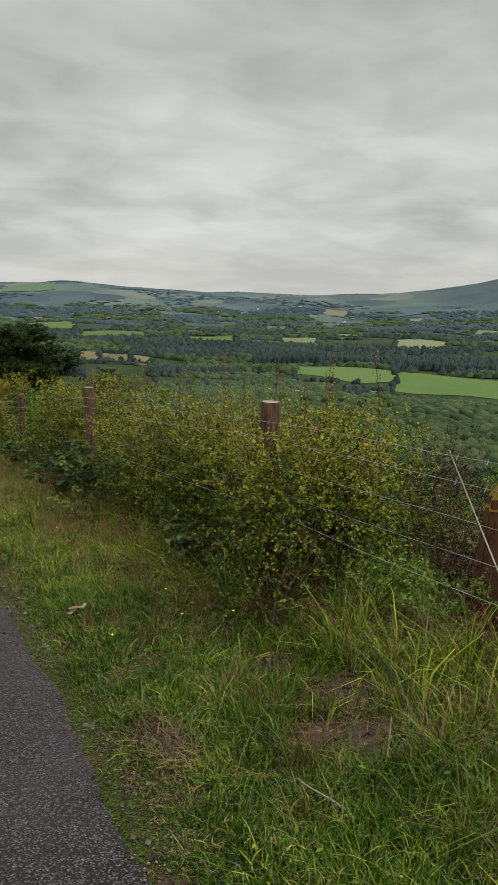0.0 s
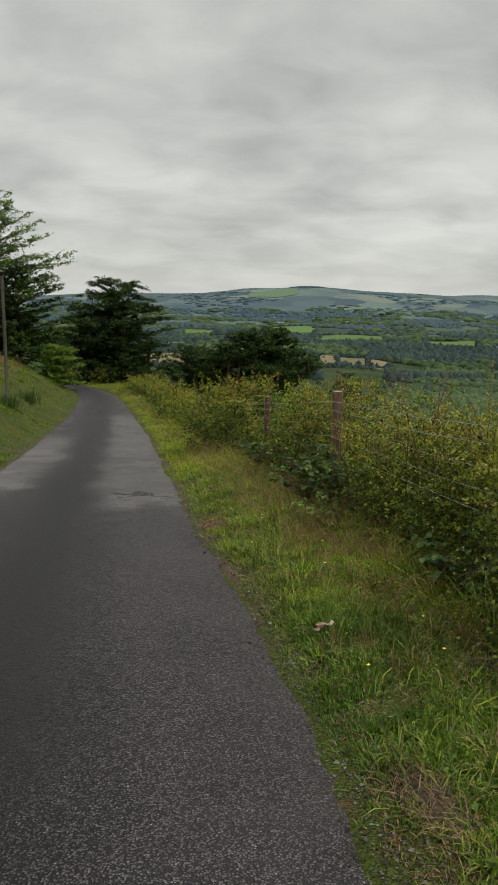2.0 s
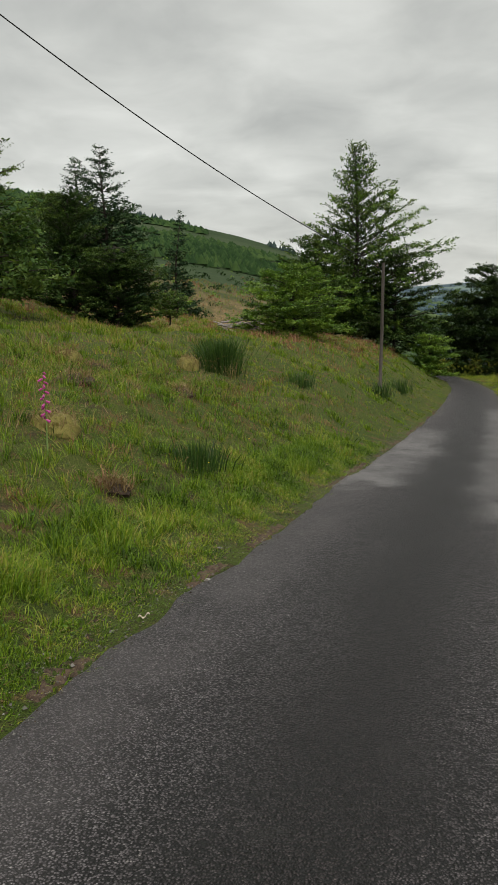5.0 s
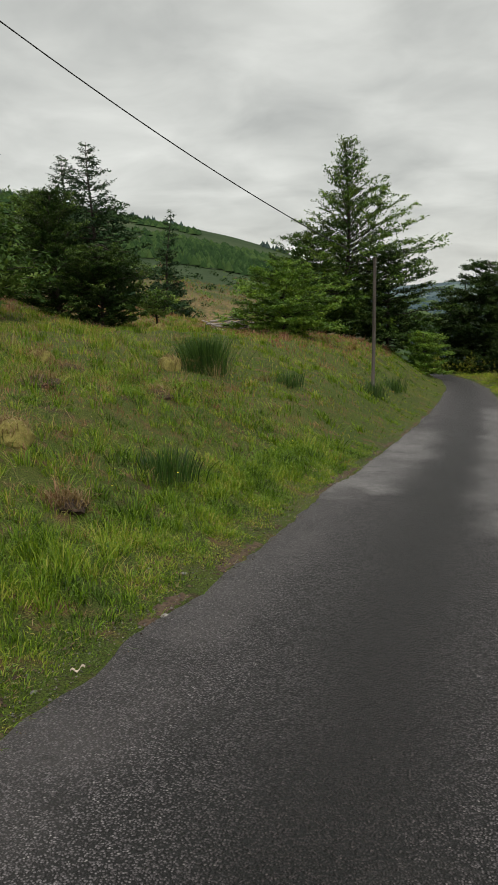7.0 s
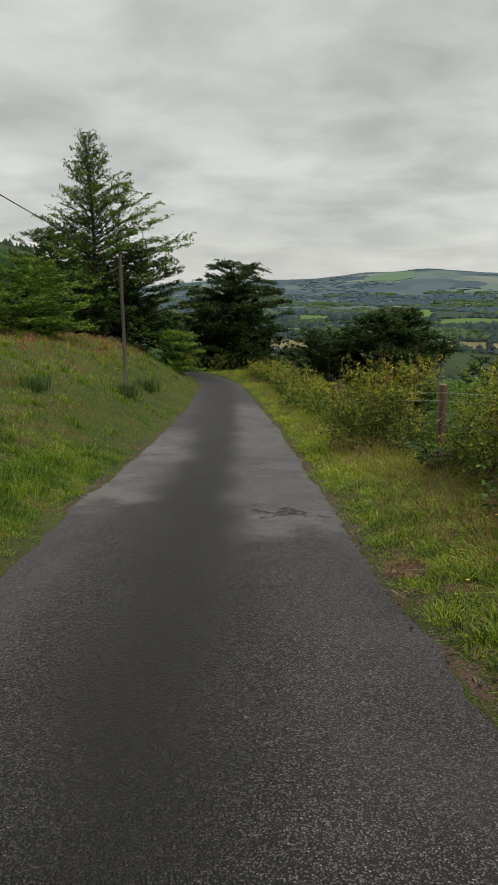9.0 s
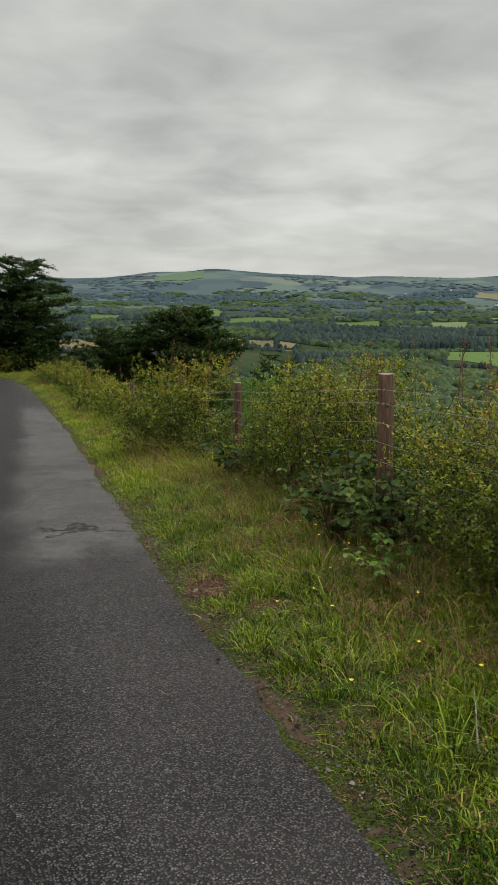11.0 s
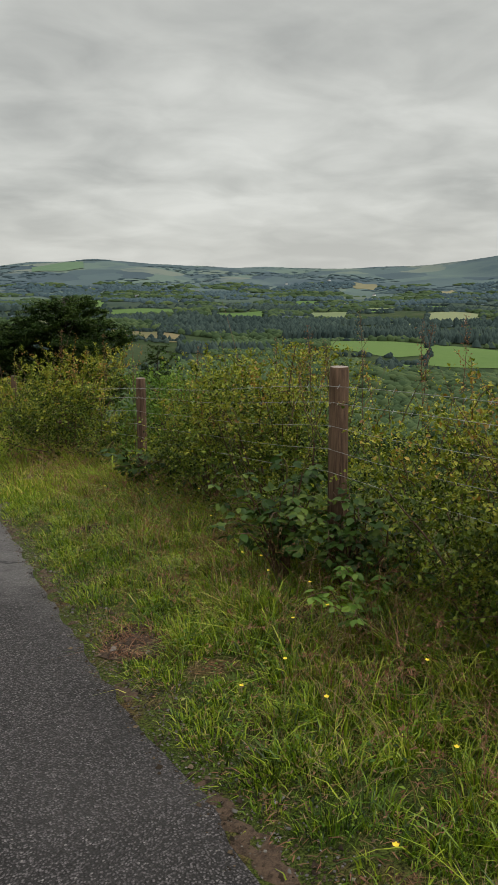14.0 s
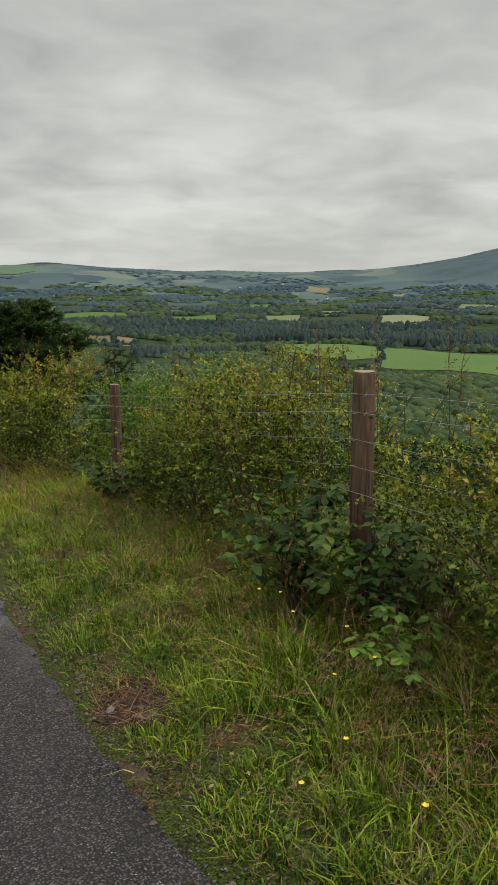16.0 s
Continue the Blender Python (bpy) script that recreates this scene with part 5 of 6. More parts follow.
HAW = "tangled green hawthorn bush with yellowish new leaves on the fence"
bush("hawthorn_bush", 2.98, 5.6, 0.58, 1.0, 0.86, 17000, 0.042, M_HEDGE, HAW, 41, 0.25, 30)
bush("hawthorn_bush", 2.68, 3.85, 0.36, 0.5, 0.95, 12000, 0.038, M_HEDGE, "dark tangled hawthorn bush grown round a fence post", 42, 0.2, 30)
bush("hawthorn_bush", 3.2, 9.7, 0.7, 1.2, 0.42, 12000, 0.045, M_HEDGE, HAW, 43, 0.3, 26)
bush("hawthorn_bush", 3.35, 7.6, 0.65, 1.0, 0.56, 12000, 0.042, M_HEDGE, HAW, 44, 0.4, 28)
bush("hawthorn_bush", 3.6, 11.4, 0.75, 1.2, 0.12, 10000, 0.05, M_HEDGE, HAW, 45, 0.2, 22)
bush("hawthorn_bush", 2.95, 14.9, 0.85, 1.8, 0.02, 15000, 0.055, M_HEDGE, "broad dense hawthorn bush hiding the fence", 46, 0.45, 30)
bush("hawthorn_bush", 3.7, 13.2, 0.7, 1.3, 0.05, 9000, 0.055, M_SHRUB, "yellow-green hedge bush behind the fence wires", 47, 0.05, 20)
bush("hawthorn_bush", 4.3, 5.3, 0.9, 1.0, 0.5, 11000, 0.045, M_HEDGE, HAW, 48, 0.25, 20)
bush("hawthorn_bush", 4.4, 6.9, 0.95, 1.3, 0.54, 11000, 0.05, M_HEDGE, HAW, 49, 0.3, 22)
bush("hawthorn_bush", 2.24, 3.62, 0.28, 0.32, 0.88, 6500, 0.034, M_HEDGE, "dark tangled hawthorn bush grown round a fence post", 56, 0.25, 22)
bush("hawthorn_bush", 2.95, 4.5, 0.45, 0.7, 0.8, 8000, 0.04, M_HEDGE, HAW, 53, 0.3, 20)
bush("hawthorn_bush", 2.9, 7.0, 0.5, 0.7, 0.34, 8000, 0.04, M_HEDGE, HAW, 54, 0.3, 18)
bush("hawthorn_bush", 3.05, 10.9, 0.45, 0.8, 0.1, 7000, 0.042, M_HEDGE, HAW, 55, 0.25, 16)
bush("gorse_bush", 4.55, 4.45, 0.55, 0.6, 0.56, 8000, 0.03, M_GORSE, "browned dying gorse bush behind the fence wires", 50, 0, 8)
bush("hawthorn_bush", 5.4, 4.4, 0.9, 1.2, 0.3, 8000, 0.05, M_SHRUB, "light green bush on the slope behind the fence", 51, 0.0, 12)
bush("hawthorn_bush", 2.78, 3.0, 0.3, 0.35, 0.2, 3500, 0.036, M_SHRUB, "low light green bush behind the fence wires", 52, 0.0, 6)
bush("gorse_bush", 3.3, 3.1, 0.3, 0.3, 0.4, 3000, 0.03, M_GORSE, "browned dying gorse bush behind the fence wires", 57, 0, 4)
for i in range(9):
    yy = 17.4 + i * 3.2
    bush("hawthorn_bush", np.interp(yy, [17, 30, 46], [3.5, 3.8, 3.5]) + random.uniform(-0.2, 0.2), yy, random.uniform(0.8, 1.1), 1.9, road_z(3.0, yy) + random.uniform(0.8, 1.1),
         4600, 0.085, M_HEDGE, "wild hedge bush running along the lane verge", 60 + i, 0.3, 14)
for i in range(5):
    bush("hawthorn_bush", -0.2 + i * 1.9, 51.4 - 0.3 * i, 1.3, 0.9, road_z(0, 50) + 1.0 + 0.2 * (i % 2), 2600, 0.10, M_HEDGE, "low hedge bush across the outside of the bend", 75 + i, 0.1, 8)


def bramble(x, y, n, size, spread, high, seed, label="bramble with large dark leaves in threes beside the fence post"):
    """Arching canes with large leaves set in threes."""
    np.random.seed(seed)
    b = root("bramble", x, y, gz(x, y), label, "bramble", "brambles")
    canes, leaf = Soup(), Soup()
    cs, ds, ns, ls = [], [], [], []
    for k in range(n):
        a = np.random.uniform(0, 6.283)
        out = np.array([math.cos(a), math.sin(a), 0]) * spread * np.random.uniform(0.4, 1.1)
        t = np.linspace(0, 1, 9)
        hh = high * np.random.uniform(0.6, 1.1)
        pts = out * t[:, None] + np.array([0, 0, 1.0]) * (hh * (2.3 * t - 1.45 * t * t))[:, None] + np.random.normal(0, 0.012, (9, 3))
        canes.tube(pts, np.linspace(0.005, 0.002, 9), 5, False)
        for j in range(2, 9):
            dirn = rnd_dirs(1)[0] * [1, 1, 0.4]
            dirn /= np.linalg.norm(dirn)
            side = np.cross(dirn, [0, 0, 1.0])
            o = pts[j] + dirn * size * 0.7
            for dd in (dirn, dirn * 0.35 + side * 0.9, dirn * 0.35 - side * 0.9):
                cs.append(o + dd * size * 0.55)
                ds.append(dd + np.array([0, 0, -0.25]))
                ns.append(np.random.normal(0, 0.3, 3) + [0, 0, 1.0])
                ls.append(size * np.random.uniform(0.75, 1.2))
    c, d, nn, L = np.array(cs), np.array(ds), np.array(ns), np.array(ls)
    d /= np.linalg.norm(d, axis=1, keepdims=True)
    s = np.cross(d, nn)
    s /= np.linalg.norm(s, axis=1, keepdims=True)
    up = np.cross(s, d)
    L1 = L[:, None]
    prof = [(-0.5, 0.0, 0.0), (-0.2, 0.33, 0.05), (0.15, 0.3, 0.06), (0.52, 0.0, -0.08), (0.15, -0.3, 0.06), (-0.2, -0.33, 0.05), (0.0, 0.0, -0.02)]
    v = np.stack([c + d * L1 * p + s * L1 * q + up * L1 * r for p, q, r in prof], 1)
    i = np.arange(len(c))[:, None] * 7
    leaf.add(v, np.concatenate([i + [6, j, (j + 1) % 6] for j in range(6)]))
    tagged(canes.make("canework", M_TWIG, b, True), kind="stuff")
    tagged(leaf.make("foliage", M_BRAMBLE if seed < 95 else M_SHRUB, b), kind="stuff")
    return b


bramble(2.46, 8.55, 30, 0.064, 0.40, 0.80, 90)
bramble(2.6, 8.1, 16, 0.055, 0.30, 0.74, 94)
bramble(2.68, 7.9, 12, 0.06, 0.45, 0.6, 91)
bramble(2.85, 12.0, 12, 0.09, 0.5, 0.6, 92)
bramble(2.32, 7.5, 7, 0.05, 0.3, 0.36, 96, "light green bramble shoots in the long grass")
bramble(2.6, 5.2, 16, 0.07, 0.4, 0.5, 93)

# ---- grass and small plants ----
# bare soil spots in the verge: place and half-widths
PATCHES = [(1.42, 8.27, 0.17, 0.24), (1.9, 2.3, 0.3, 0.3), (2.0, 3.2, 0.3, 0.25), (2.15, 4.0, 0.25, 0.22), (2.1, 2.7, 0.25, 0.3), (2.3, 7.95, 0.16, 0.22), (1.95, 10.9, 0.25, 0.3), (1.22, 2.75, 0.12, 0.3)]


def scatter(n, y0, y1, d0, d1, side, tuft=0.55, per=22, seed=1, bare=-0.9, power=1.0):
    """Roots on the verge (side 1) or bank (side -1) between two distances from the asphalt; most of them in tufts."""
    g = np.random.RandomState(seed)
    k = int(n * tuft / per)
    def spots(m):
        y = y0 + (y1 - y0) * g.uniform(0, 1, m) ** power
        d = d0 + (d1 - d0) * g.uniform(0, 1, m)
        x = edge_r(y) + d if side > 0 else edge_l(y) - d
        return np.stack([x, y, d], -1)
    a = spots(n - k * per)
    c = spots(k)
    off = g.normal(0, 1, (k, per, 2)) * (0.03 + 0.035 * g.uniform(0, 1, (k, 1, 1))) * (1.0 if y1 < 16 else 1.8)
    b = np.repeat(c[:, None], per, 1)
    b[..., :2] += off
    lean = np.concatenate([g.normal(0, 0.22, (len(a), 2)), (off * (5.5 if y1 < 16 else 3.0)).reshape(-1, 2) + g.normal(0, 0.12, (k * per, 2))])
    vig = np.concatenate([g.uniform(0.3, 0.8, len(a)), np.repeat(g.uniform(0.55, 1.45, k), per) * g.uniform(0.7, 1.05, k * per)])
    p = np.concatenate([a, b.reshape(-1, 3)])
    keep = lumps(p[:, 0], p[:, 1], 0.9, seed + 50) + 0.6 * lumps(p[:, 0], p[:, 1], 0.32, seed + 51) > bare
    for cx, cy, rx, ry in PATCHES:
        keep &= ((p[:, 0] - cx) / rx) ** 2 + ((p[:, 1] - cy) / ry) ** 2 > g.uniform(0.0, 1.25, len(p))
    p, lean, vig = p[keep], lean[keep], vig[keep]
    z = land_z(p[:, 0], p[:, 1])
    return np.stack([p[:, 0], p[:, 1], z - 0.01], -1), lean, vig, p[:, 2]


def sward(name, n, y0, y1, d0, d1, side, heights, width, material, label, seed, fine=True, tuft=0.55, bare=-0.9, bend=(0.2, 1.2), power=1.0):
    np.random.seed(seed)
    p, lean, vig, d = scatter(n, y0, y1, d0, d1, side, tuft, 38, seed, bare, power)
    h = np.interp(d, *heights) * vig * (1 + 0.3 * lumps(p[:, 0], p[:, 1], 1.7, seed + 60))
    h = np.maximum(h, 0.03)
    w = np.random.uniform(0.7, 1.3, len(p)) * width
    s = Soup()
    s.blades(p, h, w, lean, np.random.uniform(bend[0], bend[1], len(p)), fine)
    return tagged(s.make(name, material), label, "grass", kind="stuff")


VERGE = ([0.0, 0.2, 0.5, 0.9, 1.3, 1.9], [0.05, 0.09, 0.14, 0.20, 0.29, 0.40])
BANK = ([0.0, 0.25, 0.6, 1.5, 4.0, 9.0], [0.05, 0.10, 0.14, 0.17, 0.20, 0.24])
NEAR = ([0.0, 0.2, 0.5, 0.9, 1.3, 1.9], [0.04, 0.08, 0.12, 0.15, 0.20, 0.30])
sward("verge_grass", 66000, 0.8, 5.2, 0.02, 1.4, 1, NEAR, 0.0056, M_VERGE, "green grass tufts between brown withered patches", 101, False, 0.8, -0.6)
sward("verge_grass", 9000, 0.8, 5.2, 1.1, 2.2, 1, NEAR, 0.0056, M_VERGE, "thin green grass tufts before the fence", 119, True, 0.8, 0.1)
sward("verge_grass", 11000, 0.6, 14.0, 0.0, 0.24, 1, ([0, 0.2], [0.04, 0.09]), 0.0046, M_VERGE, "short green grass creeping over the asphalt edge", 120, False, 0.85, 0.0)
sward("bank_grass", 9000, 3.0, 16.0, 0.0, 0.26, -1, ([0, 0.2], [0.05, 0.09]), 0.006, M_LEY, "short green grass creeping over the asphalt edge", 125, False, 0.85, 0.0)
sward("verge_grass", 80000, 4.8, 12.5, 0.02, 2.1, 1, VERGE, 0.0062, M_GRASS, "lush bright green grass on the roadside verge", 116, False, 0.82, -0.55)
sward("verge_grass", 52000, 12.5, 48.0, 0.05, 1.7, 1, VERGE, 0.011, M_MEADOW, "green and yellowed grass along the verge down the lane", 102, False, 0.5, -0.9, (0.1, 0.9), 1.6)
sward("bank_grass", 80000, 3.2, 15.0, 0.5, 8.0, -1, BANK, 0.0068, M_LEY, "rough green grass on the uphill bank", 103, False, 0.8, -0.7, (0.2, 1.2), 1.3)
sward("bank_grass", 42000, 3.0, 15.0, 0.03, 1.0, -1, BANK, 0.0058, M_LEY, "fresh green grass along the foot of the bank", 115, False, 0.8, -0.7, (0.2, 1.2), 1.2)
sward("bank_grass", 60000, 13.0, 52.0, 0.05, 16.0, -1, BANK, 0.018, M_BANK, "rough green and tawny grass over the bank", 104, False, 0.5, -1.0, (0.1, 0.9), 1.4)
sward("slope_grass", 9000, 1.0, 14.0, 2.0, 6.0, 1, ([2, 6], [0.4, 0.5]), 0.010, M_MEADOW, "rank grass behind the fence", 105, False, 0.5)
sward("bank_grass", 9000, -9.0, 3.4, 0.03, 6.0, -1, BANK, 0.013, M_BANK, "rough green grass on the bank up the lane", 117, False, 0.6, -0.9)
sward("verge_grass", 7000, -9.0, 1.0, 0.03, 3.0, 1, VERGE, 0.012, M_BANK, "rough green verge grass up the lane", 118, False, 0.6, -0.9)
# long arching blades before the hedge
sward("long_grass", 13000, 3.0, 12.5, 0.35, 1.9, 1, ([0.3, 0.7, 1.2, 1.9], [0.2, 0.28, 0.36, 0.48]), 0.0072, M_GRASS, "long arching grass blades before the hedge", 112, True, 0.5, 0.0, (0.9, 1.6))
sward("long_grass", 9000, 0.9, 5.5, 0.15, 1.6, 1, ([0.1, 0.7, 1.6], [0.12, 0.2, 0.34]), 0.0060, M_GRASS, "arching grass blades over the short turf", 127, True, 0.4, -0.2, (0.9, 1.6))
sward("long_grass", 9000, 1.8, 9.0, 1.1, 2.0, 1, ([1.0, 1.4, 2.0], [0.32, 0.46, 0.6]), 0.0066, M_GRASS, "tall upright grass blades against the hedge foot", 128, True, 0.6, -0.1, (0.3, 1.1))
# dry stalks mixed through the sward
sward("dry_grass", 9000, 0.9, 12.5, 0.25, 2.1, 1, ([0.2, 1.0, 2.0], [0.12, 0.34, 0.5]), 0.0036, M_STRAW, "dry straw-coloured stalks among green grass", 106, True, 0.7, -0.1)
sward("brown_grass", 8000, 0.9, 6.5, 0.95, 2.2, 1, ([0.8, 2.0], [0.2, 0.45]), 0.0036, M_RUSSET, "brown withered grass under the hedge", 113, True, 0.6, -0.45)
sward("dry_grass", 9000, 12.0, 47.0, 0.3, 1.7, 1, ([0.3, 1.6], [0.25, 0.5]), 0.009, M_STRAW, "dry straw-coloured grass along the verge", 107, False, 0.5, 0.0)
sward("dry_grass", 8000, 3.6, 22.0, 0.6, 9.0, -1, ([0.3, 3.0], [0.18, 0.36]), 0.006, M_STRAW, "dry tawny stalks on the bank", 108, False, 0.6, 0.2)
sward("brown_grass", 26000, 3.6, 16.0, 0.9, 7.0, -1, ([0.3, 3.0], [0.12, 0.22]), 0.0048, M_RUSSET, "brown withered grass patches on the bank", 114, False, 0.4, 0.3)
sward("brown_grass", 12000, 5.0, 12.5, 0.5, 2.0, 1, ([0.5, 2.0], [0.1, 0.28]), 0.0036, M_RUSSET, "brown withered grass patches in the verge", 126, True, 0.4, 0.35)
sward("russet_grass", 30000, 24.0, 52.0, 2.5, 20.0, -1, ([0.3, 3.0], [0.25, 0.36]), 0.015, M_RUSSET, "reddish-brown flowering grass under the trees", 109, False, 0.4, -0.1)
sward("edge_moss", 8000, 0.8, 14.0, 0.0, 0.35, 1, ([0, 0.4], [0.025, 0.05]), 0.005, M_MEADOW, "short yellow-green moss and grass at the road edge", 110, False, 0.8, 0.0)
sward("edge_moss", 7000, 3.2, 16.0, 0.02, 0.35, -1, ([0, 0.4], [0.03, 0.05]), 0.007, M_MEADOW, "short yellow-green moss and grass at the road edge", 111, False, 0.8, 0.0)


def thatch(name, n, y0, y1, d0, d1, side, seed, material, label):
    """Dead blades and stems lying flat between the tufts."""
    np.random.seed(seed)
    p, lean, vig, d = scatter(n, y0, y1, d0, d1, side, 0.0, 5, seed, -2.0)
    a = np.random.uniform(0, 6.283, len(p))
    dirn = np.stack([np.cos(a), np.sin(a), np.random.normal(0.08, 0.18, len(p))], -1)
    L = np.random.uniform(0.015, 0.075, len(p))
    s = Soup()
    s.leaves(p + [0, 0, 0.022] + np.random.uniform(0, 0.02, (len(p), 1)) * [0, 0, 1.0], dirn, np.tile([0, 0, 1.0], (len(p), 1)), L, np.random.uniform(0.002, 0.006, len(p)), 0.3)
    return tagged(s.make(name, material), label, "grass", kind="stuff")


thatch("dead_thatch", 11000, 0.8, 12.5, 0.0, 2.0, 1, 131, M_STRAW, "flattened dead stems between the grass tufts")
thatch("dead_thatch", 10000, 0.8, 12.5, 0.0, 2.0, 1, 132, M_RUSSET, "brown leaf litter between the grass tufts")
thatch("dead_thatch", 9000, 3.0, 14.0, 0.0, 3.0, -1, 133, M_STRAW, "flattened dead stems at the foot of the bank")
# small broad leaves of clover, plantain and dock low in the sward
def low_herbs(n, y0, y1, d0, d1, side, seed):
    np.random.seed(seed)
    p, lean, vig, d = scatter(n, y0, y1, d0, d1, side, 0.85, 9, seed, -0.2)
    a = np.random.uniform(0, 6.283, len(p))
    s = Soup()
    L = np.random.uniform(0.012, 0.032, len(p))
    s.leaves(p + np.random.uniform(0.02, 0.12, (len(p), 1)) * [0, 0, 1.0], np.stack([np.cos(a), np.sin(a), np.full(len(p), 0.25)], -1), np.tile([0, 0, 1.0], (len(p), 1)) + np.random.normal(0, 0.3, (len(p), 3)), L, L * 0.55)
    return tagged(s.make("low_herbs", M_VERGE), "low broad-leaved herbs among the grass", "herbs", kind="stuff")


low_herbs(9000, 0.8, 12.5, 0.1, 1.9, 1, 141)
low_herbs(8000, 3.2, 15.0, 0.1, 4.0, -1, 142)


def seed_stalks(n, y0, y1, d0, d1, side, seed, hmin, hmax, material):
    """Tall flowering grasses: a thin arching stalk whose end carries a nodding row of spikelets."""
    np.random.seed(seed)
    p, lean, vig, d = scatter(n, y0, y1, d0, d1, side, 0.2, 5, seed, -2.0)
    s = Soup()
    k = len(p)
    h, bend, lean = np.random.uniform(hmin, hmax, k), np.random.uniform(0.3, 1.3, k), lean * 1.25
    s.blades(p, h, np.full(k, 0.0026), lean, bend, True)
    m = 16
    t = np.random.uniform(0.72, 1.03, (k, m))
    rise = h[:, None] * (t - bend[:, None] * t ** 3 * 0.55)
    gone = h[:, None] * (0.25 * t + (0.75 + bend[:, None]) * t * t)
    c = np.concatenate([p[:, None, :2] + lean[:, None] * gone[..., None], (p[:, 2:3] + rise)[..., None]], -1).reshape(-1, 3)
    c = c + np.random.normal(0, 1, c.shape) * [0.007, 0.007, 0.006] - [0, 0, 0.004]
    s.leaves(c, np.repeat(np.concatenate([lean, np.full((k, 1), -0.25)], 1), m, 0) + rnd_dirs(k * m) * 0.3, rnd_dirs(k * m), 0.019, 0.005)
    return tagged(s.make("seed_grass", material), "tall flowering grass stalks with pale nodding heads", "grass", kind="stuff")


seed_stalks(900, 1.5, 14.0, 0.45, 2.0, 1, 121, 0.35, 0.75, M_STRAW)
seed_stalks(900, 5.0, 20.0, 1.0, 8.0, -1, 122, 0.35, 0.65, M_STRAW)
seed_stalks(1100, 4.5, 16.0, 0.5, 1.9, 1, 123, 0.3, 0.6, M_RUSSET)


def hill_grass(n, seed, material, label):
    """Rough grazing on the rising ground behind the bank."""
    g = np.random.RandomState(seed)
    az, r = np.radians(g.uniform(-36, -7, n)), np.exp(g.uniform(math.log(48), math.log(190), n))
    x, y = r * np.sin(az), 2.0 + r * np.cos(az)
    keep = lumps(x, y, 9.0, seed) > -0.4
    x, y, r = x[keep], y[keep], r[keep]
    np.random.seed(seed)
    s = Soup()
    s.blades(np.stack([x, y, land_z(x, y) - 0.02], -1), g.uniform(0.25, 0.6, len(x)), 0.045 * r / 70, g.normal(0, 0.25, (len(x), 2)), g.uniform(0.1, 0.8, len(x)), False)
    tagged(s.make("hill_grass", material), label, "grass", kind="stuff")


hill_grass(17000, 151, M_BANK, "rough green grazing on the rising ground")
hill_grass(13000, 152, M_RUSSET, "russet seeding grass on the rising ground")

# ---- pole, cable and small things ----
M_POLE = rough_material("grey_creosoted_pole", (0.028, 0.023, 0.019), (0.085, 0.072, 0.062), 3, 30, 0.9, 0.4, 0.01, (1, 1, 0.1))
M_CABLE = rough_material("black_cable", (0.010, 0.010, 0.011), (0.028, 0.028, 0.03), 10, 60, 0.5, 0.1, 0.001)
M_CHINA = rough_material("brown_insulator", (0.06, 0.03, 0.02), (0.12, 0.06, 0.04), 10, 60, 0.3, 0.05, 0.001, None, 0.6)
M_STONE = rough_material("grey_stone", (0.09, 0.085, 0.078), (0.30, 0.28, 0.255), 9, 60, 0.9, 0.5, 0.01)
M_PALE = rough_material("pale_litter", (0.34, 0.26, 0.20), (0.58, 0.50, 0.42), 20, 90, 0.6, 0.2, 0.003)
M_LOG = rough_material("bleached_log", (0.14, 0.12, 0.105), (0.36, 0.32, 0.29), 5, 50, 0.9, 0.5, 0.01, (1, 1, 0.2))
M_SOIL = rough_material("dry_brown_soil", (0.006, 0.004, 0.003), (0.110, 0.072, 0.048), 34, 190, 0.95, 1.0, 0.015)
M_CRUMB = leaf_material("soil_crumbs", [(0.05, (0.012, 0.009, 0.006)), (0.6, (0.055, 0.040, 0.027)), (0.98, (0.17, 0.125, 0.085))], 0.9, 0.0, 3.0, 0.1)
M_YELLOW = rough_material("yellow_petal", (0.62, 0.42, 0.02), (0.75, 0.58, 0.05), 40, 200, 0.5, 0.1, 0.001)
M_PINK = rough_material("magenta_bell", (0.32, 0.03, 0.16), (0.5, 0.08, 0.3), 30, 120, 0.5, 0.1, 0.001)
M_STALK = rough_material("green_stalk", (0.08, 0.14, 0.03), (0.14, 0.2, 0.05), 30, 120, 0.6, 0.1, 0.001)
M_MOSS = rough_material("ochre_moss", (0.10, 0.085, 0.02), (0.22, 0.19, 0.055), 18, 110, 0.95, 0.8, 0.02)


def utility_pole(x, y, top):
    z = gz(x, y)
    p = root("utility_pole", x, y, z - 0.3, "slim grey wooden utility pole on the grassy bank", "pole")
    s = Soup()
    h = top - z + 0.3
    s.tube([(0, 0, 0), (0.01, 0, h * 0.5), (0.0, 0, h - 0.02), (0, 0, h)], [0.054, 0.050, 0.046, 0.040], 12)
    s.make("shaft", M_POLE, p, True)
    s = Soup()
    s.tube([(-0.05, -0.02, h - 0.16), (-0.16, -0.06, h - 0.15), (-0.17, -0.06, h - 0.09)], 0.012, 6)
    s.make("bracket", M_CABLE, p, label="black steel bracket")
    s = Soup()
    s.tube([(-0.17, -0.06, h - 0.1), (-0.17, -0.06, h - 0.06), (-0.17, -0.06, h - 0.02)], [0.03, 0.035, 0.015], 8)
    s.make("insulator", M_CHINA, p, label="brown glazed insulator")
    return Vector((x - 0.17, y - 0.06, top - 0.06))


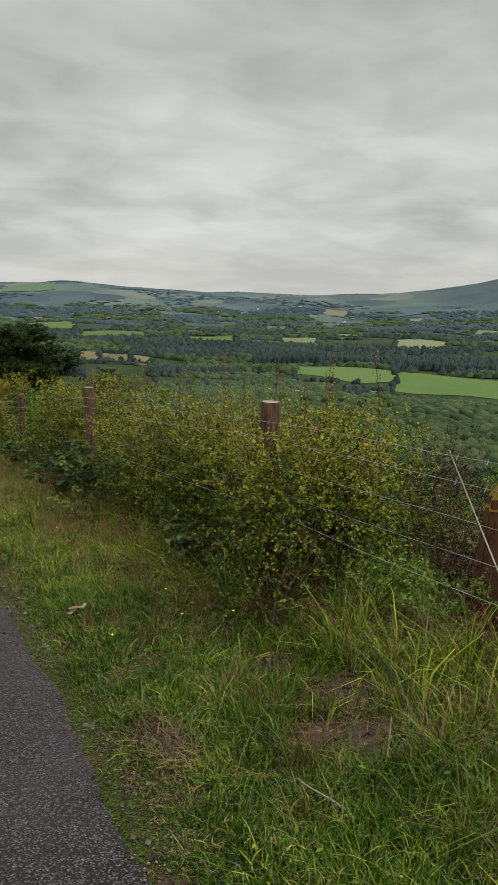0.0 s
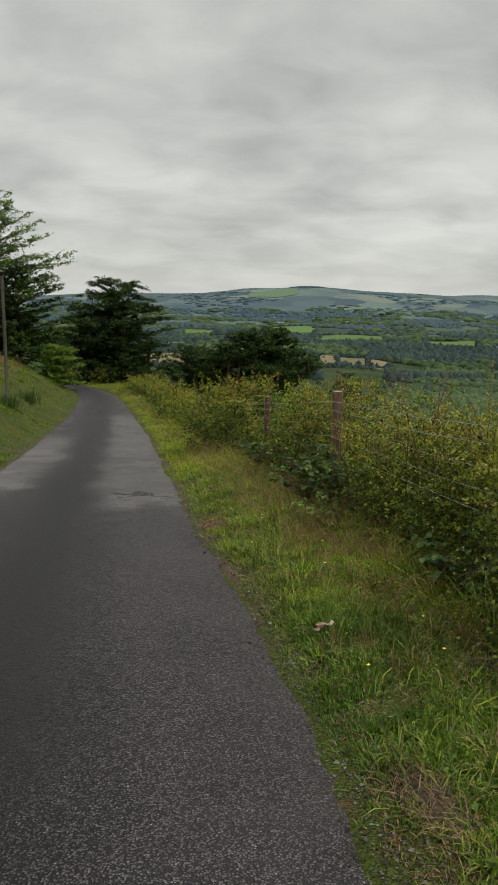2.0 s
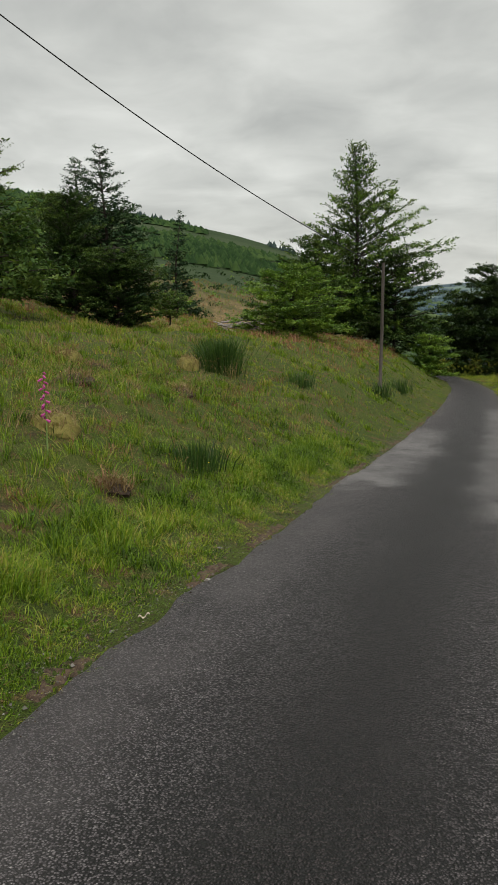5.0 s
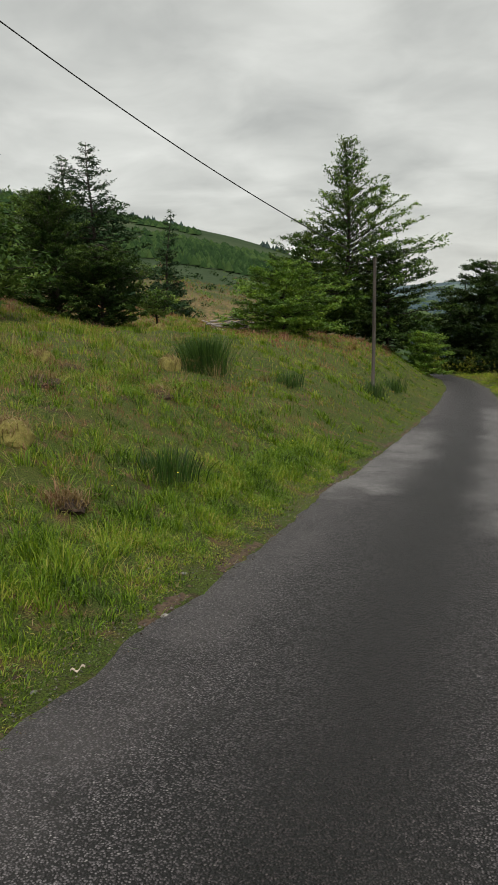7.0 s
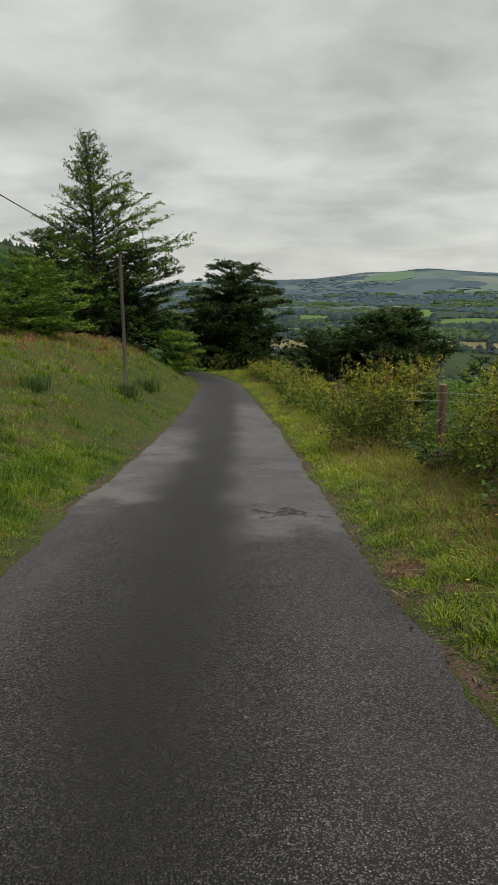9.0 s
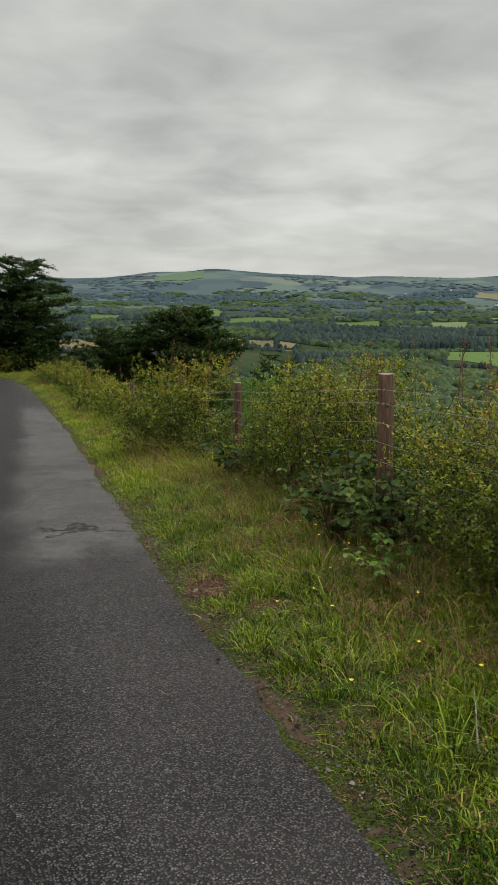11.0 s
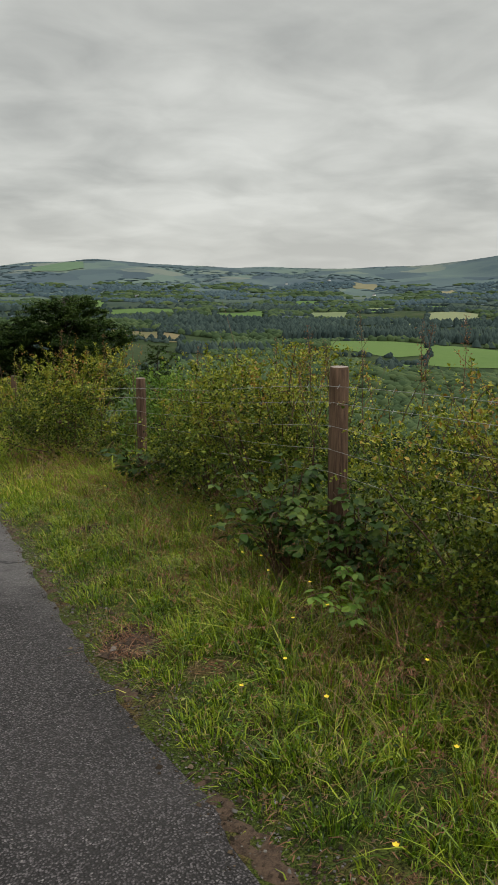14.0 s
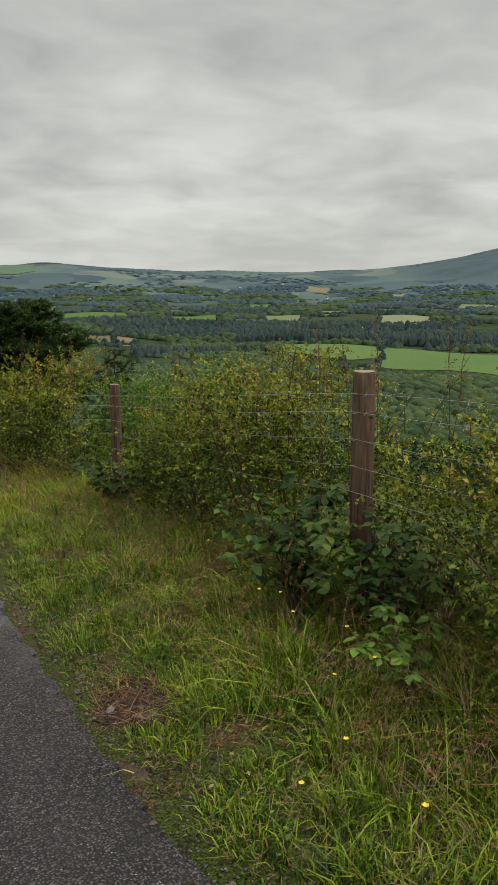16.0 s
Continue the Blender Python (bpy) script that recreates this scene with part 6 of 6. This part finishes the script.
POLE_TOP = utility_pole(-2.07, 25.3, 1.95)
CABLE_END = Vector((-13.0, 4.5, 11.58))
s = Soup()
t = np.linspace(0, 1, 60)[:, None]
line = np.array(POLE_TOP) * (1 - t) + np.array(CABLE_END) * t
line[:, 2] -= 1.0 * (4 * t * (1 - t))[:, 0]
s.tube(line, 0.012, 6)
tagged(s.make("overhead_cable", M_CABLE), "black overhead cable slung from the utility pole", "cable")


def stone(x, y, size, seed, material=None, label="small pale grey stone lying in the verge", name="stone", flat=0.5, group="verge stones"):
    np.random.seed(seed)
    bm = bmesh.new()
    bmesh.ops.create_icosphere(bm, subdivisions=2, radius=size)
    for v in bm.verts:
        k = 1 + 0.28 * noise.noise(v.co / size * 1.3 + Vector((seed, 0, 0)))
        v.co = Vector((v.co.x * k * 1.25, v.co.y * k * 0.9, v.co.z * k * flat))
    me = bpy.data.meshes.new(name)
    bm.to_mesh(me)
    bm.free()
    me.materials.append(material or M_STONE)
    ob = new(name, me)
    ob.matrix_basis = pose(x, y, gz(x, y) + size * 0.15, 0, 0, seed * 53)
    return tagged(ob, label, "stone", group)


for i, (x, y, r) in enumerate([(1.76, 2.9, 0.045), (1.87, 2.25, 0.03), (1.95, 2.2, 0.025), (2.15, 2.3, 0.06), (1.8, 2.35, 0.02), (-1.72, 6.3, 0.022), (-1.9, 5.1, 0.015), (-1.86, 7.1, 0.018), (1.3, 8.3, 0.03), (1.42, 8.1, 0.025)]):
    stone(x, y, r, i + 3)
stone(4.2, 22.5, 0.16, 31, M_STONE, "pale pinkish boulder showing over the hedge", "boulder", 0.8, "")


def litter(x, y, long, seed, label):
    np.random.seed(seed)
    g = root("litter", x, y, gz(x, y) + 0.06, label, "litter", "", seed * 9)
    bm = bmesh.new()
    bmesh.ops.create_grid(bm, x_segments=8, y_segments=3, size=0.5)
    for v in bm.verts:
        v.co = Vector((v.co.x * long, v.co.y * long * 0.22, 0.012 * math.sin(v.co.x * 9 + seed) + 0.02 * v.co.x))
    geo = bmesh.ops.extrude_face_region(bm, geom=bm.faces[:])
    for v in geo["geom"]:
        if isinstance(v, bmesh.types.BMVert):
            v.co.z += 0.004
    part("wrapper", bm, M_PALE, g)
    return g


lt = litter(1.40, 4.6, 0.13, 2, "crumpled pale wrapper caught in the verge grass")
bm = bmesh.new()
bmesh.ops.create_cube(bm, size=1.0)
bmesh.ops.scale(bm, vec=(0.05, 0.03, 0.006), verts=bm.verts)
bmesh.ops.translate(bm, vec=(-0.03, 0, 0.012), verts=bm.verts)
M_REDPRINT = rough_material("red_print", (0.20, 0.10, 0.07), (0.34, 0.17, 0.12), 20, 90, 0.6, 0.1, 0.002)
part("printed_end", bm, M_REDPRINT, lt, "faded red printed end")
lt2 = litter(-1.81, 5.36, 0.07, 5, "small scrap of white paper at the road edge")
lt2.matrix_basis = pose(-1.81, 5.36, gz(-1.81, 5.36) + 0.03, 0, 0, 20)


def dead_stick(x, y, long, turn, lift, seed):
    np.random.seed(seed)
    s = Soup()
    limb(s, (0, 0, 0), (1, 0, lift), long, 0.006, 0, 7, 0.05)
    ob = s.make("stick", M_LOG, None, True)
    ob.matrix_basis = pose(x, y, gz(x, y) + 0.03, 0, 0, turn)
    tagged(ob, "thin bleached dead stick lying in the grass", "stick", "dead sticks")


for i, (x, y, l, a, up) in enumerate([(1.80, 2.05, 0.25, 50, 0.25), (2.0, 1.7, 0.4, 10, 0.1), (1.5, 1.9, 0.2, 120, 0.3), (2.4, 6.0, 0.5, 20, 0.5), (1.7, 5.7, 0.3, 60, 0.4)]):
    dead_stick(x, y, l, a, up, i + 40)


def brush_heap(x, y):
    np.random.seed(77)
    h = root("brush_heap", x, y, gz(x, y) + 0.22, "heap of bleached felled branches on the bank", "brush heap")
    for k in range(26):
        s = Soup()
        a = np.random.normal(0.1, 0.5)
        limb(s, (np.random.uniform(-1.3, 0.6), np.random.uniform(-0.5, 0.5), np.random.uniform(0.02, 0.45)), (math.cos(a), math.sin(a), np.random.normal(0, 0.12)), np.random.uniform(0.9, 2.4), np.random.uniform(0.02, 0.06), 0, 5, 0.06)
        s.make("branch", M_LOG, h, True)


brush_heap(-9.2, 36.0)


M_RUSH = leaf_material("dark_rushes", [(0.05, (0.007, 0.02, 0.004)), (0.5, (0.026, 0.062, 0.010)), (0.95, (0.075, 0.13, 0.024))], 0.45, 0.2, 1.0)


def rush_clump(x, y, n, high, spread, seed, label):
    np.random.seed(seed)
    r = root("rush_clump", x, y, gz(x, y), label, "rushes", "rush clumps")
    s = Soup()
    p = np.concatenate([np.random.normal(0, spread * 0.45, (n, 2)), np.full((n, 1), -0.02)], 1)
    s.blades(p, np.random.uniform(0.6, 1.05, n) * high, np.random.uniform(0.007, 0.014, n), p[:, :2] * 0.28 / max(spread, 0.1) + np.random.normal(0, 0.08, (n, 2)), np.random.uniform(0, 0.35, n))
    tagged(s.make("rush_tuft", M_RUSH, r), kind="stuff")


rush_clump(-4.8, 17.5, 1300, 0.9, 0.42, 81, "upright dark green rush clump on the bank")
rush_clump(-5.3, 18.2, 300, 0.6, 0.35, 82, "small green rush clump on the bank")
rush_clump(-2.75, 9.2, 260, 0.32, 0.35, 83, "low dark green rush tuft in the bank grass")
rush_clump(-3.3, 18.7, 220, 0.4, 0.35, 84, "low dark green rush tuft in the bank grass")
rush_clump(-1.55, 27.5, 220, 0.6, 0.4, 85, "dark green weed clump beside the lane")
rush_clump(-1.9, 23.4, 200, 0.55, 0.35, 86, "dark green weed clump beside the pole")


def hummock(x, y, r, h, seed, label="mossy brown hummock in the bank grass"):
    np.random.seed(seed)
    bm = bmesh.new()
    bmesh.ops.create_icosphere(bm, subdivisions=3, radius=1.0)
    for v in bm.verts:
        k = 1 + 0.3 * noise.noise(v.co * 1.6 + Vector((seed, seed, 0)))
        v.co = Vector((v.co.x * r * k, v.co.y * r * 0.8 * k, v.co.z * h * k))
    me = bpy.data.meshes.new("hummock")
    bm.to_mesh(me)
    bm.free()
    me.materials.append(M_MOSS if seed % 2 else M_SOIL)
    ob = new("hummock", me)
    ob.matrix_basis = pose(x, y, gz(x, y) - h * 0.1, 0, 0, seed * 31)
    tagged(ob, label, "hummock", "bank hummocks")
    s = Soup()
    n = 260
    a = np.random.uniform(0, 6.283, n)
    q = np.random.uniform(0, 1, n) ** 0.5
    p = np.stack([r * q * np.cos(a), r * 0.8 * q * np.sin(a), h * np.sqrt(1 - q * q) * 0.85], -1)
    s.blades(p, np.random.uniform(0.06, 0.2, n), np.full(n, 0.008), np.random.normal(0, 0.5, (n, 2)), np.random.uniform(0.3, 1, n), False)
    tagged(s.make("thatch", M_STRAW, ob, label="dry hanging grass thatch"), kind="stuff")


for i, (x, y, r, h) in enumerate([(-6.75, 14.3, 0.28, 0.25), (-6.1, 14.0, 0.35, 0.14), (-4.0, 8.5, 0.3, 0.16), (-3.0, 7.6, 0.2, 0.06), (-8.5, 25.0, 0.4, 0.32), (-5.0, 11.0, 0.3, 0.12), (-5.4, 17.0, 0.3, 0.3), (-4.2, 13.0, 0.3, 0.1)]):
    hummock(x, y, r, h, i + 3)


def mossy_stump(x, y, top, r):
    """A rotten stump: a ridged brown body with a cushion of orange moss on it."""
    np.random.seed(88)
    z = gz(x, y)
    st = root("tree_stump", x, y, z - 0.1, "rotten red-brown stump capped with orange moss", "stump")
    h = top - z + 0.1
    th = np.linspace(0, 2 * math.pi, 29)[:-1]
    zs = np.array([0.0, 0.25, 0.5, 0.75, 0.95])
    ridge = 1 + 0.12 * np.sin(th * 7) + np.random.normal(0, 0.05, 28)
    ring = np.stack([np.stack([r * (1.75 - 0.8 * q) * ridge * np.cos(th), r * (1.75 - 0.8 * q) * ridge * np.sin(th), np.full(28, q * h) + np.random.normal(0, 0.012, 28)], -1) for q in zs])
    s = Soup()
    s.add(ring, None, grid_faces(5, 28, True))
    s.make("body", M_ROT, st)
    c = Soup()
    cap = np.stack([np.stack([r * q * ridge * np.cos(th), r * q * ridge * np.sin(th), np.full(28, h * (0.9 + 0.14 * math.sqrt(max(1 - q * q, 0.0)))) + np.random.normal(0, 0.006, 28)], -1) for q in (1.06, 0.9, 0.6, 0.3, 0.03)])
    c.add(cap, None, grid_faces(5, 28, True))
    c.make("moss_cap", M_OCHRE, st, True, "orange-yellow moss cushion")


M_ROT = rough_material("rotten_wood", (0.03, 0.014, 0.008), (0.16, 0.075, 0.04), 14, 70, 0.95, 0.9, 0.02, (1, 1, 0.25))
M_OCHRE = rough_material("orange_moss", (0.16, 0.11, 0.015), (0.40, 0.27, 0.03), 16, 90, 0.95, 0.8, 0.02)
mossy_stump(3.2, 2.78, 0.58, 0.13)


def soil_patch(x, y, rx, ry, seed, material):
    """Bare crumbly ground: a low uneven skin of soil with small clods."""
    np.random.seed(seed)
    s = Soup()
    th = np.linspace(0, 2 * math.pi, 25)[:-1]
    rings = []
    for q in (0.05, 0.35, 0.65, 0.85, 1.0):
        k = q * (1 + 0.25 * np.sin(th * 3 + seed) * q + np.random.normal(0, 0.08, 24) * q)
        px, py = x + rx * k * np.cos(th), y + ry * k * np.sin(th)
        rings.append(np.stack([px, py, land_z(px, py) + 0.018 * (1 - q) + 0.004 + np.random.normal(0, 0.005, 24)], -1))
    s.add(np.array(rings), None, grid_faces(5, 24, True))
    ob = tagged(s.make("bare_soil", material, None, True), "patch of bare crumbled brown soil in the verge", "soil", "soil patches", "structure")
    c = Soup()
    n = 320
    a, q = np.random.uniform(0, 6.283, n), np.random.uniform(0, 1.2, n) ** 0.5
    px, py = x + rx * q * np.cos(a), y + ry * q * np.sin(a)
    c.blades(np.stack([px, py, land_z(px, py)], -1), np.random.uniform(0.02, 0.09, n), np.random.uniform(0.003, 0.006, n), np.random.normal(0, 0.9, (n, 2)), np.random.uniform(0.3, 1.0, n), False)
    tagged(c.make("dead_grass", M_RUSSET if seed % 2 else M_STRAW), "flattened dead grass on bare soil", "grass", kind="stuff")
    c = Soup()
    n = 260
    a, q = np.random.uniform(0, 6.283, n), np.random.uniform(0, 1.1, n) ** 0.5
    px, py = x + rx * q * np.cos(a), y + ry * q * np.sin(a)
    r = np.random.uniform(0.004, 0.014, n)
    base = np.array([(1, 0, 0), (0, 1, 0), (-1, 0, 0), (0, -1, 0), (0, 0, 0.8)])
    v = np.stack([px, py, land_z(px, py) + 0.014], -1)[:, None] + base[None] * r[:, None, None] * np.random.uniform(0.6, 1.3, (n, 5, 1))
    k = np.arange(n)[:, None] * 5
    c.add(v, np.concatenate([k + f for f in ([0, 1, 4], [1, 2, 4], [2, 3, 4], [3, 0, 4])]))
    tagged(c.make("soil_clods", M_CRUMB), "small brown clods on bare soil", "soil", kind="stuff")


for i, (x, y, rx, ry) in enumerate(PATCHES):
    soil_patch(x, y, rx, ry, i + 5, M_SOIL)


def soil_margin(side, y0, y1, seed):
    """Brown grit and leaf mould along the broken edge of the asphalt."""
    g = np.random.RandomState(seed)
    y = np.arange(y0, y1, 0.04)
    n = len(y)
    wide = 0.0 + 0.13 * np.interp(y, np.arange(y0 - 1, y1 + 1, 0.5), g.uniform(-1, 1, len(np.arange(y0 - 1, y1 + 1, 0.5)))) + g.normal(0, 0.02, n)
    cols = []
    for t in (0.0, 0.25, 0.5, 0.75, 1.0):
        d = -0.10 + (np.maximum(wide * 0.8, -0.05) + 0.10) * t
        x = edge_r(y) + d if side > 0 else edge_l(y) - d
        z = np.maximum(land_z(x, y), road_z(x, y) + 0.004) + 0.004 + g.normal(0, 0.007, n)
        z = z - (0.03 if t in (0.0, 1.0) else 0.006) - 0.05 * (wide < 0.0)
        cols.append(np.stack([x, y, z], -1))
    v = np.stack(cols, 1).reshape(-1, 3)
    s = Soup()
    f = grid_faces(n, 5)
    s.add(v, None, f if side < 0 else f[:, ::-1])
    tagged(s.make("soil_margin", M_SOIL, None, True), "strip of brown grit and mould along the asphalt edge", "soil", "soil margins", "structure")


soil_margin(1, 0.3, 30.0, 3)
soil_margin(-1, 2.5, 30.0, 4)


def gravel(name, n, y0, y1, side, spread, seed, label, material=None, kind="gravel"):
    """Loose chippings where the asphalt breaks up into the verge."""
    g = np.random.RandomState(seed)
    y = g.uniform(y0, y1, n)
    d = g.normal(0.03, spread, n)
    x = edge_r(y) + d if side > 0 else edge_l(y) - d
    r = g.uniform(0.0025, 0.007, n) * (1 + (g.uniform(0, 1, n) > 0.96) * 1.2)
    base = np.array([(1, 0, 0), (0, 1, 0), (-1, 0, 0), (0, -1, 0), (0, 0, 0.8), (0, 0, -0.8)])
    z = np.maximum(land_z(x, y), road_z(x, y) + np.where(d < 0, 0.0, -0.02)) + r * 0.4
    v = np.stack([x, y, z], -1)[:, None] + base[None] * r[:, None, None] * g.uniform(0.6, 1.3, (n, 6, 1))
    i = np.arange(n)[:, None] * 6
    f = np.concatenate([i + q for q in ([0, 1, 4], [1, 2, 4], [2, 3, 4], [3, 0, 4])])
    s = Soup()
    s.add(v, f)
    tagged(s.make(name, material or M_CHIP), label, kind, kind="stuff")


M_CHIP = leaf_material("loose_chippings", [(0.05, (0.05, 0.045, 0.042)), (0.6, (0.12, 0.11, 0.10)), (0.98, (0.22, 0.205, 0.19))], 0.85, 0.0, 2.0, 0.2)
gravel("gravel", 5000, 0.8, 13.0, 1, 0.10, 1, "loose grey chippings crumbled along the road edge")
gravel("soil_crumbs", 8000, 0.6, 12.0, 1, 0.10, 5, "brown crumbs of soil and mould along the road edge", M_CRUMB, "soil")
gravel("soil_crumbs", 5000, 3.2, 18.0, -1, 0.10, 6, "brown crumbs of soil and mould along the road edge", M_CRUMB, "soil")
gravel("gravel", 3500, 3.5, 22.0, -1, 0.12, 2, "loose grey chippings washed along the road edge")


def buttercup():
    np.random.seed(9)
    b = new("buttercup")
    tagged(b, "small yellow buttercup standing in the grass", "flower", "buttercups")
    s = Soup()
    limb(s, (0, 0, 0), (0.1, 0, 1), 0.3, 0.0014, 0, 5, 0.06)
    tip = s.v[-1].reshape(-1, 3)[-5:].mean(0)
    s.make("stem", M_STALK, b)
    for k in range(5):
        a = k * 1.2566
        pt = Soup()
        o = np.array([math.cos(a), math.sin(a), 0.5])
        side = np.array([-math.sin(a), math.cos(a), 0])
        pt.add([tip, tip + o * 0.006 + side * 0.0045, tip + o * 0.010, tip + o * 0.006 - side * 0.0045], [[0, 1, 2], [0, 2, 3]])
        pt.make("petal", M_YELLOW, b)
    return b


cup = buttercup()
cup.matrix_basis = pose(1.2, 3.42, gz(1.2, 3.42))
gr = np.random.RandomState(8)
SPOTS = [(1.24, 5.9), (1.48, 6.53), (2.16, 8.24), (2.08, 8.0), (1.9, 7.5), (1.6, 7.0), (1.75, 6.2), (1.35, 6.9), (-2.4, 8.6)]
for k in range(18):
    yy = gr.uniform(3.0, 11.5)
    SPOTS.append((edge_r(yy) + gr.uniform(0.35, 1.4), yy))
for k in range(10):
    yy = gr.uniform(6.0, 14.0)
    SPOTS.append((edge_l(yy) - gr.uniform(0.5, 3.5), yy))
for x, y in SPOTS:
    copy_thing(cup, pose(x, y, gz(x, y) + gr.uniform(-0.03, 0.08), 0, 0, gr.uniform(0, 360)))


def foxglove(x, y):
    np.random.seed(3)
    f = root("foxglove", x, y, gz(x, y), "magenta foxglove spike in the bank grass", "flower")
    s = Soup()
    s.tube([(0, 0, 0), (0.01, 0, 0.4), (0.0, 0.01, 0.8)], [0.006, 0.005, 0.002], 6)
    s.make("stem", M_STALK, f)
    for k in range(16):
        a, z = k * 2.2, 0.34 + 0.028 * k
        d = np.array([math.cos(a), math.sin(a), -0.5])
        b = Soup()
        b.tube([np.array([0, 0, z]), np.array([0, 0, z]) + d * 0.02, np.array([0, 0, z]) + d * 0.045], [0.004, 0.010, 0.014 - 0.0004 * k], 7, False)
        b.make("bell", M_PINK, f, True)


foxglove(-3.62, 7.65)


def dock_stem(x, y, top, lean, seed):
    """A tall dead flowering stem: a thin stalk with short side shoots and a brown seed head."""
    np.random.seed(seed)
    z = gz(x, y)
    d = root("dock_stem", x, y, z, "tall thin brown seeding stem rising above the hedge", "dead stem", "tall seeding stems")
    s = Soup()
    h = top - z
    t = np.linspace(0, 1, 9)
    pts = np.stack([lean[0] * t * t, lean[1] * t * t, h * t], -1) + np.random.normal(0, 0.006, (9, 3))
    s.tube(pts, np.linspace(0.004, 0.0016, 9), 5, False)
    for k in range(5):
        j = np.random.uniform(0.68, 0.97)
        p = np.array([np.interp(j, t, pts[:, i]) for i in range(3)])
        limb(s, p, (np.random.normal(0, 0.6), np.random.normal(0, 0.6), 1), np.random.uniform(0.05, 0.14), 0.0014, 0, 4, 0.06)
    s.make("stalk", M_TWIG, d)
    hd = Soup()
    m = 110
    j = np.random.uniform(0.76, 1.0, m)
    c = np.stack([np.interp(j, t, pts[:, i]) for i in range(3)], -1) + np.random.normal(0, 1, (m, 3)) * [0.016, 0.016, 0.02]
    hd.leaves(c, rnd_dirs(m), rnd_dirs(m), np.random.uniform(0.008, 0.018, m), 0.007)
    tagged(hd.make("seed_head", M_RUSSET if seed % 3 else M_STRAW, d, label="loose brown seed head"), kind="stuff")


gd = np.random.RandomState(17)
for i, (x, y, top) in enumerate([(2.75, 4.6, 1.13), (2.82, 5.0, 1.02), (2.9, 5.5, 1.1), (2.7, 5.9, 0.95), (2.95, 6.3, 0.92), (2.85, 4.1, 1.2), (3.0, 3.6, 1.25), (3.0, 7.4, 0.75), (3.15, 8.2, 0.72), (3.1, 9.2, 0.66),
                                 (2.95, 8.7, 0.6), (3.3, 10.2, 0.5), (3.3, 7.9, 0.8), (3.4, 9.0, 0.78), (3.5, 8.5, 0.72), (3.2, 11.6, 0.3), (3.15, 13.2, 0.2), (2.9, 15.6, 0.2), (3.1, 14.2, 0.25)]):
    dock_stem(x, y, top, gd.normal(0, 0.07, 2), i + 200)
